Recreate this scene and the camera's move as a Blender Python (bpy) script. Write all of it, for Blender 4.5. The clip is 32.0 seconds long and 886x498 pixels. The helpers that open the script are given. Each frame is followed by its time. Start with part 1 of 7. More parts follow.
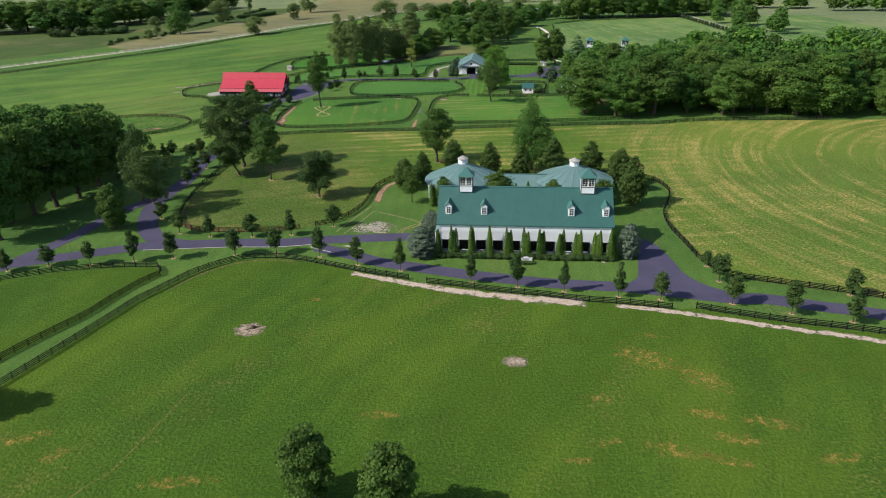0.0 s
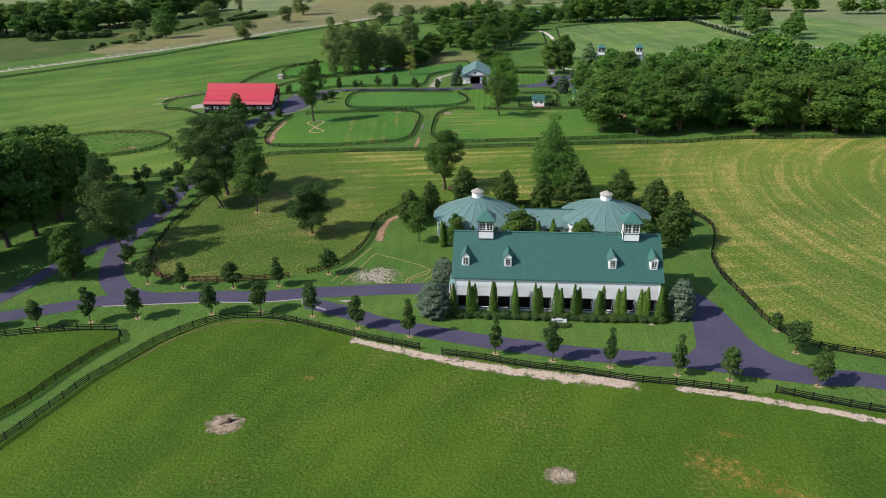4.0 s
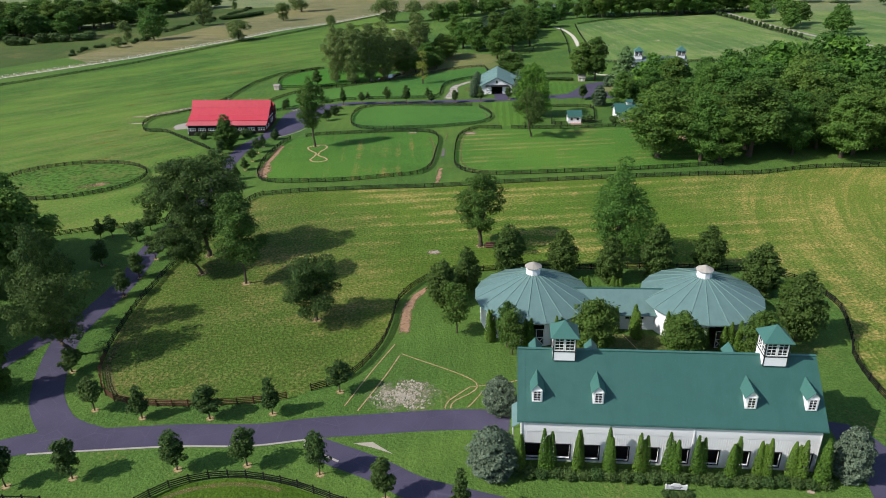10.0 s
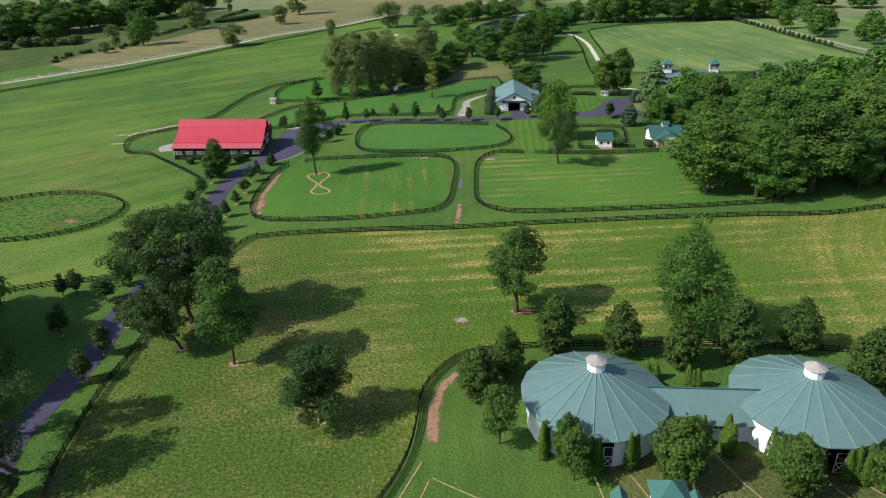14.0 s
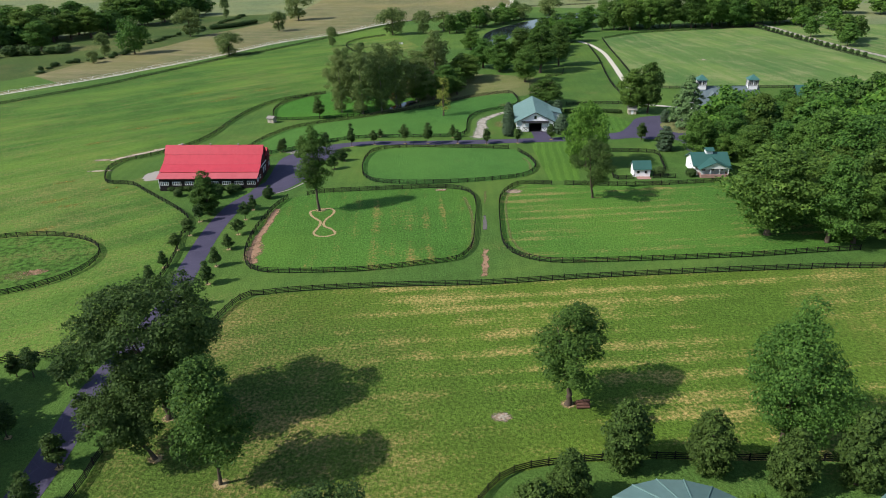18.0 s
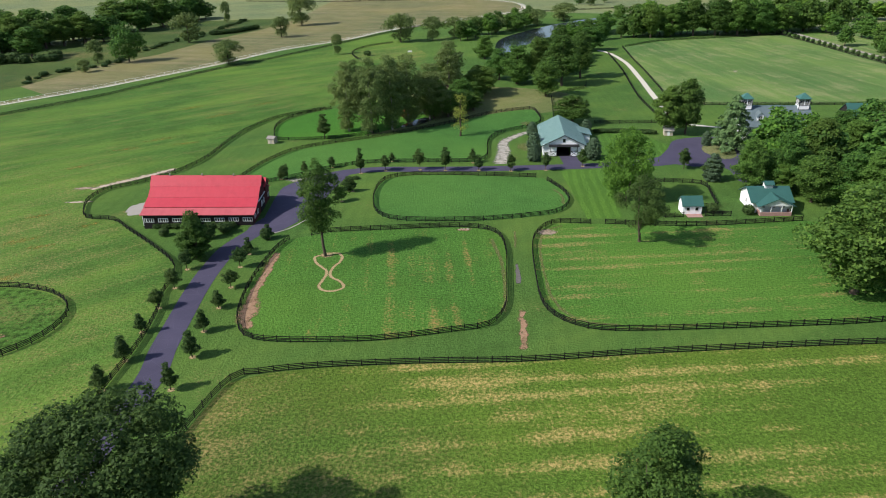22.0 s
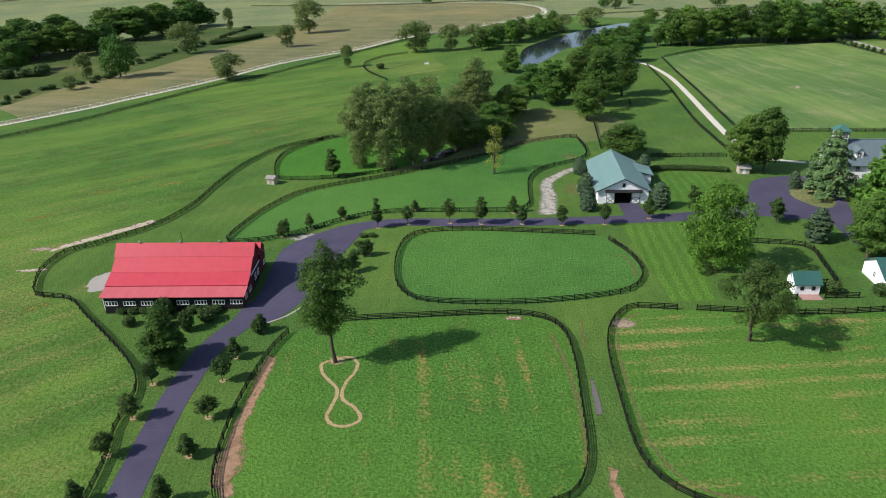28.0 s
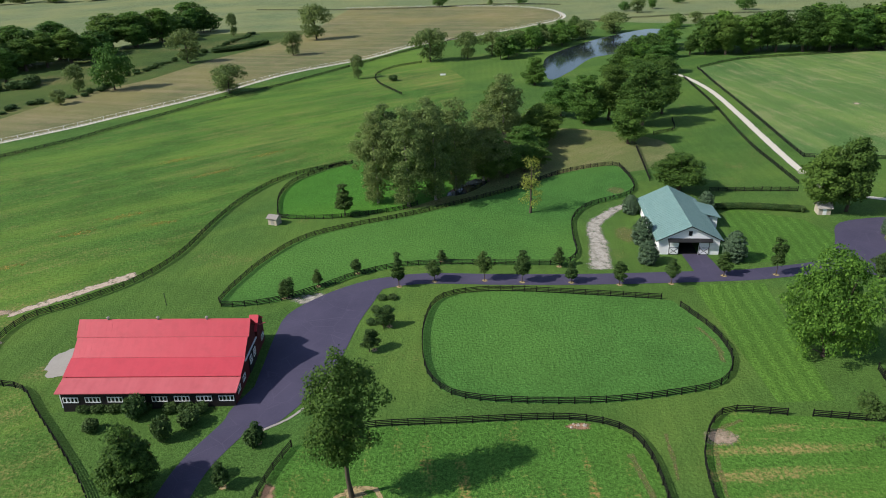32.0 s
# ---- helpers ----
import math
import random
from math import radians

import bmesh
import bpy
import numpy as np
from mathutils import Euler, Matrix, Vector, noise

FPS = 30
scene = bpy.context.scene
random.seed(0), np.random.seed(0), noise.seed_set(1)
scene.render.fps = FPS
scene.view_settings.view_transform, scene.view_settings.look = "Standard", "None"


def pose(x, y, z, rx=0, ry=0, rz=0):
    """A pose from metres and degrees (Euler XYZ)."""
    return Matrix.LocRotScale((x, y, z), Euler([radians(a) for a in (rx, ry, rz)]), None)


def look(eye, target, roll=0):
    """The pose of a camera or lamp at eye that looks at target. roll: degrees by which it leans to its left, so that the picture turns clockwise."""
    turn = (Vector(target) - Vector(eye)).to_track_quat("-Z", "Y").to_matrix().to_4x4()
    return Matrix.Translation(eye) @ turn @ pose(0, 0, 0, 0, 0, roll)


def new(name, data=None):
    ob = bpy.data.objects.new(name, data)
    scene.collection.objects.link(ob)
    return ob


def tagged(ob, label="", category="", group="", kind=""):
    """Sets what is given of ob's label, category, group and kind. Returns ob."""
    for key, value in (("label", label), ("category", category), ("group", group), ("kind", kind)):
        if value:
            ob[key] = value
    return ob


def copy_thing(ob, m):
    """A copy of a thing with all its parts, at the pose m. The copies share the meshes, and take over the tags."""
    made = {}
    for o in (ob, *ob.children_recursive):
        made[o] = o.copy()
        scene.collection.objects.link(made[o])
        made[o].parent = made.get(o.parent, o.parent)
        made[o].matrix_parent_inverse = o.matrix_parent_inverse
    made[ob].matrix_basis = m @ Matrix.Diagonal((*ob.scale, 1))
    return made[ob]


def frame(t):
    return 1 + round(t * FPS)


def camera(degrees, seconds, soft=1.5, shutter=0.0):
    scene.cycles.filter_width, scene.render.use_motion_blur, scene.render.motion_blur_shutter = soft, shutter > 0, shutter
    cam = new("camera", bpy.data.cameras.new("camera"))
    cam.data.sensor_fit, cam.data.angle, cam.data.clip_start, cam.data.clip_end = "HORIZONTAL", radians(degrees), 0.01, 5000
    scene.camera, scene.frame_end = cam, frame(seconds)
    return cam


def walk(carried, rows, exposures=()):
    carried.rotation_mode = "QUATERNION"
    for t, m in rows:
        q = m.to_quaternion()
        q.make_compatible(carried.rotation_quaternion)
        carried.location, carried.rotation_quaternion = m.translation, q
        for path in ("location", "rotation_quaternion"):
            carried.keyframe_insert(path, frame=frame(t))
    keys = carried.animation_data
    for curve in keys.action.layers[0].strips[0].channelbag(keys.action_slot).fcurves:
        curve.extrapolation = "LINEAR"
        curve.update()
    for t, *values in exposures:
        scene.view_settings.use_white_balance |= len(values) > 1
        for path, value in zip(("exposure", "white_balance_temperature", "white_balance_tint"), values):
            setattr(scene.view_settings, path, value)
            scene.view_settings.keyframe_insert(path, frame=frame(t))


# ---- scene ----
cam = camera(67.0, 32.0, soft=1.0)
PATH = [
    (0, (2.818, -16.126, 63.422), (2.827, -14.306, 62.592), -1.5),
    (0.5, (2.414, -12.836, 63.448), (2.425, -11.016, 62.619), -1.5),
    (1, (1.978, -9.538, 63.491), (1.992, -7.718, 62.662), -1.5),
    (1.5, (1.571, -6.315, 63.525), (1.586, -4.495, 62.697), -1.4),
    (2, (1.17, -3.149, 63.543), (1.188, -1.329, 62.715), -1.5),
    (2.5, (0.77, 0.019, 63.539), (0.792, 1.84, 62.71), -1.5),
    (3, (0.278, 3.293, 63.521), (0.303, 5.112, 62.691), -1.5),
    (3.5, (-0.259, 6.675, 63.512), (-0.233, 8.495, 62.682), -1.4),
    (5.5, (-2.832, 20.721, 63.728), (-2.802, 22.539, 62.895), -1.5),
    (6, (-3.408, 24.313, 63.79), (-3.378, 26.13, 62.955), -1.6),
    (6.5, (-3.915, 27.865, 63.888), (-3.886, 29.682, 63.051), -1.7),
    (7, (-4.405, 31.308, 63.995), (-4.378, 33.123, 63.156), -1.8),
    (7.5, (-4.88, 34.689, 64.088), (-4.856, 36.503, 63.245), -1.9),
    (8, (-5.413, 38.137, 64.174), (-5.388, 39.95, 63.329), -1.9),
    (8.5, (-5.939, 41.62, 64.291), (-5.915, 43.432, 63.445), -1.9),
    (9, (-6.462, 45.141, 64.45), (-6.438, 46.952, 63.601), -2.0),
    (9.5, (-6.945, 48.693, 64.604), (-6.924, 50.503, 63.753), -2.1),
    (10, (-7.496, 52.263, 64.718), (-7.475, 54.071, 63.864), -2.1),
    (10.5, (-8.094, 55.855, 64.858), (-8.074, 57.662, 64.002), -2.2),
    (11, (-8.777, 59.471, 64.977), (-8.755, 61.278, 64.119), -2.2),
    (11.5, (-9.449, 63.066, 65.1), (-9.425, 64.872, 64.243), -2.1),
    (12, (-10.073, 66.531, 65.254), (-10.049, 68.338, 64.395), -2.1),
    (12.5, (-10.768, 70.033, 65.374), (-10.742, 71.84, 64.517), -2.0),
    (13, (-11.501, 73.522, 65.489), (-11.472, 75.328, 64.631), -2.0),
    (13.5, (-12.128, 76.983, 65.567), (-12.099, 78.79, 64.71), -1.9),
    (14, (-12.741, 80.494, 65.635), (-12.71, 82.301, 64.779), -1.8),
    (14.5, (-13.342, 84.059, 65.714), (-13.31, 85.866, 64.858), -1.9),
    (16.5, (-15.652, 97.634, 66.38), (-15.62, 99.441, 65.523), -2.1),
    (17, (-16.279, 100.741, 66.416), (-16.246, 102.549, 65.56), -2.0),
    (17.5, (-16.949, 103.871, 66.446), (-16.915, 105.679, 65.592), -1.9),
    (18, (-17.599, 107.076, 66.486), (-17.564, 108.885, 65.634), -1.8),
    (18.5, (-18.229, 110.355, 66.535), (-18.194, 112.164, 65.684), -1.7),
    (19, (-18.84, 113.686, 66.591), (-18.805, 115.496, 65.74), -1.6),
    (19.5, (-19.449, 117.051, 66.659), (-19.415, 118.861, 65.809), -1.7),
    (20, (-19.986, 120.454, 66.754), (-19.952, 122.264, 65.906), -1.7),
    (20.5, (-20.427, 123.901, 66.869), (-20.395, 125.712, 66.021), -1.6),
    (21, (-20.862, 127.287, 66.968), (-20.831, 129.098, 66.119), -1.7),
    (21.5, (-21.371, 130.604, 67.055), (-21.343, 132.415, 66.206), -1.7),
    (22, (-21.901, 133.819, 67.129), (-21.873, 135.63, 66.28), -1.7),
    (22.5, (-22.408, 136.997, 67.174), (-22.382, 138.808, 66.327), -1.7),
    (23, (-22.898, 140.245, 67.207), (-22.876, 142.056, 66.359), -1.7),
    (23.5, (-23.448, 143.625, 67.244), (-23.428, 145.437, 66.397), -1.8),
    (24, (-24.075, 147.162, 67.295), (-24.056, 148.974, 66.449), -1.9),
    (24.5, (-24.654, 150.699, 67.346), (-24.636, 152.511, 66.499), -1.8),
    (25, (-25.239, 154.288, 67.38), (-25.222, 156.101, 66.536), -1.8),
    (25.5, (-25.746, 157.889, 67.41), (-25.729, 159.702, 66.565), -1.9),
    (27.5, (-27.055, 172.512, 67.866), (-27.049, 174.323, 67.017), -2.0),
    (28, (-27.423, 176.171, 67.936), (-27.422, 177.981, 67.087), -2.2),
    (28.5, (-27.805, 179.926, 68.053), (-27.808, 181.737, 67.204), -2.1),
    (29, (-28.248, 183.75, 68.163), (-28.255, 185.56, 67.312), -2.1),
    (29.5, (-28.752, 187.583, 68.26), (-28.763, 189.393, 67.41), -2.1),
    (30, (-29.318, 191.459, 68.33), (-29.331, 193.27, 67.482), -2.2),
    (30.5, (-29.982, 195.405, 68.368), (-30.0, 197.216, 67.519), -2.3),
    (31, (-30.788, 199.422, 68.378), (-30.807, 201.233, 67.529), -2.4),
    (31.5, (-31.733, 203.414, 68.377), (-31.753, 205.225, 67.529), -2.5),
    (32, (-32.791, 207.299, 68.385), (-32.809, 209.111, 67.538), -2.4),
]
walk(cam, [(t, look(e, g, r)) for t, e, g, r in PATH], [(0, -0.03), (12, -0.05), (19, 0.0), (25, 0.0), (28, 0.0), (31, -0.1), (32, -0.12)])

# ---- light ----
SUN_ELEV, SUN_AZ = 41.5, -106.0          # degrees; azimuth clockwise from +y
world = bpy.data.worlds.new("sky")
scene.world = world
world.use_nodes = True
wn = world.node_tree.nodes
sky = wn.new("ShaderNodeTexSky")
sky.sky_type = "NISHITA"
sky.sun_disc = False
sky.sun_elevation, sky.sun_rotation = radians(SUN_ELEV), radians(SUN_AZ)
world.node_tree.links.new(sky.outputs["Color"], wn["Background"].inputs["Color"])
wn["Background"].inputs["Strength"].default_value = 0.14
sun_data = bpy.data.lights.new("sun", "SUN")
sun_data.energy, sun_data.angle, sun_data.color = 5.0, radians(0.6), (1.0, 0.955, 0.89)
sun = new("sun", sun_data)
to_sun = Vector((math.sin(radians(SUN_AZ)) * math.cos(radians(SUN_ELEV)),
                 math.cos(radians(SUN_AZ)) * math.cos(radians(SUN_ELEV)), math.sin(radians(SUN_ELEV))))
sun.matrix_world = look(to_sun * 300, (0, 0, 0))

# ---- materials ----


class Nodes:
    """A short way to write a node material."""

    def __init__(self, name):
        self.mat = bpy.data.materials.new(name)
        self.mat.use_nodes = True
        self.tree = self.mat.node_tree
        self.bsdf = self.tree.nodes["Principled BSDF"]
        self.out = self.tree.nodes["Material Output"]
        self.co = self.add("ShaderNodeTexCoord").outputs["Object"]

    def add(self, kind, **inputs):
        node = self.tree.nodes.new(kind)
        for key, value in inputs.items():
            self.set(node, key, value)
        return node

    def set(self, node, key, value):
        socket = node.inputs[key]
        if isinstance(value, bpy.types.NodeSocket):
            self.tree.links.new(value, socket)
        else:
            socket.default_value = value

    def noise(self, scale, detail=3.0, rough=0.6, at=None):
        return self.add("ShaderNodeTexNoise", Vector=at or self.co, Scale=scale, Detail=detail, Roughness=rough).outputs["Fac"]

    def ramp(self, fac, lo, hi, a=0.0, b=1.0):
        node = self.add("ShaderNodeMapRange", Value=fac)
        for key, value in (("From Min", lo), ("From Max", hi), ("To Min", a), ("To Max", b)):
            node.inputs[key].default_value = value
        return node.outputs["Result"]

    def math(self, op, a, b=0.0):
        node = self.tree.nodes.new("ShaderNodeMath")
        node.operation = op
        for i, value in enumerate((a, b)):
            if isinstance(value, bpy.types.NodeSocket):
                self.tree.links.new(value, node.inputs[i])
            else:
                node.inputs[i].default_value = value
        return node.outputs[0]

    def mix(self, fac, a, b):
        node = self.tree.nodes.new("ShaderNodeMix")
        node.data_type = "RGBA"
        for i, value in ((0, fac), (6, a), (7, b)):
            if isinstance(value, bpy.types.NodeSocket):
                self.tree.links.new(value, node.inputs[i])
            else:
                node.inputs[i].default_value = value if i == 0 else (*value, 1)
        return node.outputs[2]

    def turned(self, angle, stretch=(1, 1, 1)):
        turn = self.add("ShaderNodeMapping", Vector=self.co)
        turn.inputs["Rotation"].default_value[2] = radians(-angle)
        node = self.add("ShaderNodeMapping", Vector=turn.outputs[0])
        node.inputs["Scale"].default_value = stretch
        return node.outputs[0]

    def bump(self, height, strength, distance):
        node = self.add("ShaderNodeBump", Height=height, Strength=strength, Distance=distance)
        self.set(self.bsdf, "Normal", node.outputs[0])

    def done(self, color, rough=0.8, metal=0.0, spec=0.3):
        self.set(self.bsdf, "Base Color", color)
        self.set(self.bsdf, "Roughness", rough)
        self.set(self.bsdf, "Metallic", metal)
        self.bsdf.inputs["Specular IOR Level"].default_value = spec
        return self.mat


def warmer(c, k=1.3):
    """Late-summer plant colours are a little redder than the plain mixes below; the extra blue paints in haze and
    skylit shade.
    """
    return (c[0] * k, c[1] * 1.03, c[2] * (k + 0.27))


def rows_about(n, cx, cy, fine):
    """Curved mowing rows: noise drawn out along circles round a far point."""
    node = n.add("ShaderNodeVectorMath", Vector=n.co)
    node.operation = "DISTANCE"
    node.inputs[1].default_value = (cx, cy, 0)
    sep = n.add("ShaderNodeSeparateXYZ", Vector=n.co)
    at = n.add("ShaderNodeCombineXYZ", X=n.math("MULTIPLY", node.outputs["Value"], fine), Y=n.math("MULTIPLY", sep.outputs["X"], 0.02), Z=n.math("MULTIPLY", sep.outputs["Y"], 0.02))
    return n.noise(1.0, 3.0, 0.6, at.outputs[0])


def turf(n, green, dark, dry, dry_lo=0.58, dry_hi=0.75, stripe=None, patch=0.05, tuft=1.9, streak=None, warm=1.24, period=0.0, mottle=0.35, lumps=0.3, lump_size=0.55, row_grain=1.0, bands=None):
    """Colour of mown or grazed turf: patches, tufts and blades; dry where the patch noise is high; stripe: angle, period, strength."""
    green, dark, dry = warmer(green, warm), warmer(dark, warm), warmer(dry, 1.08)
    big = n.noise(patch, 4.0, 0.6)
    mid = n.noise(0.22, 4.0, 0.65)
    fine = n.noise(tuft, 4.0, 0.62)
    blade = n.noise(5.2, 3.0, 0.75)
    col = n.mix(n.ramp(fine, 0.37, 0.63), tuple(0.74 * c for c in dark), tuple(1.14 * c for c in green))
    col = n.mix(n.ramp(blade, 0.47, 0.6, 0.0, 0.5), col, tuple(0.42 * c for c in dark))
    col = n.mix(n.ramp(blade, 0.5, 0.38, 0.0, 0.6), col, tuple(1.65 * c for c in green))
    col = n.mix(n.ramp(mid, 0.45, 0.68, 0.0, 0.4), col, tuple(0.65 * c for c in dark))
    col = n.mix(n.ramp(n.noise(0.075, 5.0, 0.7), 0.46, 0.62, 0.0, mottle), col, tuple(0.55 * c for c in green))
    sweep = n.noise(0.011, 3.0, 0.55)
    col = n.mix(n.ramp(sweep, 0.42, 0.66, 0.0, 0.55), col, (green[0] * 1.55, green[1] * 1.22, green[2]))
    if bands:
        angle, along, across, strength = bands
        broad = n.noise(1.0, 4.0, 0.6, n.turned(angle, (along, across, 1)))
        col = n.mix(n.ramp(broad, 0.48, 0.64, 0.0, strength), col, (green[0] * 1.9, green[1] * 1.38, green[2] * 1.2))
        col = n.mix(n.ramp(broad, 0.48, 0.34, 0.0, strength), col, tuple(0.62 * c for c in green))
    lump = n.noise(1.0 / lump_size, 2.0, 0.5)
    # shade between tufts and light on their tops, painted along the bump below
    col = n.mix(n.ramp(lump, 0.5, 0.62, 0.0, lumps), col, tuple(0.42 * c for c in dark))
    col = n.mix(n.ramp(lump, 0.46, 0.34, 0.0, 0.7 * lumps), col, tuple(1.45 * c for c in green))
    src = big
    if streak:
        angle, along, across, weight = streak
        rows = rows_about(n, *along, across) if isinstance(along, tuple) else n.noise(1.0, 3.0, 0.6, n.turned(angle, (along, across, 1)))
        if period:
            across_co = n.add("ShaderNodeSeparateXYZ", Vector=n.turned(angle)).outputs["Y"]
            wob = n.math("ADD", across_co, n.math("MULTIPLY", n.noise(0.09, 3.0), 2.6))
            wave = n.math("SINE", n.math("MULTIPLY", wob, 2 * math.pi / period))
            rows = n.math("ADD", n.math("MULTIPLY", n.math("SUBTRACT", rows, 0.5), 0.8), n.math("ADD", n.math("MULTIPLY", wave, 0.085), 0.5))
        src = n.math("ADD", n.math("MULTIPLY", rows, weight), n.math("MULTIPLY", big, 1.0 - weight))
    src = n.math("ADD", src, n.math("MULTIPLY", n.math("SUBTRACT", mid, 0.5), 0.3))
    src = n.math("ADD", src, n.math("MULTIPLY", n.math("SUBTRACT", fine, 0.5), 0.7 * row_grain))
    src = n.math("ADD", src, n.math("MULTIPLY", n.math("SUBTRACT", blade, 0.5), 0.3 * row_grain))
    bits = n.noise(1.5, 4.0, 0.7)
    col = n.mix(n.math("MULTIPLY", n.ramp(src, dry_lo, dry_hi), n.ramp(bits, 0.43, 0.57, 0.15, 1.0)), col, dry)
    if stripe:
        angle, period, strength = stripe
        sep = n.add("ShaderNodeSeparateXYZ", Vector=n.turned(angle))
        wob = n.math("ADD", sep.outputs["X"], n.math("MULTIPLY", n.noise(0.06), 3.0))
        wave = n.math("SINE", n.math("MULTIPLY", wob, 2 * math.pi / period))
        col = n.mix(n.math("MULTIPLY", n.ramp(wave, -0.4, 0.4), strength), col, tuple(0.5 * c for c in green))
    n.bump(n.math("SUBTRACT", n.math("MULTIPLY", fine, 0.7), n.math("MULTIPLY", lump, lumps)), 1.0, 0.4)
    return col


def grass(name, *turf_look, **more):
    n = Nodes(name)
    return n.done(turf(n, *turf_look, **more), 0.95, spec=0.1)


def faded(n, mat_color, rough, lo=0.25, hi=0.6, scale=0.9, ragged=0.6):
    """Finishes bare soil or gravel that thins out into the turf at its rim; the rim is UV v = 0."""
    n.done(mat_color, rough, spec=0.15)
    uv = n.tree.nodes["Texture Coordinate"].outputs["UV"]
    edge = n.add("ShaderNodeSeparateXYZ", Vector=uv).outputs["Y"]
    a = n.math("ADD", n.math("MULTIPLY", edge, 0.75), n.math("MULTIPLY", n.math("SUBTRACT", n.noise(scale, 5.0, 0.7), 0.5), ragged))
    clear = n.add("ShaderNodeBsdfTransparent")
    blend = n.add("ShaderNodeMixShader", Fac=n.ramp(a, lo - 0.1, hi - 0.1))
    n.tree.links.new(clear.outputs[0], blend.inputs[1])
    n.tree.links.new(n.bsdf.outputs[0], blend.inputs[2])
    n.tree.links.new(blend.outputs[0], n.out.inputs["Surface"])
    return n.mat


def soil(name, a, b, scale=0.9, lo=0.42, hi=0.72, ragged=0.6):
    n = Nodes(name)
    f = n.noise(2.2, 5.0, 0.7)
    n.bump(f, 0.5, 0.1)
    return faded(n, n.mix(n.ramp(f, 0.3, 0.7), a, b), 0.95, lo, hi, scale, ragged)


def plain(name, color, rough=0.6, metal=0.0, vary=0.25, scale=1.5, spec=0.3, fine=9.0, bump=0.15):
    """A weathered surface: stains at one scale, grain at another, a little tone from piece to piece."""
    n = Nodes(name)
    stain = n.ramp(n.noise(scale, 4.0, 0.65), 0.3, 0.7)
    grain = n.noise(fine, 3.0, 0.7)
    col = n.mix(n.math("MULTIPLY", stain, vary), color, tuple(c * 0.55 for c in color))
    col = n.mix(n.ramp(grain, 0.35, 0.75, 0.0, vary * 0.7), col, tuple(min(1, c * 1.3 + 0.01) for c in color))
    tone = n.add("ShaderNodeObjectInfo").outputs["Random"]
    col = n.mix(n.math("MULTIPLY", tone, vary * 0.8), col, tuple(c * 0.6 for c in color))
    if bump:
        n.bump(grain, bump, 0.02)
    return n.done(col, n.ramp(stain, 0, 1, rough, min(1, rough + 0.15)), metal, spec)


def foliage(name, dark, light, warm, sheen=0.36, k=1.14):
    n = Nodes(name)
    dark, light, warm = (warmer((2.3 * c[0], 2.25 * c[1], 1.45 * c[2]), k) for c in (dark, light, warm))
    island = n.add("ShaderNodeNewGeometry").outputs["Random Per Island"]
    tone = n.add("ShaderNodeObjectInfo").outputs["Random"]
    col = n.mix(n.math("POWER", island, 1.6), dark, light)
    col = n.mix(n.ramp(n.noise(0.45, 2.0), 0.42, 0.72, 0.0, 0.6), col, dark)
    col = n.mix(n.math("MULTIPLY", tone, 0.45), col, warm)
    n.done(col, 0.65, spec=0.14)
    thin = n.add("ShaderNodeBsdfTranslucent", Color=col)
    blend = n.add("ShaderNodeMixShader", Fac=sheen)
    n.tree.links.new(n.bsdf.outputs[0], blend.inputs[1])
    n.tree.links.new(thin.outputs[0], blend.inputs[2])
    n.tree.links.new(blend.outputs[0], n.out.inputs["Surface"])
    return n.mat


G1, G2, DRY = (0.069, 0.2, 0.023), (0.043, 0.134, 0.015), (0.22, 0.19, 0.06)
M_LAWN = grass("lawn_grass", (0.068, 0.168, 0.025), (0.045, 0.121, 0.017), DRY, 0.64, 0.82, stripe=(-3, 3.2, 0.12), bands=(30, 0.02, 0.05, 0.3), lumps=0.1, mottle=0.25)
M_FAR = grass("far_grass", (0.055, 0.115, 0.022), (0.036, 0.08, 0.014), DRY, 0.52, 0.7, patch=0.012, mottle=0.6)
M_FARPALE = grass("pale_far_grass", (0.15, 0.23, 0.075), (0.115, 0.185, 0.055), (0.23, 0.24, 0.1), 0.48, 0.75, patch=0.01, streak=(10, 0.004, 0.05, 0.5))
M_FRONT = grass("pasture_grass", (0.049, 0.126, 0.009), (0.032, 0.09, 0.007), (0.21, 0.175, 0.04), 0.57, 0.76, patch=0.016, streak=(60, 0.012, 0.09, 0.4), warm=1.3, lumps=0.2, lump_size=0.5, bands=(60, 0.02, 0.06, 0.4))


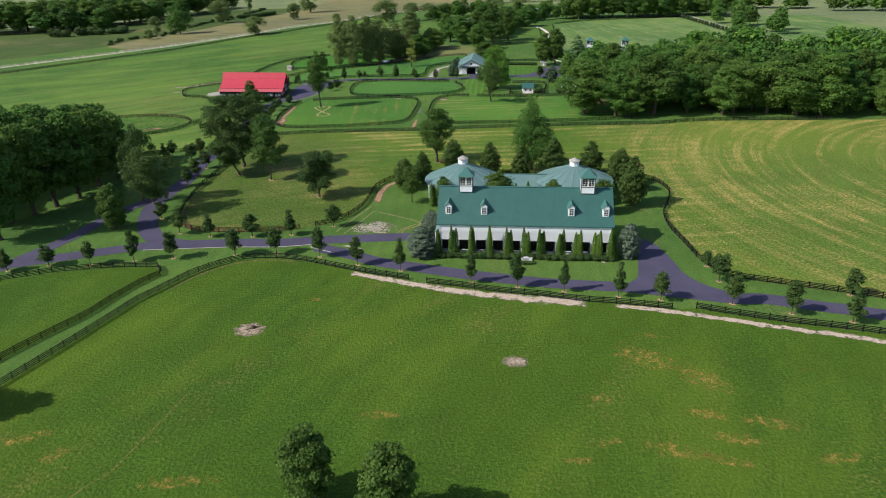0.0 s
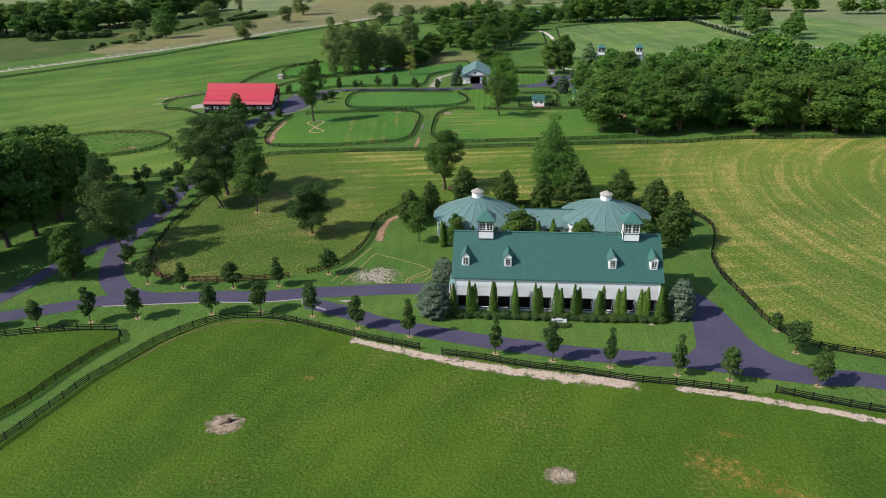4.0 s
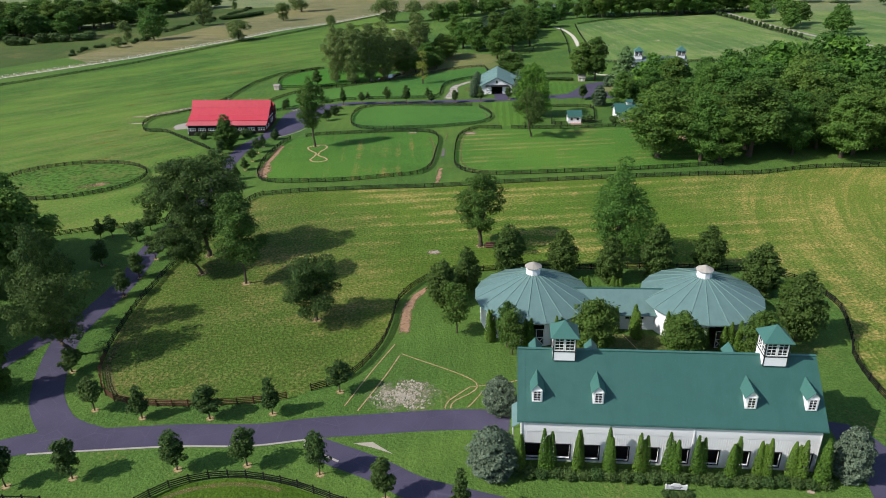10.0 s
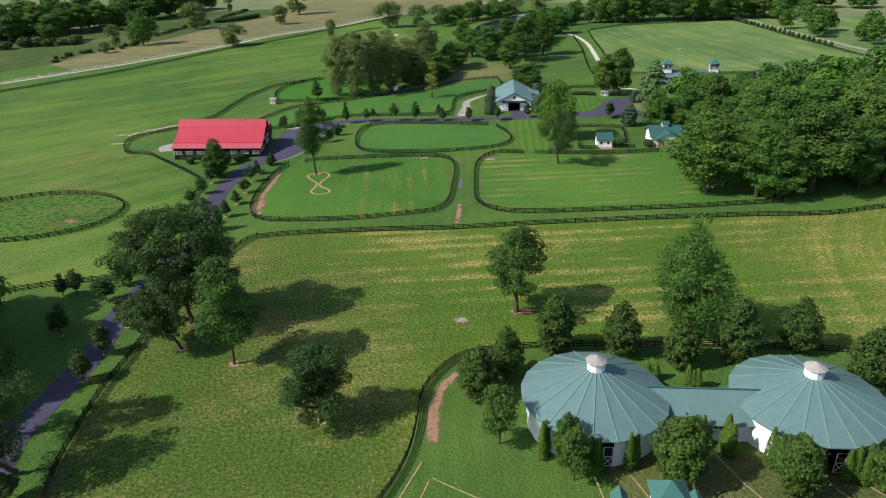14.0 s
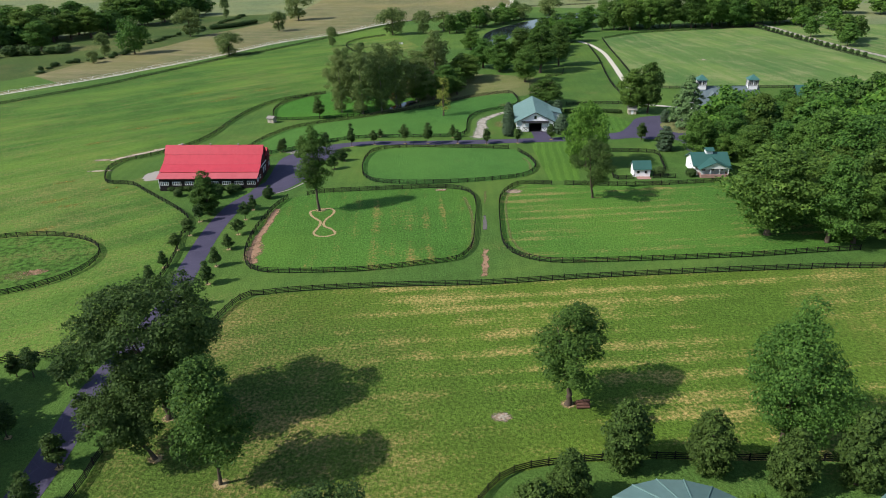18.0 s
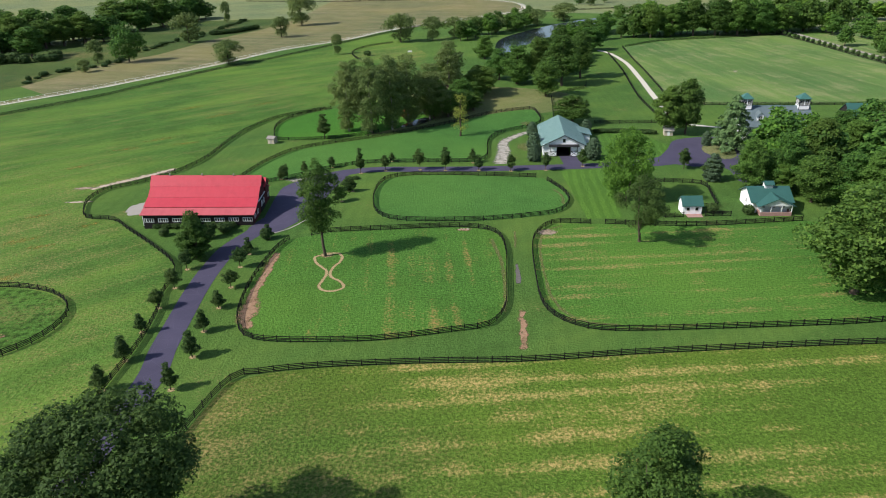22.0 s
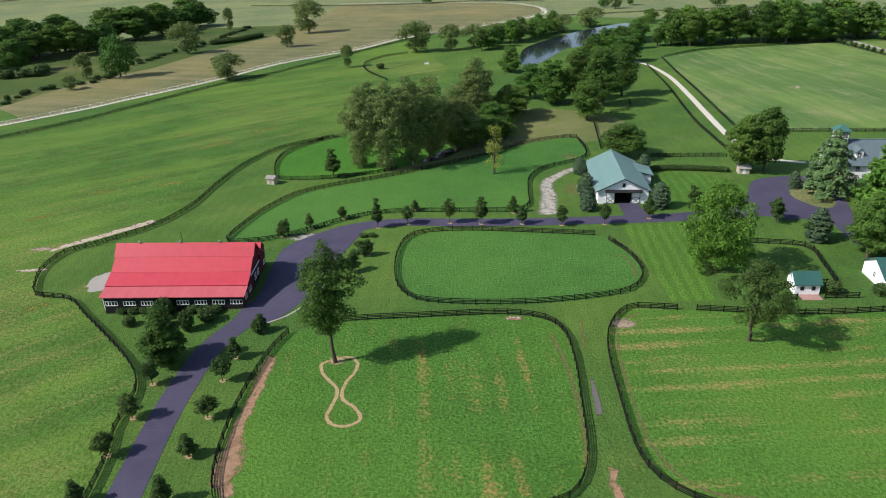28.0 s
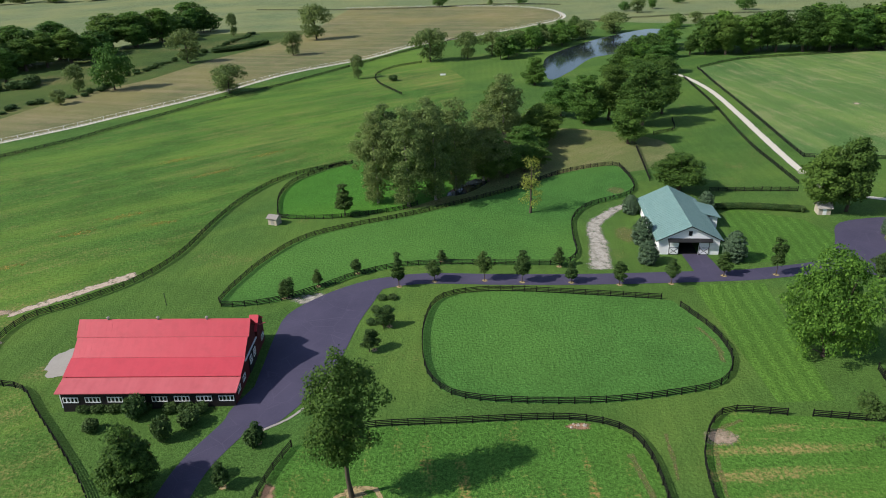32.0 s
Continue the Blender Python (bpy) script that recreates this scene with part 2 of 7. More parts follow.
def meadow_grass():
    """Mown meadow that turns, towards the east, into a hay field with curved golden rows."""
    n = Nodes("meadow_grass")
    a = turf(n, (0.088, 0.182, 0.018), (0.06, 0.13, 0.012), (0.44, 0.34, 0.095), 0.505, 0.645, patch=0.03, streak=(2, 0.015, 0.3, 0.5), warm=1.2, period=5.0, row_grain=0.65, lumps=0.35, lump_size=0.6)
    b = turf(n, (0.1, 0.195, 0.022), (0.072, 0.145, 0.016), (0.48, 0.36, 0.095), 0.468, 0.65, patch=0.02, streak=(0, (185, 160), 0.4, 0.58), warm=1.3, row_grain=0.6, lumps=0.3, lump_size=0.6)
    east = n.math("ADD", n.add("ShaderNodeSeparateXYZ", Vector=n.co).outputs["X"], n.math("MULTIPLY", n.noise(0.03, 3.0), 50.0))
    c = turf(n, (0.074, 0.15, 0.018), (0.05, 0.105, 0.013), (0.29, 0.23, 0.07), 0.46, 0.66, patch=0.03, streak=(20, 0.03, 0.2, 0.35), warm=1.22, lumps=0.4, lump_size=0.6)
    west = n.math("ADD", n.add("ShaderNodeSeparateXYZ", Vector=n.co).outputs["X"], n.math("MULTIPLY", n.add("ShaderNodeSeparateXYZ", Vector=n.co).outputs["Y"], 0.5))
    west = n.math("ADD", west, n.math("MULTIPLY", n.noise(0.03, 3.0), 50.0))
    return n.done(n.mix(n.ramp(east, 70, 125), n.mix(n.ramp(west, 75, 120), c, a), b), 0.95, spec=0.1)


M_MEADOW = meadow_grass()
M_COURT = grass("trodden_court_grass", (0.085, 0.135, 0.03), (0.06, 0.1, 0.02), (0.2, 0.18, 0.07), 0.5, 0.7)
M_GROVE = grass("grove_grass", (0.12, 0.185, 0.045), (0.088, 0.14, 0.032), (0.27, 0.245, 0.095), 0.45, 0.7, streak=(40, 0.02, 0.2, 0.4))
M_PADDOCK = grass("paddock_grass", G1, G2, (0.32, 0.22, 0.06), 0.57, 0.69, streak=(92, 0.015, 0.35, 0.55), period=4.6, row_grain=0.7)
M_PADDOCK2 = grass("striped_paddock_grass", G1, G2, (0.3, 0.24, 0.07), 0.53, 0.67, streak=(1, 0.012, 0.36, 0.6), period=4.2, row_grain=0.6)
M_ARENA = grass("arena_grass", (0.06, 0.19, 0.028), (0.045, 0.145, 0.02), (0.12, 0.18, 0.04), 0.7, 0.9)
M_LUSH = grass("lush_grass", (0.06, 0.21, 0.02), (0.04, 0.15, 0.014), (0.1, 0.2, 0.03), 0.6, 0.8, patch=0.08)
M_PEN = grass("rough_pen_grass", (0.058, 0.165, 0.02), (0.034, 0.1, 0.012), (0.16, 0.17, 0.04), 0.52, 0.68, patch=0.1, mottle=0.9, lumps=0.7, lump_size=1.3)
M_WEST = grass("west_pasture_grass", (0.068, 0.18, 0.023), (0.046, 0.128, 0.015), (0.24, 0.22, 0.06), 0.51, 0.69, patch=0.012, streak=(38, 0.02, 0.22, 0.5), mottle=0.9, lumps=0.3, lump_size=0.9, bands=(32, 0.016, 0.06, 0.5))
M_TRACKIN = grass("track_infield_grass", (0.15, 0.19, 0.06), (0.11, 0.15, 0.04), (0.29, 0.24, 0.11), 0.47, 0.64, streak=(-20, 0.006, 0.14, 0.6), mottle=0.6)
M_FIELD_E = grass("east_field_grass", (0.092, 0.21, 0.042), (0.07, 0.168, 0.03), (0.27, 0.28, 0.1), 0.5, 0.62, streak=(-85, 0.03, 0.26, 0.55), bands=(-85, 0.01, 0.05, 0.45))
M_MOWN = grass("mown_lawn", (0.08, 0.215, 0.024), (0.06, 0.165, 0.018), DRY, 0.7, 0.9, stripe=(-6, 2.6, 0.45))
M_DIRT = soil("dry_soil", (0.37, 0.28, 0.205), (0.56, 0.465, 0.38), 0.55, 0.4, 0.85, 2.0)
M_DIRT_SOFT = soil("patchy_dry_soil", (0.3, 0.21, 0.14), (0.46, 0.37, 0.29), 0.9, 0.4, 0.95, 1.3)
M_RUBBLE = soil("broken_rubble", (0.2, 0.19, 0.11), (0.44, 0.4, 0.31), 0.7, 0.55, 1.15, 2.0)
M_CHIPS = plain("pale_stone_chips", (0.4, 0.36, 0.29), 0.9, vary=0.5)
M_DRYGRASS = soil("dry_grass_patch", (0.25, 0.2, 0.045), (0.4, 0.29, 0.06), 0.9, 0.66, 1.4, 2.6)
M_HAYLINE = soil("dry_grass_line", (0.22, 0.2, 0.05), (0.34, 0.29, 0.08), 0.9, 0.5, 1.4, 1.2)
M_CLAY = soil("clay_soil", (0.25, 0.14, 0.085), (0.4, 0.265, 0.165), 0.8, 0.35, 0.85, 1.7)
M_CLAYTHIN = soil("thin_clay_soil", (0.2, 0.15, 0.07), (0.29, 0.22, 0.11), 1.2, 0.68, 1.2)
M_GRAVEL = soil("pale_gravel", (0.3, 0.27, 0.22), (0.52, 0.48, 0.43), 0.6, 0.4, 0.95, 1.5)
M_LANE = soil("cream_lane_gravel", (0.5, 0.46, 0.38), (0.66, 0.62, 0.53), 0.9, 0.3, 0.6)
M_MULCH = soil("tan_mulch", (0.28, 0.215, 0.1), (0.43, 0.335, 0.18), 2.2, 0.3, 0.8, 1.2)
M_PUDDLE = soil("wet_mud", (0.1, 0.093, 0.09), (0.18, 0.163, 0.15), 1.0)


def asphalt(name):
    n = Nodes(name)
    f = n.noise(7.0, 4.0, 0.7)
    big = n.noise(0.12, 3.0, 0.6)
    col = n.mix(n.ramp(big, 0.3, 0.7), (0.052, 0.047, 0.082), (0.074, 0.066, 0.11))
    col = n.mix(n.ramp(f, 0.45, 0.8, 0.0, 0.4), col, (0.12, 0.105, 0.16))
    crack = n.add("ShaderNodeTexVoronoi", Vector=n.co, Scale=0.22)
    crack.feature = "DISTANCE_TO_EDGE"
    col = n.mix(n.ramp(crack.outputs["Distance"], 0.0, 0.012, 0.5, 0.0), col, (0.11, 0.1, 0.15))
    n.bump(f, 0.25, 0.02)
    return n.done(col, 0.85, spec=0.25)


def metal_roof(name, color, rough, fade):
    n = Nodes(name)
    streak = n.noise(1.0, 4.0, 0.6, n.turned(0, (0.9, 0.12, 0.12)))
    col = n.mix(n.ramp(streak, 0.3, 0.7, 0.0, 0.6), color, fade)
    col = n.mix(n.ramp(n.noise(0.6, 3.0), 0.45, 0.75, 0.0, 0.35), col, tuple(0.7 * c for c in color))
    return n.done(col, rough, spec=0.4)


def glass_pane(name):
    n = Nodes(name)
    return n.done((0.015, 0.018, 0.02, 1), 0.06, spec=0.6)


def water(name):
    n = Nodes(name)
    n.bump(n.noise(1.2, 3.0), 0.08, 0.1)
    return n.done((0.02, 0.028, 0.035, 1), 0.08, spec=0.5)


M_ASPHALT = asphalt("blue_asphalt")
M_FENCE = plain("black_fence_paint", (0.010, 0.010, 0.009), 0.75, vary=0.5, spec=0.15)
M_FENCE_BROWN = plain("worn_brown_fence", (0.1, 0.036, 0.024), 0.75, vary=0.5)
M_WHITE = plain("white_paint", (0.9, 0.9, 0.92), 0.5, vary=0.05)
M_TRIM = plain("white_trim", (0.82, 0.82, 0.82), 0.5, vary=0.08)
M_BLACK = plain("black_trim", (0.02, 0.02, 0.022), 0.5, vary=0.3)
M_GREEN = metal_roof("green_roof", (0.036, 0.112, 0.097), 0.45, (0.045, 0.128, 0.112))
M_GREEN_MID = metal_roof("light_green_roof", (0.052, 0.15, 0.128), 0.42, (0.064, 0.168, 0.145))
M_GREEN_OLD = metal_roof("weathered_green_roof", (0.12, 0.205, 0.198), 0.36, (0.155, 0.25, 0.238))
M_GREEN_PALE = metal_roof("pale_green_roof", (0.16, 0.27, 0.25), 0.4, (0.2, 0.31, 0.29))
M_RED = metal_roof("red_roof", (0.53, 0.05, 0.074), 0.5, (0.57, 0.068, 0.092))
M_RED_PALE = metal_roof("faded_red_roof", (0.51, 0.1, 0.115), 0.55, (0.57, 0.135, 0.15))
M_SLATE = metal_roof("slate_roof", (0.11, 0.15, 0.165), 0.5, (0.15, 0.19, 0.205))
M_BARN = plain("black_stained_boards", (0.022, 0.017, 0.018), 0.7, vary=0.5)
M_BARN_RED = plain("dark_red_boards", (0.1, 0.016, 0.016), 0.7, vary=0.4)
M_STONE = plain("grey_stone", (0.34, 0.31, 0.28), 0.9, vary=0.5)
M_CREAM = plain("cream_stucco", (0.5, 0.44, 0.34), 0.85, vary=0.3)
M_BRICK = plain("pink_brick", (0.42, 0.25, 0.22), 0.85, vary=0.4)
M_CONCRETE = plain("concrete", (0.4, 0.37, 0.33), 0.9, vary=0.4, scale=0.4)
# near-black: shade inside openings put into the colour, and the dark door leaves
M_DARK = plain("inside_shade_and_dark_doors", (0.03, 0.026, 0.024), 0.9)
M_BARK_PALE = plain("pale_bark", (0.34, 0.31, 0.27), 0.95, vary=0.6, fine=5.0, bump=0.4)
M_LOG = plain("red_brown_logs", (0.15, 0.075, 0.055), 0.9, vary=0.5)
M_BARK = plain("bark", (0.1, 0.075, 0.055), 0.95, vary=0.6, fine=5.0, bump=0.6)
M_GLASS = glass_pane("window_glass")
M_WATER = water("pond_water")
M_LEAF = foliage("broad_leaves", (0.018, 0.053, 0.013), (0.054, 0.124, 0.025), (0.062, 0.112, 0.022))
M_LEAF_DARK = foliage("dark_leaves", (0.016, 0.042, 0.011), (0.047, 0.097, 0.02), (0.05, 0.084, 0.017))
M_LEAF_WARM = foliage("sunlit_leaves", (0.021, 0.054, 0.013), (0.066, 0.128, 0.026), (0.066, 0.11, 0.023))
M_LEAF_DENSE = foliage("dense_dark_leaves", (0.012, 0.03, 0.011), (0.038, 0.076, 0.02), (0.04, 0.068, 0.018))
M_LEAF_PEAR = foliage("glossy_dark_leaves", (0.012, 0.029, 0.009), (0.04, 0.076, 0.018), (0.042, 0.066, 0.015), 0.25, 1.1)
M_LEAF_BRIGHT = foliage("bright_leaves", (0.022, 0.067, 0.012), (0.07, 0.15, 0.024), (0.08, 0.132, 0.022))
M_LEAF_OLIVE = foliage("olive_leaves", (0.036, 0.058, 0.024), (0.118, 0.156, 0.06), (0.1, 0.12, 0.048), 0.36, 1.0)
M_LEAF_YELLOW = foliage("yellow_leaves", (0.08, 0.105, 0.025), (0.18, 0.2, 0.05), (0.16, 0.17, 0.045), 0.4, 1.0)
M_LEAF_RUST = foliage("rust_leaves", (0.06, 0.03, 0.016), (0.16, 0.075, 0.03), (0.13, 0.06, 0.03), 0.3, 1.0)
M_LEAF_PURPLE = foliage("purple_brown_leaves", (0.035, 0.03, 0.026), (0.085, 0.072, 0.06), (0.08, 0.055, 0.045), 0.3, 1.0)
M_THUJA = foliage("thuja_leaves", (0.012, 0.034, 0.006), (0.043, 0.094, 0.013), (0.048, 0.086, 0.013), 0.15)
M_SPRUCE = foliage("blue_needles", (0.02, 0.032, 0.026), (0.09, 0.113, 0.094), (0.055, 0.076, 0.062), 0.1, 1.0)
M_CONIFER = foliage("grey_green_needles", (0.014, 0.028, 0.018), (0.06, 0.088, 0.062), (0.045, 0.07, 0.046), 0.1, 1.0)
M_PINE = foliage("pine_needles", (0.02, 0.045, 0.022), (0.078, 0.12, 0.058), (0.062, 0.1, 0.042), 0.1, 1.0)
M_HEDGE = foliage("hedge_leaves", (0.011, 0.03, 0.01), (0.034, 0.066, 0.02), (0.038, 0.062, 0.02), 0.15)

from mathutils import geometry

# ---- tools ----


def part(name, bm, material, parent=None, label="", smooth=False):
    """Links a bmesh as one mesh object, under a thing or a part."""
    me = bpy.data.meshes.new(name)
    bm.normal_update()
    bm.to_mesh(me)
    bm.free()
    if smooth:
        me.polygons.foreach_set("use_smooth", [True] * len(me.polygons))
    me.materials.append(material)
    ob = new(name, me)
    ob.parent = parent
    if label:
        ob["label"] = label
    return ob


def raw(name, verts, faces, material):
    me = bpy.data.meshes.new(name)
    me.from_pydata(verts, [], faces)
    me.materials.append(material)
    me.update()
    return me


def thing(name, m, label, category, group="", kind=""):
    ob = new(name)
    ob.empty_display_size = 0.3
    ob.matrix_world = m
    return tagged(ob, label, category, group, kind)


def bx(bm, lo, hi, m=None):
    """A box from corner to corner."""
    (a, b, c), (d, e, f) = lo, hi
    co = [(a, b, c), (d, b, c), (d, e, c), (a, e, c), (a, b, f), (d, b, f), (d, e, f), (a, e, f)]
    vs = [bm.verts.new(m @ Vector(p) if m else p) for p in co]
    for q in ((0, 3, 2, 1), (4, 5, 6, 7), (0, 1, 5, 4), (1, 2, 6, 5), (2, 3, 7, 6), (3, 0, 4, 7)):
        bm.faces.new([vs[i] for i in q])
    return bm


def boxes(*pairs):
    bm = bmesh.new()
    for lo, hi in pairs:
        bx(bm, lo, hi)
    return bm


def prism(bm, section, x0, x1, axis="x"):
    """A section of (y, z) points, anticlockwise, drawn from x0 to x1 (axis y: a section of (x, z))."""
    def at(s, p):
        return (s, p[0], p[1]) if axis == "x" else (p[0], s, p[1])
    a = [bm.verts.new(at(x0, p)) for p in section]
    b = [bm.verts.new(at(x1, p)) for p in section]
    k = len(section)
    bm.faces.new(a[::-1]), bm.faces.new(b)
    for i in range(k):
        bm.faces.new((a[i], a[(i + 1) % k], b[(i + 1) % k], b[i]))
    bmesh.ops.recalc_face_normals(bm, faces=bm.faces)
    return bm


def slab(bm, section, thick, x0, x1, axis="x"):
    """A roof sheet of some thickness along an open section of (y, z) points."""
    return prism(bm, list(section) + [(p, z - thick) for p, z in reversed(section)], x0, x1, axis)


def smooth_line(pts, step=2.0, closed=False):
    """Points every step metres along a Catmull-Rom curve."""
    p = [Vector((x, y)) for x, y in pts]
    k = len(p)
    fine = []
    for i in range(k if closed else k - 1):
        if closed:
            a, b, c, d = p[i - 1], p[i], p[(i + 1) % k], p[(i + 2) % k]
        else:
            b, c = p[i], p[i + 1]
            a = p[i - 1] if i else b * 2 - c
            d = p[i + 2] if i + 2 < k else c * 2 - b
        for j in range(16):
            t = j / 16
            fine.append(0.5 * ((2 * b) + (c - a) * t + (2 * a - 5 * b + 4 * c - d) * t * t + (3 * b - a - 3 * c + d) * t ** 3))
    fine.append(p[0] if closed else p[-1])
    total = sum((fine[i + 1] - fine[i]).length for i in range(len(fine) - 1))
    n = max(2, round(total / step))
    out, want, run, i = [fine[0]], total / n, 0.0, 0
    goal = want
    while i < len(fine) - 1 and len(out) < n:
        seg = (fine[i + 1] - fine[i]).length
        if run + seg >= goal and seg > 0:
            out.append(fine[i].lerp(fine[i + 1], (goal - run) / seg))
            goal += want
        else:
            run += seg
            i += 1
    if not closed:
        out.append(fine[-1])
    return out


def sheet(name, outline, z, material, label, category, step=3.0, smooth=True, kind="structure"):
    """A flat patch of ground inside a closed outline."""
    pts = smooth_line(outline, step, True) if smooth else [Vector(p) for p in outline]
    tris = geometry.tessellate_polygon([[Vector((p.x, p.y, 0)) for p in pts]])
    me = raw(name, [(p.x, p.y, z) for p in pts], tris, material)
    flip = [f.normal.z < 0 for f in me.polygons]
    if any(flip):
        me = raw(name, [(p.x, p.y, z) for p in pts], [t[::-1] if b else t for t, b in zip(tris, flip)], material)
    return tagged(new(name, me), label, category, kind=kind)


def ribbon(name, line, width, z, material, label, category, wobble=0.0, closed=False, kind="structure", step=1.5, thick=0.0):
    """A strip along a line; width is one number or one per end; UV v falls to 0 at both rims."""
    pts = smooth_line(line, step, closed)
    if closed:
        pts.append(pts[0])
    rng = random.Random(name + str(len(pts)))
    w0, w1 = width if isinstance(width, tuple) else (width, width)
    verts, faces, uvs = [], [], []
    k = len(pts)
    for i, p in enumerate(pts):
        d = (pts[min(i + 1, k - 1)] - pts[max(i - 1, 0)]).normalized()
        side = Vector((-d.y, d.x))
        w = (w0 + (w1 - w0) * i / (k - 1)) / 2
        ends = 0.0 if (i in (0, k - 1) and not closed) else 1.0
        for s, v in ((1, 0.0), (0.45, 1.0), (-0.45, 1.0), (-1, 0.0)):
            q = p + side * (s * w + rng.uniform(-wobble, wobble) * abs(s))
            verts.append((q.x, q.y, z))
            uvs.append((i / k, v * ends if wobble else v))
        if i:
            a = 4 * (i - 1)
            for j in range(3):
                faces.append((a + j, a + j + 1, a + j + 5, a + j + 4))
    me = raw(name, verts, faces, material)
    layer = me.uv_layers.new(name="UVMap")
    for loop in me.loops:
        layer.data[loop.index].uv = uvs[loop.vertex_index]
    if me.polygons[0].normal.z < 0:
        me.flip_normals()
    return tagged(new(name, me), label, category, kind=kind)


def spot(name, x, y, rx, ry, z, material, label, category, turn=0.0, kind="structure", parent=None):
    """An uneven round patch whose rim is UV v = 0."""
    rng = random.Random(int(x * 10) * 7919 + int(y * 10))
    k = 26
    c, s = math.cos(radians(turn)), math.sin(radians(turn))
    verts, uvs, faces = [(x, y, z)], [(0, 1.0)], []
    for ring, v in ((0.45, 0.95), (0.8, 0.55), (1.0, 0.0)):
        for i in range(k):
            a = 2 * math.pi * i / k
            r = ring * rng.uniform(0.88, 1.12)
            u, w = rx * r * math.cos(a), ry * r * math.sin(a)
            verts.append((x + u * c - w * s, y + u * s + w * c, z))
            uvs.append((0, v))
    for i in range(k):
        j = (i + 1) % k
        faces.append((0, 1 + i, 1 + j))
        for r in range(2):
            faces.append((1 + r * k + i, 1 + (r + 1) * k + i, 1 + (r + 1) * k + j, 1 + r * k + j))
    me = raw(name, verts, faces, material)
    layer = me.uv_layers.new(name="UVMap")
    for loop in me.loops:
        layer.data[loop.index].uv = uvs[loop.vertex_index]
    ob = new(name, me)
    if parent:
        ob.parent = parent
        return ob
    return tagged(ob, label, category, kind=kind)


def scatter_stones(name, x, y, rx, ry, count, lo, hi, material, label, seed):
    """Broken stones lying about a patch, thickest in its middle, as one mesh."""
    rng = random.Random(seed)
    verts, faces = [], []
    for _ in range(count):
        a = rng.uniform(0, 6.28)
        r = rng.random() ** 0.95 * (0.75 + 0.25 * math.sin(3 * a + seed))
        px_, py_ = x + rx * r * math.cos(a), y + ry * r * math.sin(a)
        size = rng.uniform(lo, hi)
        k = len(verts)
        turn = rng.uniform(0, 6.28)
        for q in range(5):
            b = turn + q * 1.2566
            s = size * rng.uniform(0.6, 1.1)
            verts.append((px_ + s * math.cos(b), py_ + s * math.sin(b), 0.0))
            verts.append((px_ + 0.6 * s * math.cos(b), py_ + 0.6 * s * math.sin(b), 0.05 + size * rng.uniform(0.2, 0.5)))
        for q in range(5):
            e, f = k + 2 * q, k + 2 * ((q + 1) % 5)
            faces.append((e, f, f + 1, e + 1))
        faces.append(tuple(k + 2 * q + 1 for q in range(5)))
    return tagged(new(name, raw(name, verts, faces, material)), label, "stones", kind="stuff")


POST_BM = boxes(((-0.075, -0.075, 0), (0.075, 0.075, 1.42)))
bx(POST_BM, (-0.06, -0.06, 1.42), (0.06, 0.06, 1.46))
RAIL_BM = boxes(((0, -0.022, -0.08), (1, 0.022, 0.08)))


def mesh_of(name, bm, material):
    me = bpy.data.meshes.new(name)
    bm.to_mesh(me)
    me.materials.append(material)
    return me


POST_MESH, RAIL_MESH = mesh_of("post", POST_BM, M_FENCE), mesh_of("rail", RAIL_BM, M_FENCE)
RAIL_MESH_BROWN, POST_MESH_BROWN = mesh_of("rail", RAIL_BM, M_FENCE_BROWN), mesh_of("post", POST_BM, M_FENCE_BROWN)
RAIL_Z = (0.28, 0.6, 0.92, 1.24)


def fence(line, label, closed=False, loose=300, brown=None, bay=2.5, skip=()):
    """A four-board fence. loose: how many rails are pieces of their own; the rest are joined in one mesh."""
    pts = smooth_line(line, bay, closed)
    base = pts[0]
    ob = thing("fence", Matrix.Translation((base.x, base.y, 0)), label, "fence", "board fences")
    rng = random.Random(int(base.x * 31 + base.y * 17))
    count = len(pts) if closed else len(pts) - 1
    joined_v, joined_f = [], []
    made = 0
    for i, p in enumerate(pts):
        is_brown = brown and brown(p)
        post = new("post", POST_MESH_BROWN if is_brown else POST_MESH)
        post.parent = ob
        post.matrix_basis = pose(p.x - base.x, p.y - base.y, -0.02, rng.uniform(-1.2, 1.2), rng.uniform(-1.2, 1.2), rng.uniform(0, 8)) @ Matrix.Diagonal((1, 1, rng.uniform(0.97, 1.04), 1))
        if i >= count or i in skip:
            continue
        q = pts[(i + 1) % len(pts)]
        d = q - p
        a = math.degrees(math.atan2(d.y, d.x))
        for z in RAIL_Z:
            sag = rng.uniform(-0.02, 0.02)
            m = pose(p.x - base.x, p.y - base.y, z + sag, 0, rng.uniform(-0.5, 0.5), a) @ Matrix.Translation((-0.04, -0.085, 0)) @ Matrix.Diagonal((d.length + 0.08, 1, 1, 1))
            if made < loose:
                rail = new("rail", RAIL_MESH_BROWN if is_brown else RAIL_MESH)
                rail.parent = ob
                rail.matrix_basis = m
                made += 1
            else:
                k = len(joined_v)
                joined_v += [tuple(m @ v.co) for v in RAIL_MESH.vertices]
                joined_f += [tuple(k + j for j in f.vertices) for f in RAIL_MESH.polygons]
    if joined_v:
        rest = new("rail_run", raw("rail_run", joined_v, joined_f, M_FENCE))
        rest.parent = ob
        rest["kind"] = "stuff"
    return ob


# ---- plants ----


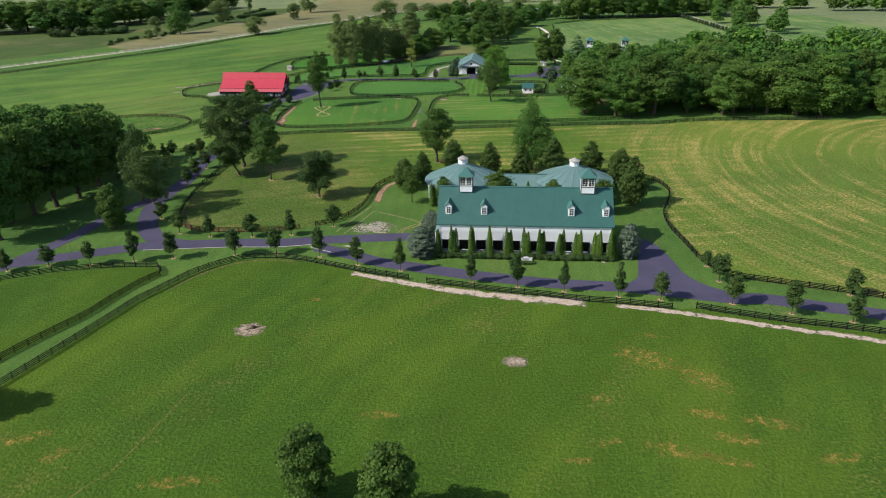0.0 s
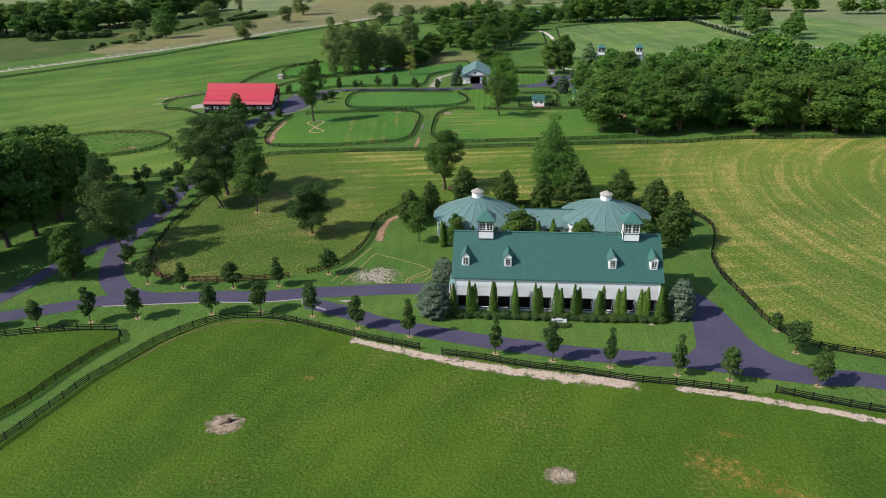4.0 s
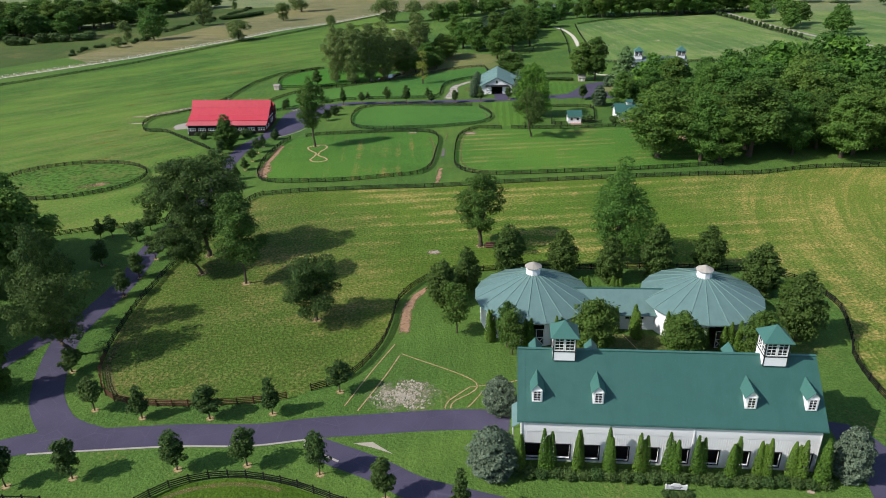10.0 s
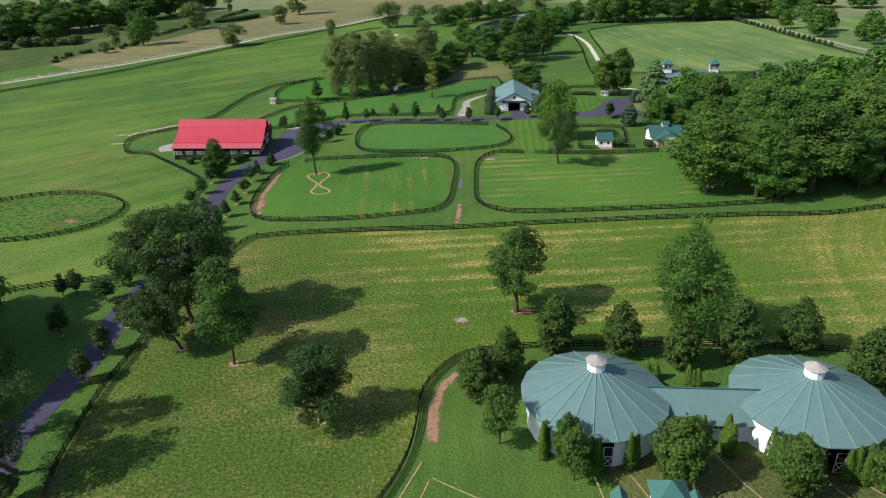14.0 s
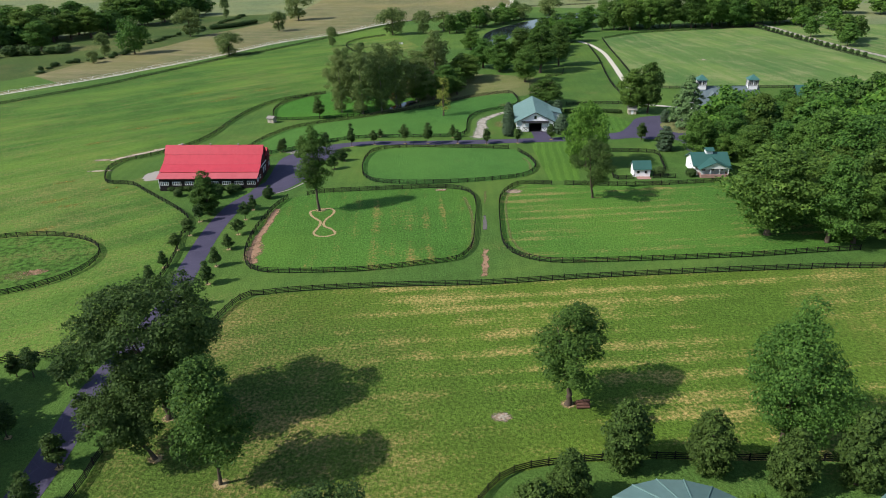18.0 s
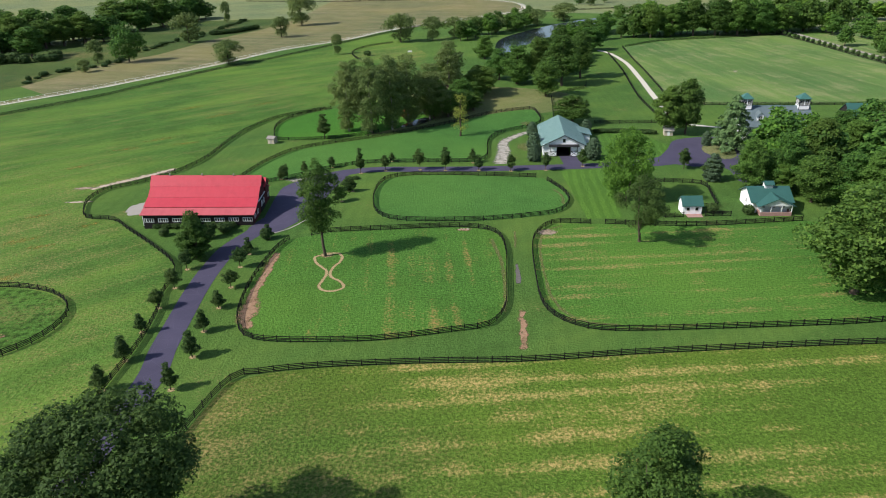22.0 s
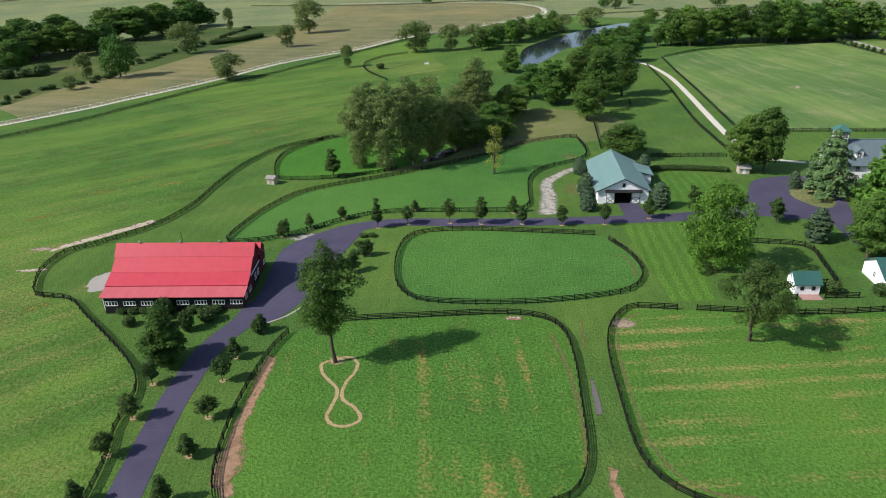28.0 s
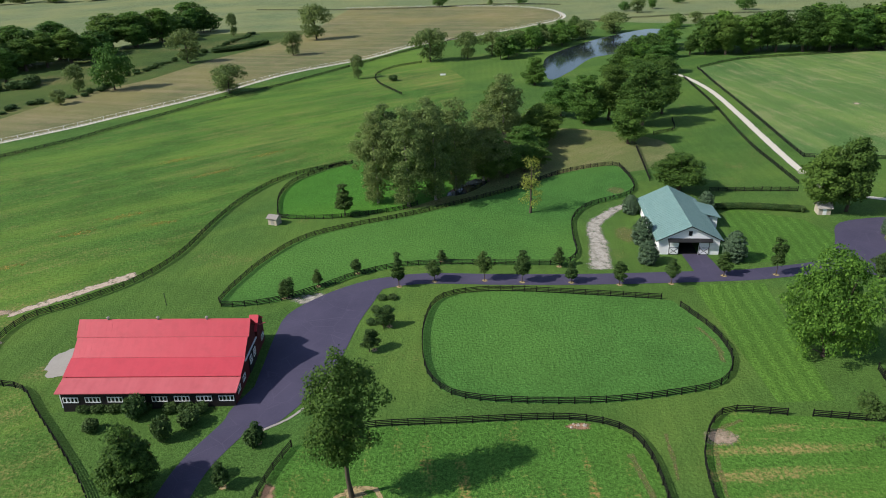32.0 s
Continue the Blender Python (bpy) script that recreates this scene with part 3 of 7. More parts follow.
def tube(bm, path, radii, sides=7):
    """A tapered tube through points, with an open top ring closed by a tip."""
    rings = []
    for i, p in enumerate(path):
        p = Vector(p)
        d = (Vector(path[min(i + 1, len(path) - 1)]) - Vector(path[max(i - 1, 0)])).normalized()
        u = d.orthogonal().normalized()
        v = d.cross(u)
        rings.append([bm.verts.new(p + (u * math.cos(2 * math.pi * j / sides) + v * math.sin(2 * math.pi * j / sides)) * radii[i]) for j in range(sides)])
    for a, b in zip(rings, rings[1:]):
        for j in range(sides):
            bm.faces.new((a[j], a[(j + 1) % sides], b[(j + 1) % sides], b[j]))
    bm.faces.new(rings[-1])
    return bm


def spray_tris(pos, nrm, size, rng, flat=0.35):
    """Corners of one small leaf spray at each place, turned loosely outward."""
    n = len(pos)
    nrm = nrm + rng.normal(0, flat, (n, 3)) * 1.6
    nrm /= np.linalg.norm(nrm, axis=1)[:, None] + 1e-9
    t = np.cross(nrm, rng.normal(0, 1, (n, 3)))
    t /= np.linalg.norm(t, axis=1)[:, None] + 1e-9
    b = np.cross(nrm, t)
    s = (size * rng.uniform(0.6, 1.4, n))[:, None]
    return np.stack([pos + t * s * 1.15, pos - t * s * 0.6 + b * s * 0.85, pos - t * s * 0.6 - b * s * 0.85], 1)


def tri_mesh(name, tris, materials, slots=None):
    n = len(tris)
    me = bpy.data.meshes.new(name)
    me.vertices.add(3 * n)
    me.vertices.foreach_set("co", tris.astype(np.float32).ravel())
    me.loops.add(3 * n)
    me.loops.foreach_set("vertex_index", np.arange(3 * n, dtype=np.int32))
    me.polygons.add(n)
    me.polygons.foreach_set("loop_start", np.arange(0, 3 * n, 3, dtype=np.int32))
    if slots is not None:
        me.polygons.foreach_set("material_index", slots.astype(np.int32))
    me.update(calc_edges=True)
    for m in materials:
        me.materials.append(m)
    return me


def leaves(name, pos, nrm, size, material, rng, flat=0.35):
    return tri_mesh(name, spray_tris(pos, nrm, size, rng, flat), [material])


def girth(shape, f):
    """How wide a crown is at a share f of its height, 1 at the widest."""
    if shape == "cone":
        return max(0.06, 1 - f) ** 0.62 * min(1.0, 0.55 + 2.6 * f)
    if shape == "egg":
        return math.sin(math.pi * min(1, 0.2 + 0.74 * f)) ** 0.8 * (1.08 - 0.25 * f)
    if shape == "broad":
        return math.sin(math.pi * min(1, 0.2 + 0.68 * f)) ** 0.55
    if shape == "high":
        return math.sin(math.pi * min(1, 0.12 + 0.8 * f)) ** 0.75
    if shape == "column":
        return (0.86 + 0.14 * math.sin(11 * f + 0.6)) * min(1, 2.2 * (1.12 - f)) * min(1, 0.5 + 1.8 * f)
    return math.sin(math.pi * min(1, 0.15 + 0.78 * f)) ** 0.65


def crown_plan(h, w, rng, clear, clumps, shape, uneven, gaps, bulk=1.0):
    """Leaf clumps (x, y, z, radius) heaped unevenly through a crown, with gaps between them."""
    ph = rng.uniform(0, 6.28, 8)
    base = h * clear
    out = []
    cr = w * 0.5 * 1.12 * bulk / clumps ** (1 / 3)
    for k in range(clumps * 9):
        f = rng.random()
        a = rng.uniform(0, 2 * math.pi)
        rr = math.sqrt(rng.uniform(0.06, 1))
        bulge = 1 + uneven * (math.sin(2 * a + ph[0] + 2.5 * f) + 0.8 * math.sin(3 * a + ph[1] - 5 * f) + 0.6 * math.sin(7 * f + ph[2]))
        r = cr * rng.uniform(0.65, 1.35)
        wide = max(0.0, w * 0.5 * girth(shape, f) * bulge - 0.75 * r)
        c = np.array([wide * rr * math.cos(a), wide * rr * math.sin(a), base + 0.6 * r + (h - base - 1.2 * r) * f])
        q = c / cr * 0.85
        if math.sin(q[0] + ph[3]) + math.sin(q[1] + ph[4]) + math.sin(q[2] * 1.2 + ph[5]) > 3 - 3.4 * gaps:
            continue
        if any(((c - o[:3]) ** 2).sum() < (0.62 * (r + o[3]) * 0.8) ** 2 for o in out):
            continue
        out.append((*c, r))
        if len(out) >= clumps:
            break
    return np.array(out)


def crown_leaves(plan, n, rng, h, stray=0.08):
    """Leaf places on domes over the clumps, and the way each leaf faces."""
    p = plan[:, 3] ** 2
    pick = rng.choice(len(plan), n, p=p / p.sum())
    d = rng.normal(0, 1, (n, 3))
    d[:, 2] = np.where(rng.random(n) < 0.5, np.abs(d[:, 2]), d[:, 2])
    d /= np.linalg.norm(d, axis=1)[:, None]
    r = np.where(rng.random(n) < stray, rng.uniform(0.9, 1.5, n), rng.uniform(0.45, 1.0, n) ** 0.6)
    pos = plan[pick, :3] + d * (plan[pick, 3] * r)[:, None] * np.array([1, 1, 0.72])
    axis = pos - np.array([0, 0, h * 0.55])
    axis /= np.linalg.norm(axis, axis=1)[:, None] + 1e-6
    way = d * 0.6 + axis * 0.35
    way[:, 2] += 0.35
    pos[:, 2] = np.maximum(pos[:, 2], 0.15)
    return pos, way


def limbs(bm, plan, h, w, r0, clear, forks, rng, lean=0.0, sides=5):
    """A trunk, its forks, and boughs that reach from them to the clumps."""
    nodes = []
    top = h * (0.84 if forks < 2 else clear * 0.85)
    path = [(lean * h * (k / 6) ** 1.3 + (rng.uniform(-1, 1) * h * 0.01 if k else 0), rng.uniform(-1, 1) * h * 0.01 if k else 0, top * k / 6 - (0.05 if k == 0 else 0)) for k in range(7)]
    taper = [1.45, 1.05, 0.92, 0.78, 0.6, 0.4, 0.14] if forks < 2 else [1.5, 1.1, 1.0, 0.95, 0.9, 0.88, 0.86]
    tube(bm, path, [r0 * t for t in taper], 8)
    nodes += [(Vector(p), r0 * t) for p, t in zip(path[2:], taper[2:])]
    for k in range(forks if forks > 1 else 0):
        a = 6.28 * k / forks + rng.uniform(-0.4, 0.4)
        reach = w * rng.uniform(0.16, 0.26)
        s = Vector(path[-1])
        way = [s + Vector((reach * math.cos(a) * t ** 0.8, reach * math.sin(a) * t ** 0.8, (h * 0.86 - s.z) * t)) for t in (0, 0.22, 0.45, 0.7, 1.0)]
        rad = [r0 * 0.66, r0 * 0.55, r0 * 0.42, r0 * 0.28, r0 * 0.08]
        tube(bm, way, rad, 6)
        nodes += list(zip(way[1:], rad[1:]))
    foot = np.array([path[2][0], 0, h * clear * 0.7])
    for c in sorted(plan.tolist(), key=lambda q: sum((q[i] - foot[i]) ** 2 for i in range(3))):
        e = Vector(c[:3])
        best = min(nodes, key=lambda nd: (nd[0] - e).length + (4 * (nd[0].z - e.z) if nd[0].z > e.z - 0.1 * h * clear else 0))
        ra = min(best[1] * 0.62, r0 * 0.4)
        mid = best[0].lerp(e, 0.5) + Vector((0, 0, 0.1 * (best[0] - e).length))
        tube(bm, [best[0], mid, e], [ra, ra * 0.75, ra * 0.4], sides)
        nodes += [(mid, ra * 0.75), (e, ra * 0.45)]
    return bm


def make_tree(name, label, category, h, w, seed, material, n, size, clear=0.22, clumps=60, lean=0.0, trunk_r=None, shape="oval", group="", uneven=0.12, gaps=0.3, forks=1, bulk=1.0, stray=0.1, bark=None):
    """A broadleaf tree: trunk, boughs, and leaves in clumps at their ends."""
    rng = np.random.default_rng(seed)
    ob = thing(name, Matrix.Identity(4), label, category, group)
    plan = crown_plan(h, w, rng, clear, clumps, shape, uneven, gaps, bulk)
    plan[:, 0] += lean * h * (plan[:, 2] / h) ** 1.3
    part("trunk", limbs(bmesh.new(), plan, h, w, trunk_r or h * 0.02, clear, forks, rng, lean, 5 if clumps < 70 else 4), bark or M_BARK, ob, smooth=True)
    pos, way = crown_leaves(plan, n, rng, h, stray)
    crown = new("crown", leaves("crown", pos, way, size, material, rng))
    crown.parent = ob
    return ob


def make_woods(name, label, rows, n=1500, size=0.75, clumps=34, mats=None, seed=3, clear=0.12):
    """Trees too far and too close-set to count, as one mesh; rows of (x, y, h, w)."""
    rng = np.random.default_rng(seed)
    moulds = []
    for k, shape in enumerate(("broad", "oval", "high", "broad")):
        plan = crown_plan(20, 15, rng, clear, clumps, shape, 0.13, 0.25, 1.1)
        pos, way = crown_leaves(plan, n, rng, 20, 0.06)
        moulds.append(spray_tris(pos, way, size, rng))
    ang = np.arange(5) * 2 * math.pi / 5
    tris, slots = [], []
    for i, (x, y, h, w) in enumerate(rows):
        a = rng.uniform(0, 6.28)
        ca, sa = math.cos(a), math.sin(a)
        q = moulds[rng.integers(len(moulds))] * np.array([w / 15, w / 15, h / 20])
        q = np.stack([q[..., 0] * ca - q[..., 1] * sa + x, q[..., 0] * sa + q[..., 1] * ca + y, q[..., 2]], -1)
        lo = np.stack([x + 0.3 * np.cos(ang), y + 0.3 * np.sin(ang), np.full(5, -0.05)], 1)
        hi = np.stack([x + 0.1 * np.cos(ang), y + 0.1 * np.sin(ang), np.full(5, h * 0.7)], 1)
        lo2, hi2 = np.roll(lo, -1, 0), np.roll(hi, -1, 0)
        tris += [q, np.stack([lo, lo2, hi], 1), np.stack([lo2, hi2, hi], 1)]
        slots += [np.full(n, 1 + rng.integers(len(mats) if mats else 3)), np.zeros(10)]
    me = tri_mesh(name, np.concatenate(tris), [M_BARK] + (mats or [M_LEAF, M_LEAF_DARK, M_LEAF_BRIGHT]), np.concatenate(slots))
    return tagged(new(name, me), label, "woods", kind="stuff")


def cloud(lobes, n, rng, inner=0.22, hollow=0.78, per=20, loose=0.2):
    """Places in sprays heaped on egg-shaped lobes (x, y, z, rx, ry, rz), with their outward way."""
    lobes = np.array(lobes)
    area = lobes[:, 3] * lobes[:, 5]
    pick = rng.choice(len(lobes), n, p=area / area.sum())
    d = rng.normal(0, 1, (n, 3))
    d /= np.linalg.norm(d, axis=1)[:, None]
    r = np.where(rng.random(n) < inner, rng.uniform(0.4, 0.85, n), rng.uniform(0.82, 1.08, n))
    way = d * 0.7
    way[:, 2] += 0.35
    return lobes[pick, :3] + d * lobes[pick, 3:] * r[:, None], way


def make_conifer(name, label, h, w, seed, material, n, size, clear=0.06, tiers=9, power=0.9, group="", category="tree", ragged=0.1, droop=0.22):
    """A conifer of drooping tiers of boughs round a straight trunk."""
    rng = np.random.default_rng(seed)
    ob = thing(name, Matrix.Identity(4), label, category, group)
    tube_bm = tube(bmesh.new(), [(0, 0, -0.05), (0, 0, h * 0.5), (0, 0, h * 0.97)], [h * 0.022, h * 0.013, 0.01], 7)
    part("trunk", tube_bm, M_BARK, ob, smooth=True)
    f = rng.random(n) ** 0.65
    tier = (np.floor(f * tiers) + rng.random(n) * 0.55) / tiers
    z = h * (1 - tier * (1 - clear))
    a = rng.uniform(0, 2 * math.pi, n)
    arms = 0.84 + ragged * np.sin(a * 7 + np.floor(f * tiers) * 2.1 + seed) + ragged * np.sin(a * 3 + np.floor(f * tiers) * 4.7)
    full = np.clip(tier, 0.02, 1) ** power if power > 0.5 else np.sin(np.pi * np.clip(0.05 + 0.8 * tier, 0, 1)) ** 0.6
    rad = w * 0.55 * full * arms
    r = rad * np.where(rng.random(n) < 0.7, rng.uniform(0.75, 1.05, n), rng.uniform(0.2, 0.8, n))
    pos = np.stack([r * np.cos(a), r * np.sin(a), np.maximum(0.08, z - droop * r)], 1)
    nrm = np.stack([np.cos(a) * 0.7, np.sin(a) * 0.7, np.full(n, 0.75)], 1)
    crown = new("crown", leaves("crown", pos, nrm, size, material, rng, 0.3))
    crown.parent = ob
    return ob


def make_thuja(h, w, seed, n=5400, size=0.1):
    rng = np.random.default_rng(seed)
    ob = thing("arborvitae", Matrix.Identity(4), "narrow bright green arborvitae in the bed by the stable", "arborvitae", "arborvitae")
    bm = bmesh.new()
    pos, nrm = [], []
    for k, (dx, s) in enumerate(((-0.26, 1.0), (0.3, 0.9), (0.03, 0.84))):
        tube(bm, [(dx * w, 0, -0.05), (dx * w, 0, h * s * 0.9)], [0.06, 0.015], 5)
        m = n // 3
        f = rng.random(m)
        wide = np.clip(1.02 - f, 0.02, 1) ** 0.6 * np.minimum(1, 0.72 + 1.5 * f)
        a = rng.uniform(0, 2 * math.pi, m)
        r = w * 0.43 * wide * np.where(rng.random(m) < 0.75, rng.uniform(0.88, 1.08, m), rng.uniform(0.4, 0.9, m))
        pos.append(np.stack([dx * w + r * np.cos(a), (0.12 if k == 1 else -0.05) + r * np.sin(a), h * s * (0.02 + 0.98 * f)], 1))
        nrm.append(np.stack([np.cos(a), np.sin(a), np.full(m, 0.5)], 1))
    part("trunk", bm, M_BARK, ob)
    crown = new("crown", leaves("crown", np.concatenate(pos), np.concatenate(nrm), size, M_THUJA, rng, 0.25))
    crown.parent = ob
    return ob


def make_bush(name, label, w, h, seed, material, n, size, category="shrub", group=""):
    rng = np.random.default_rng(seed)
    ob = thing(name, Matrix.Identity(4), label, category, group)
    bm = bmesh.new()
    heap = []
    for i in range(7):
        a = i * 2.4
        d = w * 0.22 * (i > 0)
        heap.append((d * math.cos(a), d * math.sin(a), h * 0.5 + rng.uniform(-0.06, 0.12) * h, w * 0.3, w * 0.3, h * 0.42))
        tube(bm, [(0, 0, -0.03), (d * math.cos(a), d * math.sin(a), h * 0.5)], [0.03, 0.01], 4)
    part("stems", bm, M_BARK, ob)
    pos, nrm = cloud(heap, n, rng)
    pos[:, 2] = np.maximum(pos[:, 2], 0.03)
    crown = new("crown", leaves("crown", pos, nrm, size, material, rng))
    crown.parent = ob
    return ob


BORN = {}


def plant(kind, x, y, h, w, turn=None, label="", z=0.0):
    """Sets a plant of a kind at its place, scaled to its height and width. The first one of each pattern is the pattern itself."""
    makers = KINDS[kind]
    rng = random.Random(int(x * 13) * 31 + int(y * 7))
    pick = rng.randrange(len(makers))
    key = (kind, pick)
    h0, w0, make = makers[pick]
    m = pose(x, y, z, 0, 0, rng.uniform(0, 360) if turn is None else turn) @ Matrix.Diagonal((w / w0, w / w0, h / h0, 1))
    if key not in BORN:
        ob = BORN[key] = make()
        ob.matrix_basis = m
        return ob
    src = BORN[key]
    sx, sy, sz = src.scale
    ob = copy_thing(src, pose(x, y, z, 0, 0, rng.uniform(0, 360) if turn is None else turn) @ Matrix.Diagonal((w / w0 / sx, w / w0 / sy, h / h0 / sz, 1)))
    if label:
        ob["label"] = label
    return ob

# ---- plan: lines on the ground, in metres ----
FRONT_A = [(-85, 40), (-68.9, 74.4), (-60.5, 94.7), (-58.1, 101.1), (-54.7, 106.6), (-51, 112.7), (-46.9, 117), (-42.1, 120), (-35.5, 120.7), (-28.4, 119), (-22.3, 116.1), (-16.5, 113.3), (-10.9, 110.8), (-3.9, 108)]
FRONT_B = [(-0.1, 106.2), (6.4, 104.3), (14.4, 101.4), (22.2, 99.4), (29.6, 96.9), (36.9, 95.3), (46, 92.8)]
FRONT_C = [(50.6, 92.8), (56.9, 90), (65.6, 86.6), (79.8, 81.9), (125, 64)]
CORNER_PEN = [(-115, 104), (-91.4, 112.9), (-81, 116.4), (-69.4, 118), (-60.8, 117.7), (-58.9, 116.9), (-57.3, 113.1), (-59.7, 110.1), (-61.8, 105.4), (-63.7, 100.9), (-65.2, 96.4), (-73.3, 81.9), (-88, 50)]
MEADOW_W = [(-31.6, 137.1), (-34.7, 136.4), (-42.1, 136.1), (-48.6, 136.3), (-56.4, 137.5), (-60.6, 139.7), (-63.9, 145), (-65.4, 149.3), (-66.5, 157.3), (-67.1, 170.6), (-66.4, 178.1), (-66.1, 184.7), (-62.5, 207), (-57.4, 226.9), (-51.3, 229.5), (-41.5, 230.5), (-24, 230.5), (-6.5, 229.9), (13.8, 230.8), (39.3, 231.2), (64.8, 231), (85.8, 230.1), (105, 233), (150, 229.5)]
STABLE_YARD = [(-28.1, 138.9), (-24, 140.7), (-20.5, 144.8), (-17.4, 152.2), (-16.1, 159.5), (-15.2, 166.5), (-11.7, 172.6), (-8.1, 175.8), (-2, 177.2), (10, 177.6), (22.2, 176.4), (32.4, 175.9), (53.6, 172.8), (59.8, 170.6), (64.6, 166.3), (66, 160.5), (65.8, 155.6), (62.3, 146.4), (59.7, 141.3), (58.2, 132.4), (58.5, 122.3), (58.8, 113.6), (60.3, 108.2), (63.1, 104.8), (72.5, 100.7), (87.5, 94.3), (130, 75)]
ARENA_A = [(12.6, 322.3), (15.2, 315), (16.1, 308.4), (15.2, 302.8), (11.6, 297.4), (5.4, 295.1), (-8.9, 293.4), (-24.4, 294.3), (-32.9, 296.6), (-36.8, 301.4), (-38.2, 308.3), (-38.2, 319), (-35.7, 328.1), (-29.1, 331.3), (-17.3, 330.9), (9.8, 325.6)]
PADDOCK_W = [(-57.4, 285.6), (-59.5, 279.4), (-60.9, 271.2), (-61.7, 261.3), (-61.3, 251.5), (-60.1, 245.5), (-57.9, 241.7), (-52.6, 239.4), (-40.7, 238.5), (-30.9, 238.6), (-15.9, 240.9), (-12.8, 241.4), (-9.9, 244.5), (-7.8, 250.3), (-6.4, 261.4), (-5.2, 273.1), (-5.4, 282), (-8.2, 287.1), (-16.2, 289.6), (-32.7, 289.6), (-46.4, 289.3), (-52.3, 287.6)]
PADDOCK_E = [(17.9, 288.8), (10.1, 290), (6.2, 287.6), (2.7, 281.5), (1.1, 274.2), (0.1, 263.6), (-0.6, 252.1), (0.4, 245.8), (3.6, 241.6), (8.8, 239), (18.5, 238.2), (38.2, 237.9), (54.6, 237.9), (66, 238.6), (78, 239)]
HOUSE_FENCE = [(21.6, 288.4), (35.1, 286), (48.3, 285), (70.6, 286)]
WEST_FENCE = [(-130, 201), (-101.6, 206.1), (-91.8, 208.7), (-77.6, 211), (-76.6, 215.5), (-77.7, 226.1), (-77.4, 232.7), (-77.1, 241.6), (-77.9, 252), (-79.6, 259.9), (-79.5, 265.3), (-80.8, 271.3), (-84, 276.7), (-90.6, 284.4), (-100.7, 295.2), (-107.5, 302.4), (-115.3, 304.6), (-118.3, 308.6), (-121.4, 318.1), (-120, 327.1), (-113.3, 332.2), (-103.9, 342.3), (-98.6, 355.9), (-96.5, 374.5), (-92.9, 393.1), (-84.4, 411.3), (-66.7, 424.3)]
PASTURE_LOOP = [(-80.7, 329.1), (-81.4, 333.3), (-79.9, 340.3), (-76.6, 350.4), (-69.9, 362.1), (-59.8, 368.7), (-44.1, 375.2), (-27.3, 384.2), (-12.7, 393.2), (3.6, 406.1), (20, 411.7), (22.4, 405.5), (21.9, 391.7), (17.5, 384), (6, 377.7), (-0.1, 368.8), (-2.1, 358.2), (-3.1, 347.8), (-6.7, 343.1), (-14.4, 343.2), (-28.4, 344.6), (-42.7, 344.9), (-53.6, 340.8), (-61.1, 335.1), (-70.7, 329.9)]
SPRING_PEN = [(-64, 423.9), (-71, 419.4), (-80.1, 408.1), (-82.4, 395.7), (-80.2, 381.9), (-77.3, 377.1), (-61.7, 375.9), (-46.5, 379.7), (-41.1, 383.4)]
LANE_W = [(87, 545), (80.6, 490), (74.2, 450), (70.6, 424.6), (69.2, 406), (68, 388.3)]
LANE_E = [(101.6, 566), (96, 526), (91.4, 487.6), (87.4, 456.8), (84.4, 435.5), (81.5, 412.5)]
EAST_N = [(103.8, 568.1), (131.7, 586.6), (165.7, 591.8), (222.7, 597.8)]
BARN_N = [(41.4, 385.1), (53.8, 384.2), (65.2, 382.9)]
BARN_W = [(32.9, 430.6), (27.7, 395.9)]
TRACK_FENCE = [(-330, 300), (-196.9, 449), (-171.1, 486.1), (-144.2, 531.3), (-116.2, 568), (-79.7, 626.1), (-49.9, 672.5), (-20, 715)]
TRACK = [(-350, 330), (-211.5, 473.8), (-181.6, 510.4), (-150.8, 553.1), (-123.1, 601.9), (-81.5, 645.5), (-50.5, 693.4), (14, 750.9), (56.2, 797.3), (73.6, 830.3), (70.2, 892), (30.8, 943.1), (-76.9, 981.8), (-140.4, 995)]
DRIVE_A = [(-120, 113), (-73.9, 127.4), (-66.5, 129.5), (-57.9, 129.7), (-45.7, 129.8), (-35, 129.2), (-26.4, 130), (-19.3, 130.2), (-10.5, 130.5), (-2.9, 130.3), (2.2, 129.6)]
DRIVE_B = [(-25.6, 125.8), (-17.1, 121.2), (-11.1, 117.2), (-1.7, 113.5), (7.1, 110.1), (15.6, 107.4), (23.8, 105), (31.8, 103.4), (39.8, 102), (47.2, 99.8), (58.9, 96.2), (64.7, 95.7), (73.7, 92.2), (83.8, 88.4), (130, 68)]
DRIVE_C = [(-61.2, 130.4), (-65.6, 133.6), (-69.4, 138.5), (-71.6, 143.2), (-73.4, 148.6), (-75, 155), (-75.5, 160), (-74.6, 168), (-73.5, 176.5), (-73.6, 187), (-74.1, 197), (-72.8, 211), (-71.1, 228.4), (-72, 238.5), (-72.4, 248.4), (-72.8, 260), (-72.5, 270.9), (-71.1, 282), (-67.3, 291.1), (-66.4, 295.5), (-60.6, 309.5), (-54.6, 326.8), (-50.3, 335.3), (-39.6, 338.5), (-21.9, 336.8), (-1.7, 335.3), (25, 334.7), (36, 335.2), (52.5, 338.7), (63.1, 348.5)]
DRIVE_D = [(-76, 164), (-78.6, 160), (-82.2, 153.5), (-84.5, 147.5), (-87.8, 135.3), (-92.9, 124.5), (-95.2, 119.5), (-110, 95)]
LANE = [(84.5, 560), (88.6, 543), (88.9, 513), (85.3, 480), (79.8, 441), (76.2, 414.7), (74.1, 396.6)]
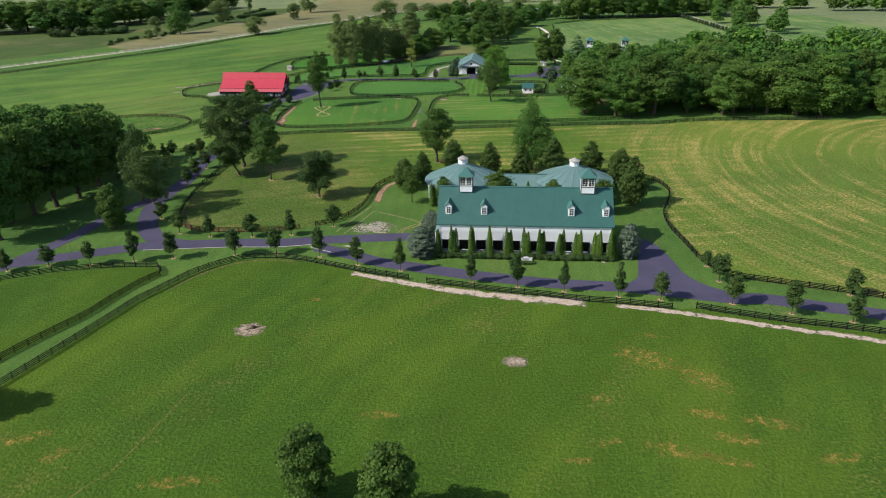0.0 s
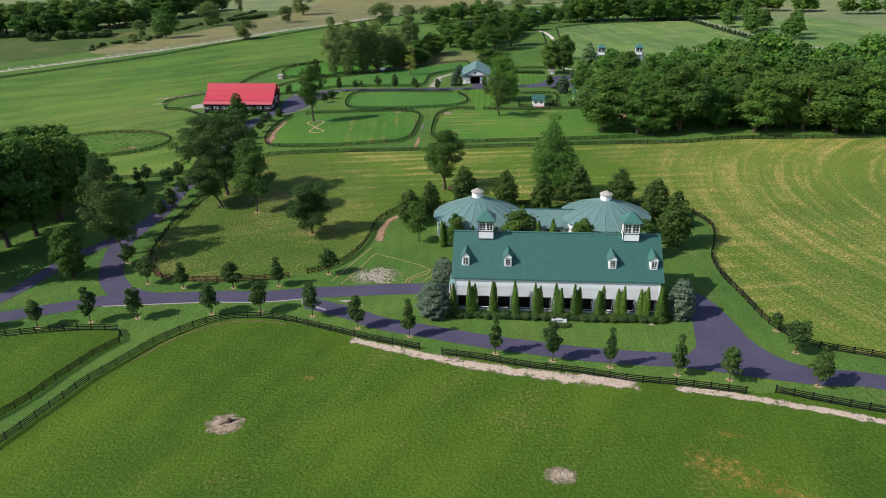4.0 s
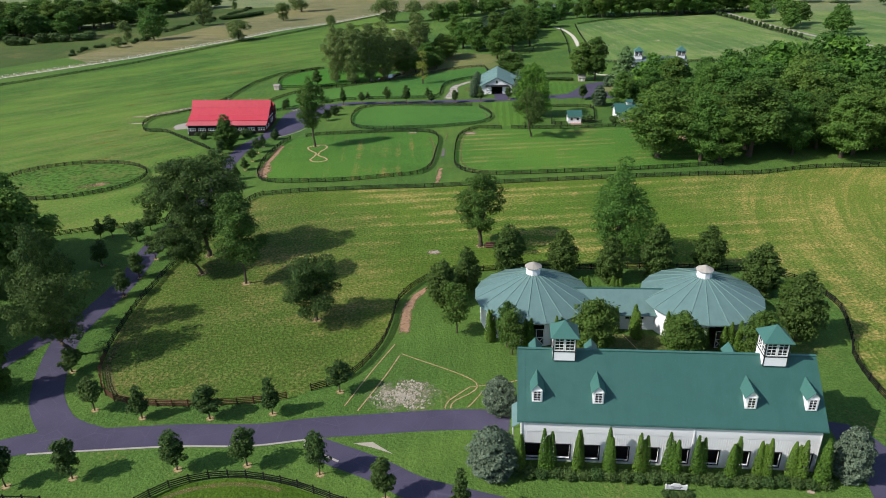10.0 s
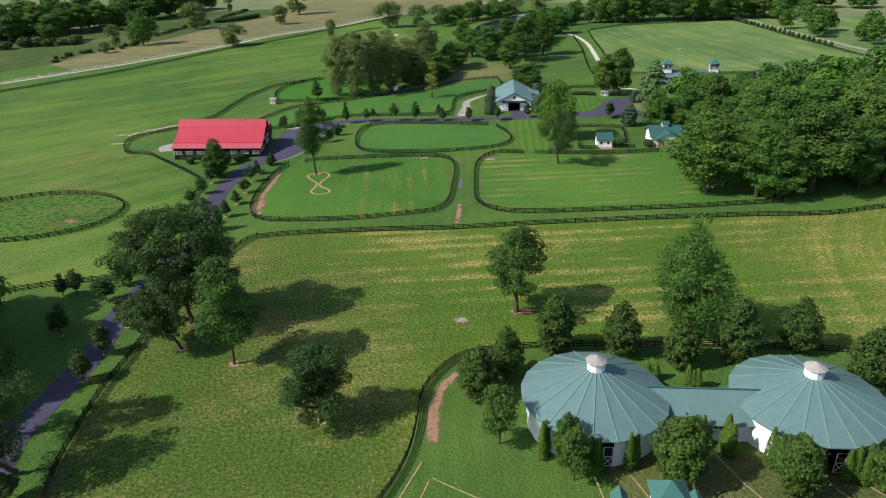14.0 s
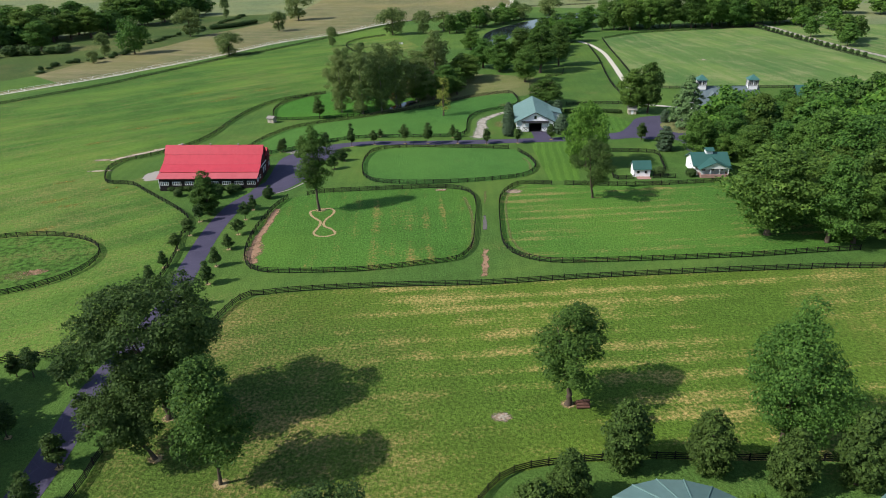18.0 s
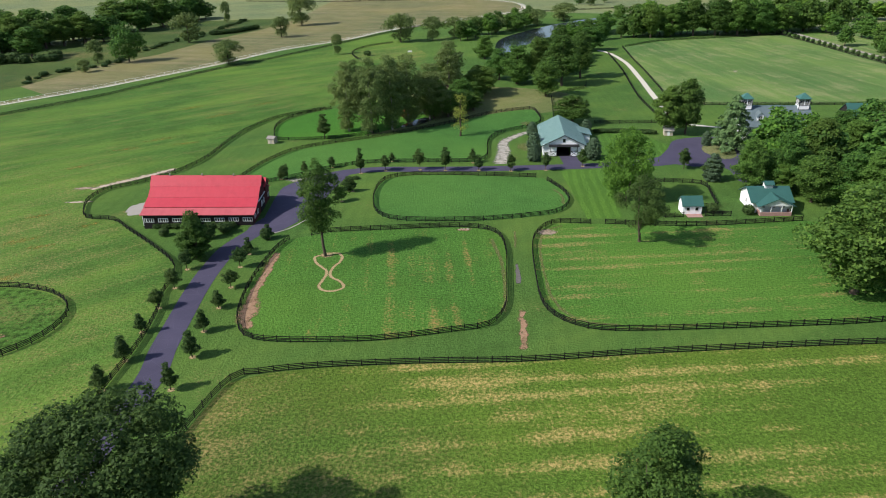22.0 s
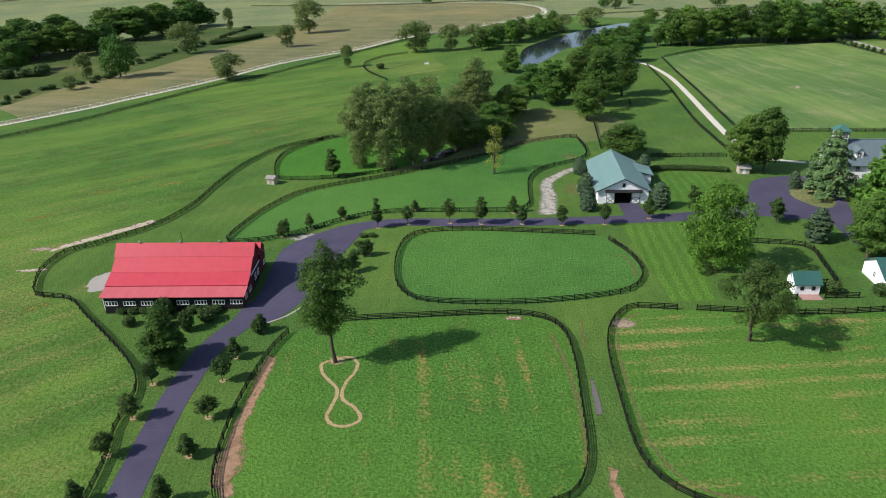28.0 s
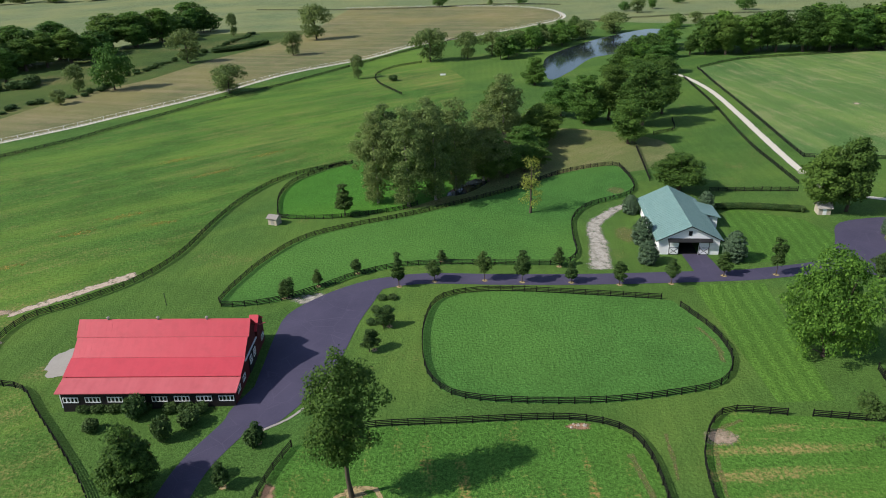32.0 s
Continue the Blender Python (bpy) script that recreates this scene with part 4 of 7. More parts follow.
GRAVEL_WAY = [(0.6, 338.8), (3.3, 354.2), (4.5, 364.6), (11.4, 373.6), (17.5, 378.4)]
POND = [(21.5, 553.9), (34.5, 569.9), (55.1, 610.6), (74, 626.9), (96, 677.4), (132.5, 695.5), (125.6, 726.1), (95.5, 706.5), (59.3, 666.4), (29.4, 616.8)]
T_YOUNG_FRONT = [(-75.1, 119.4, 6, 2.8), (-66, 120.9, 7.7, 3.1), (-57.6, 121.8, 6.9, 3.1), (-43.8, 122.6, 6.9, 3.3), (-34.4, 122.8, 6.7, 3.3), (-24.2, 120.5, 7.6, 2.9), (-15.2, 115.6, 7.1, 3), (-5.7, 112.2, 8, 2.7), (9, 105.9, 7.6, 2.6), (18.2, 103.2, 8, 3), (27.2, 100.8, 7.8, 2.3), (37.3, 98.1, 7.8, 2.7), (45, 96.4, 6.3, 3)]
T_YOUNG_FRONT0 = [(-92.6, 117.6, 5.6, 3.2), (-84.6, 119.8, 5, 3.3), (57.8, 94, 6.8, 3.2), (67, 89.8, 7.1, 3.3), (76.3, 86.3, 7.2, 3.4), (58.9, 103.2, 6.5, 3.4), (81.4, 96.1, 5.8, 3.4), (59, 110.2, 3.9, 2.1)]
T_YOUNG_NORTH = [(-61, 136.3, 6.4, 3.3), (-52.8, 133.9, 6, 3.2), (-42.4, 133.1, 6.2, 3.9), (-33.1, 133.5, 6.8, 3.2), (-23.5, 138.2, 6, 3.4), (-69.4, 146.9, 4.7, 3.6)]
T_DRIVE2L = [(-77.7, 226.1, 5.4, 3.1), (-77.5, 234.8, 5.5, 3.2), (-78.1, 244.3, 4.3, 2.6), (-78.1, 253.5, 4.6, 2.8), (-77.8, 262, 5, 3), (-77.9, 270.9, 5.1, 2.7)]
T_DRIVE2R = [(-66.3, 225.7, 5.6, 2.8), (-65.7, 235.2, 5.7, 3.4), (-66.2, 243.8, 5, 3), (-65.8, 252.7, 4.2, 3), (-65.6, 261.4, 4.3, 3), (-66, 271.1, 5.1, 2.9), (-65.6, 278, 4.5, 2.8), (-62.8, 286.8, 4, 3)]
T_D2LOW = [(-82.1, 187.9, 6.1, 3.8), (-71.1, 180.9, 6.2, 3.4), (-71.2, 173.1, 6, 3.3), (-70.9, 190.1, 6, 3.4), (-79.1, 200.6, 5.6, 3.9), (-78.3, 207.2, 5.6, 3.9), (-86.2, 203.4, 6.1, 3.4), (-89.2, 203.7, 5.2, 2.8)]
T_NORTH30 = [(-68.2, 331.8, 3.9, 2.6), (-61.6, 336.7, 4.3, 2.7), (-53.7, 342.2, 3.8, 2.8), (-43.9, 335.1, 8.6, 3.3), (-36.2, 336.9, 5.3, 3.2), (-25.3, 336.5, 7.2, 3.2), (-17.3, 335.1, 7.9, 3.5), (-6.9, 334.1, 5.3, 3.2), (3, 332.3, 5.6, 3.2), (13.8, 331.9, 6, 3.1), (25.9, 334.6, 5.8, 3.2), (36.9, 334.2, 9, 2.9), (-34.6, 346.6, 3.1, 2.6), (-8.2, 341.9, 5, 3.1), (-46.1, 318.7, 4, 2.9), (-48, 310.3, 4.9, 2.8), (55.8, 328.6, 6.3, 3.1), (60.2, 318.1, 6.6, 4.8)]
T_SOUTH32 = [(-47.2, 310.9, 4.5, 2.7), (-44.9, 318.9, 4.4, 2.8), (-67.1, 331.9, 5, 2.6)]
T_REDFRONT = [(-77.3, 277, 15.8, 8.3), (-77.6, 288.4, 6.2, 3.5), (-90, 290.9, 3, 3), (-74.6, 291.6, 4.2, 4), (-63.3, 286.3, 4.3, 3.1)]
T_T8 = [(-47.2, 275.4, 23.9, 8.5)]
T_PT = [(2.6, 190, 17.7, 10.3)]
T_PT2 = [(-30.4, 160.5, 15.1, 10.9)]
T_CL = [(-59.1, 190.8, 24, 18.9), (-58, 181.9, 17.3, 10.1), (-47.3, 176.4, 20.1, 8.4)]
T_LEFT6 = [(-71, 152.1, 18, 12.9), (-78.4, 140.7, 12.1, 7.5), (-79.2, 160.2, 22.6, 7.4)]
T_LEFTWOOD0 = [(-108.1, 146.7, 29.6, 11.3), (-105.3, 152.3, 28.2, 11.7), (-102.3, 158.3, 27.4, 12.1), (-99, 164.6, 26.3, 12.5), (-97.7, 174, 23.6, 13.1), (-95.4, 182.6, 20.7, 12), (-118.8, 171.3, 25, 12.9), (-115.5, 181, 23.5, 13.5), (-110.5, 188.7, 22.1, 14), (-104.7, 193.8, 21.1, 13.5), (-104.6, 135.7, 24.2, 10.7)]
T_PEAR9 = [(-6.5, 165, 8.7, 6.8), (-1.6, 169.5, 9.1, 5.6), (-4.4, 154, 9.7, 5.1), (4, 148.9, 8.2, 4.1), (7.5, 176.3, 10.7, 6.7), (18.4, 174.7, 9.9, 6.3), (27.1, 170.6, 9.9, 5.9), (36.6, 171.3, 11.5, 7.1), (48.1, 173.8, 9.6, 6.8), (54, 163.5, 10.1, 7.5), (53.1, 147, 12.8, 7.5)]
T_COURT13 = [(4.6, 146.5, 9, 4.7), (17.9, 145.2, 10.6, 8.1), (31.5, 142.6, 9.1, 6.4), (43.9, 141.8, 9, 6.8), (58.1, 158.8, 5.4, 5.3)]
T_THUJAC = [(1.4, 151.2, 6.4, 1.8), (7.5, 147.7, 6.5, 1.8), (12.7, 148.3, 6.2, 1.6), (23.1, 152.3, 5.3, 1.7), (26.5, 150.5, 6, 2.1), (31.2, 147.3, 6.4, 1.8), (36.4, 146.3, 5, 1.9), (39.8, 144.3, 5.9, 1.7), (41.6, 144.2, 5.9, 1.7), (21.4, 167.4, 3.4, 1.9), (26.7, 164.4, 4.5, 2)]
T_THUJAF = [(2.5, 119.6, 6.4, 1.4), (5.9, 119.2, 7.3, 1.6), (9.9, 118.8, 7.4, 1.6), (13.8, 118.4, 7.2, 1.6), (17.9, 117.9, 7, 1.6), (21.6, 117.5, 6.9, 1.6), (25, 117.2, 6.8, 1.6), (29.3, 116.7, 6.5, 1.7), (32.9, 116.3, 6.7, 1.6), (37, 115.8, 6.7, 1.7), (40, 115.1, 7.3, 2.1)]
T_SPRUCE9 = [(-1.2, 119.9, 8.0, 6.2), (1.0, 132.2, 6.9, 4.7), (44, 116, 9.2, 4.6)]
T_WBCONIF = [(11.7, 342, 5.6, 4.2), (13.2, 352.2, 6.9, 4.7), (15.5, 371.7, 5.1, 4.2), (30.9, 341.9, 7, 5), (34.8, 370.4, 5.8, 4.2)]
T_WBTREE = [(32.9, 386.4, 11.2, 15.8)]
T_PINES = [(60.7, 356.3, 18.9, 19.1), (79.6, 344.8, 16.5, 14.3), (71.9, 352.5, 5, 3.2), (60.2, 317.6, 8.1, 5.3)]
T_MID30 = [(34.8, 303.1, 17.4, 16.1), (27, 277.2, 20.6, 10.4)]
T_PONDGRP = [(-55, 386.4, 28.5, 11.8), (-46.1, 382.8, 30.5, 13.3), (-38.5, 387.1, 29.4, 12.7), (-32.4, 394.5, 29.3, 13.1), (-23.9, 402.3, 24, 14.5), (-15.1, 435.6, 27.8, 16.5), (-53.6, 412.4, 24.9, 13.3), (-41.9, 410.8, 26.6, 15), (-60.8, 377.1, 9.6, 5.9), (-10.5, 374.7, 15.7, 5.8)]
T_PONDGRP2 = [(3.6, 449.4, 12.2, 15.4), (31.3, 435.1, 17.1, 14.6), (22, 465, 19.5, 16.1), (14.4, 476.5, 15.5, 14.4), (32.1, 468.3, 21.9, 16.3), (42.2, 456.9, 24.3, 17.9), (55.2, 474.7, 23.4, 14.2), (12.4, 540.1, 14.1, 13), (-13.4, 461.2, 18.2, 13.7), (78.8, 558.3, 14.7, 18.2), (60.4, 545.7, 11.5, 14.7)]
T_PONDN = [(-39.6, 620.7, 19.2, 21), (-17.2, 626.3, 16.1, 14.9), (-1.6, 633.9, 14.6, 15.1), (14.2, 646.7, 13.2, 16.7), (30.2, 655.1, 12.7, 17), (46.8, 663.9, 12.9, 17.3), (66.6, 686.8, 12.7, 18.1), (92.3, 710.6, 14.8, 25.2), (139.4, 719.7, 6.5, 7.7)]
T_PONDE = [(98, 602.1, 11.4, 10.1), (112.2, 609.4, 11.5, 10.3), (131.1, 604.6, 22.6, 16.8), (145.1, 605.4, 22, 16.9), (160.7, 605.9, 23.9, 18.6), (175.4, 604.3, 25.7, 20.2), (189, 600.8, 25.5, 20), (204.4, 601.2, 23.9, 20), (221.1, 603.7, 19.3, 16.8), (239, 610.7, 16.4, 13.7)]
T_FARB = [(-141.4, 551, 14.2, 20), (-197.1, 652.6, 21.1, 19.2), (-209.2, 571.5, 24.4, 17.7), (-229.4, 572.2, 14.3, 11.7), (-131.4, 666.5, 15.2, 13.9), (-128.5, 741.9, 25.8, 22.6), (-78.5, 575.7, 12.7, 7.2), (-203.4, 782.9, 18.4, 9.7), (-222.4, 539.4, 7.4, 8.4)]
T_FARWOOD = [(-313.5, 638.6, 28.7, 26), (-298.8, 646.3, 20.2, 19), (-290.3, 655.9, 22.4, 19.3), (-279.1, 665.2, 23.5, 23.6), (-269.8, 675.6, 17.4, 20.1), (-283.5, 736.3, 29.8, 31.3), (-267.5, 741.5, 30.9, 31.5), (-254.2, 761.4, 28.8, 28), (-251.4, 817.9, 28.9, 30.6), (-285.7, 601.9, 20.2, 20.7)]
FARWOOD_WEST = [(-330, 618, 24, 20), (-346, 612, 26, 22), (-362, 606, 25, 22), (-380, 600, 26, 24), (-400, 596, 25, 24), (-340, 634, 28, 24), (-366, 626, 28, 24), (-392, 618, 28, 26), (-330, 652, 28, 26), (-358, 648, 29, 26), (-388, 642, 29, 26), (-318, 672, 27, 26), (-345, 675, 28, 28), (-300, 690, 27, 26)]
T_HOUSE = [(70.7, 315.3, 11.4, 9.4), (76.4, 307.8, 16.4, 12), (88.6, 313.1, 19, 13.8)]

# ---- ground ----
bm = bmesh.new()
bmesh.ops.create_grid(bm, x_segments=40, y_segments=40, size=4500)
tagged(part("ground", bm, M_LAWN), "wide sheet of mown green grass between the fields", "grass", kind="structure")

sheet("front_field", [(-85, 40)] + FRONT_A[1:] + FRONT_B + FRONT_C + [(300, 20), (300, -250), (-200, -250)], 0.012, M_FRONT, "large green pasture of short grazed grass", "pasture", smooth=False)
sheet("corner_field", CORNER_PEN + [(-200, 40), (-200, 90)], 0.016, M_FRONT, "small grazed pen with a fenced corner", "pasture", smooth=False)
sheet("meadow", [(320, 215), (150, 229.5), (105, 233), (86, 230.3), (64, 231.5), (52, 231.4), (13.9, 231)] + [p for p in MEADOW_W[::-1] if p[0] < 13] + STABLE_YARD[:-1] + [(130, 73), (320, 20)], 0.02, M_MEADOW, "mown meadow turning into a golden hay field with curved rows", "meadow", smooth=False)
sheet("west_paddock", PADDOCK_W, 0.02, M_PADDOCK, "green paddock with faint dry rows", "paddock", smooth=True)
sheet("east_paddock", PADDOCK_E + [(78, 262), (74, 285)] + HOUSE_FENCE[::-1], 0.016, M_PADDOCK2, "green paddock with dry mowing rows", "paddock", smooth=False)
sheet("riding_arena", ARENA_A, 0.02, M_ARENA, "oval grass riding arena, even and deep green", "arena")
sheet("yellow_tree_pasture", PASTURE_LOOP, 0.02, M_ARENA, "green pasture behind the line of young trees", "pasture")
sheet("spring_pen", SPRING_PEN + [(-20, 400), (-25, 440), (-50, 440)], 0.024, M_LUSH, "lush green pen round the grove", "pasture", smooth=False)
sheet("west_pasture", WEST_FENCE[9:] + [(-40, 470), (-20, 560), (-45, 660)] + TRACK_FENCE[::-1] + [(-330, 250), (-130, 201), (-102, 207), (-78, 212), (-77, 241), (-78.6, 256)], 0.012, M_WEST, "wide rolling green pasture with yellowish streaks", "pasture", smooth=False)
sheet("round_pen_turf", [(-118.5 + 22.6 * math.cos(a * 0.314), 249 + 16.2 * math.sin(a * 0.314)) for a in range(20)], 0.03, M_PEN, "rough uneven grass inside the round pen", "pasture")
sheet("track_infield", TRACK[1:] + [(-131, 985), (-141, 803), (-157, 723), (-183, 667), (-201, 599), (-227, 555), (-239, 500)], 0.016, M_TRACKIN, "tan dry grass field beside the training track", "field", smooth=False)
sheet("stream_pasture", [(-360, 345), (-239, 500), (-227, 555), (-201, 599), (-183, 667), (-157, 723), (-141, 803), (-260, 800), (-420, 640), (-700, 520), (-700, 330)], 0.01, M_FAR, "rough pasture along the stream", "pasture", smooth=False)
sheet("distant_fields", [(-3000, 700), (-300, 620), (-120, 760), (-20, 740), (85, 790), (330, 640), (3000, 500), (3000, 4400), (-3000, 4400)], 0.006, M_FARPALE, "pale distant fields out to the horizon", "field", smooth=False)
sheet("far_field", [(-420, 640), (-300, 690), (-270, 790), (-255, 870), (-260, 1150), (-600, 1300), (-900, 900)], 0.012, M_FARPALE, "pale yellowish green field beyond the wood", "field", smooth=False)
sheet("far_field", [(80, 790), (300, 800), (300, 1200), (-100, 1300), (-120, 1010), (60, 960)], 0.012, M_FARPALE, "pale green field beyond the pond", "field", smooth=False)
sheet("far_field", [(250, 500), (330, 470), (900, 420), (900, 900), (260, 800)], 0.012, M_FARPALE, "pale green field beyond the road", "field", smooth=False)
sheet("east_field", LANE_E[::-1] + EAST_N + [(330, 590), (330, 440), (150, 405)], 0.016, M_FIELD_E, "pale green mown field with slanting rows", "field", smooth=False)
sheet("barn_lawn", [(33, 340), (52, 341.5), (60, 352), (57, 363), (41, 373), (37, 360)], 0.016, M_MOWN, "striped lawn beside the white barn", "lawn", smooth=False)
sheet("arena_lawn", [(18, 292), (27, 292), (33, 331), (18, 331)], 0.014, M_MOWN, "striped lawn beyond the arena", "lawn", smooth=False)

sheet("courtyard", [(10.7, 151.9), (15.8, 152.5), (27.6, 150.6), (39.2, 148.5), (47.2, 142.7), (44.6, 138.5), (33, 136.5), (23.6, 137.5), (10.4, 142.5)], 0.02, M_COURT, "trodden brownish turf of the courtyard", "courtyard")

ribbon("drive", DRIVE_A, 4.6, 0.03, M_ASPHALT, "dark blue-grey asphalt drive along the front fence", "drive")
ribbon("drive", DRIVE_B, 4.2, 0.034, M_ASPHALT, "dark blue-grey asphalt drive in front of the stable", "drive")
ribbon("drive", DRIVE_C, 5.0, 0.038, M_ASPHALT, "dark blue-grey asphalt drive to the red barn", "drive")
ribbon("drive", DRIVE_D, 4.0, 0.042, M_ASPHALT, "dark blue-grey asphalt drive under the old trees", "drive")
sheet("drive_junction", [(-72.3, 141), (-70.4, 137.6), (-67.9, 133.9), (-65.9, 131.8), (-66, 128.5), (-58, 127.6), (-48, 128), (-51.6, 131), (-56.4, 131.7), (-61.3, 133.6), (-65.3, 136.4), (-68.4, 140.2)], 0.05, M_ASPHALT, "asphalt fork where the two drives meet", "drive")
sheet("gravel_tip", [(-20.4, 126.3), (-17.6, 126.4), (-14.6, 123.8), (-17.4, 125.2)], 0.052, M_CHIPS, "pale gravel corner between the drives", "gravel", smooth=False)
sheet("stable_apron", [(47, 126.5), (51.5, 123), (53, 113), (53.2, 107.5), (56, 101.5), (62, 96.5), (50, 98.5), (41, 102.5), (43.3, 106), (44.5, 110), (46, 116)], 0.046, M_ASPHALT, "wide asphalt apron at the end of the stable", "drive")
sheet("red_barn_apron", [(-66.6, 298), (-66.8, 308), (-66.8, 318), (-65.5, 326), (-57, 335), (-47, 339.5), (-48.6, 330), (-51, 321), (-53.7, 306), (-59, 294), (-64, 289)], 0.05, M_ASPHALT, "wide asphalt yard beside the red barn", "drive")
sheet("house_turnaround", [(46, 338), (52, 341), (58, 350), (63.8, 359.7), (74, 362.5), (80.3, 361.7), (83, 357), (82.5, 349), (80, 339.8), (75.5, 327), (72, 316), (67.5, 315.5), (69, 326.5), (65.9, 330.6), (60, 330.3), (55.3, 333.4), (46.4, 332)], 0.046, M_ASPHALT, "asphalt turning place in front of the house", "drive")
sheet("barn_door_apron", [(20.5, 336), (26.5, 336), (26, 345.8), (20.6, 346.2)], 0.046, M_ASPHALT, "asphalt strip before the white barn's doors", "drive", smooth=False)
sheet("turnaround_island", [(76.9, 355.7), (71.3, 352.5), (69, 348.7), (68.4, 344.4), (69.7, 340.9), (71.1, 337.8), (73, 336.4), (76.8, 339.3), (79.1, 346.2), (79.4, 352.5)], 0.05, M_GROVE, "dry grass island of the turning place", "lawn")
ribbon("lane", [(72, 388), (75, 380.5), (80.1, 377.1), (84.3, 374.8), (92, 372)], 2.6, 0.034, M_LANE, "pale gravel lane behind the house", "lane", wobble=0.2)

# pale kerb lines
ribbon("drive_kerb", [(x, y - 2.5) for x, y in DRIVE_A[2:7]] + [(-27.5, 126.3), (-22, 122.8)], 0.35, 0.06, M_CONCRETE, "pale concrete kerb along the drive", "kerb")
ribbon("yard_kerb", [(-63, 289.5), (-58.5, 293), (-54.5, 300), (-53, 306)], 0.45, 0.065, M_CONCRETE, "pale concrete kerb at the red barn's yard", "kerb")
ribbon("lane", LANE, 3.4, 0.03, M_LANE, "pale gravel lane beside the far field", "lane", wobble=0.25)
ribbon("gravel_way", GRAVEL_WAY, (7.5, 3.6), 0.034, M_GRAVEL, "worn pale gravel way beside the white barn", "gravel", wobble=0.35)
ribbon("training_track", TRACK, 7.0, 0.028, M_TRACKIN, "pale worn turf training track", "track", wobble=0.5, step=4)
ribbon("track_line", [(x + 2.5, y - 2.5) for x, y in TRACK], 2.8, 0.034, M_LANE, "pale sandy strip of the training track", "track", wobble=0.3, step=4)

# bare soil
PATH_S = [(-17, 112.2), (-6.4, 107.6), (5.3, 102.6), (16.3, 99.3), (31.3, 96)]
ribbon("soil_path", PATH_S, (2.4, 4.2), 0.03, M_DIRT, "pale trodden soil path along the fence", "path", wobble=0.35)
ribbon("soil_path", [(35, 95), (42.3, 93), (51.8, 89.6), (64.9, 84.6), (78.7, 79.6), (120, 63)], (2.2, 2.6), 0.034, M_DIRT, "thin pale soil path along the fence", "path", wobble=0.5)
ribbon("soil_strip", [(-126, 328.4), (-121.2, 332.6), (-114.5, 338.3), (-109, 343), (-105, 346.6)], (3.4, 4.4), 0.03, M_DIRT, "pale bare soil along the pasture fence", "soil", wobble=0.5)
ribbon("fence_wear", [(x * 1.0 + 0.8, y - 1.2) for x, y in FRONT_A[4:10]], 1.3, 0.026, M_CLAYTHIN, "worn brownish strip under the fence", "soil", wobble=0.3)
ribbon("fence_wear", [(x + 0.9, y + 0.9) for x, y in MEADOW_W[2:9]], 2.0, 0.04, M_CLAYTHIN, "worn brown strip under the meadow fence", "soil", wobble=0.4)
ribbon("clay_run", [(-8.5, 172), (-11.5, 168.5), (-13.4, 163), (-13.9, 154)], (2.0, 3.0), 0.03, M_CLAY, "bare reddish clay run inside the yard fence", "soil", wobble=0.3)
ribbon("clay_run", [(-58.8, 279), (-59.4, 268), (-60.1, 258.8), (-59.4, 249.3), (-57.7, 243.6)], 2.6, 0.034, M_CLAY, "bare reddish clay along the paddock fence", "soil", wobble=0.5)
ribbon("paddock_wear", [(-8.6, 246), (-7.4, 255), (-6.8, 270), (-8, 283)], 1.6, 0.03, M_CLAYTHIN, "worn strip inside the paddock fence", "soil", wobble=0.4)
ribbon("paddock_wear", [(12, 288.6), (6, 285.5), (3, 275), (2, 262), (2, 250), (6, 242.5), (14, 240.2)], 1.3, 0.03, M_CLAYTHIN, "worn strip inside the paddock fence", "soil", wobble=0.4)
ribbon("arena_wear", [(13.6, 302), (14.6, 309), (13, 316)], 1.6, 0.03, M_CLAYTHIN, "worn strip at the end of the arena", "soil", wobble=0.4)
ribbon("wet_gully", [(-3.3, 268.6), (-3.7, 263.7), (-4.2, 257.5)], (1.0, 1.8), 0.03, M_PUDDLE, "wet muddy gully between the paddocks", "mud", wobble=0.3)
ribbon("gully_wear", [(-1.5, 287), (-2.2, 280), (-2.9, 275)], 1.2, 0.026, M_CLAYTHIN, "worn track between the paddocks", "soil", wobble=0.4)
ribbon("gully_wear", [(-5.0, 248), (-5.5, 243), (-6.4, 233)], 1.8, 0.026, M_CLAY, "worn track between the paddocks", "soil", wobble=0.5)
EIGHT = [(-47.2, 276.3), (-49.5, 275.2), (-49.1, 272.6), (-47.4, 269.8), (-46.0, 267.8), (-45.8, 265.4), (-46.2, 263.3), (-46.7, 260.5), (-45.6, 258.7), (-43.6, 258.1), (-41.7, 258.9), (-41.3, 260.2), (-42.5, 262.6), (-44.4, 264.4), (-45.0, 266.6), (-44.6, 269.4), (-43.4, 272.3), (-43.2, 274.8), (-44.2, 276.6), (-45.8, 276.9)]
ribbon("figure_eight_path", EIGHT, 1.0, 0.034, M_MULCH, "tan figure-eight path worn round the tree", "path", wobble=0.12, closed=True, step=0.8)
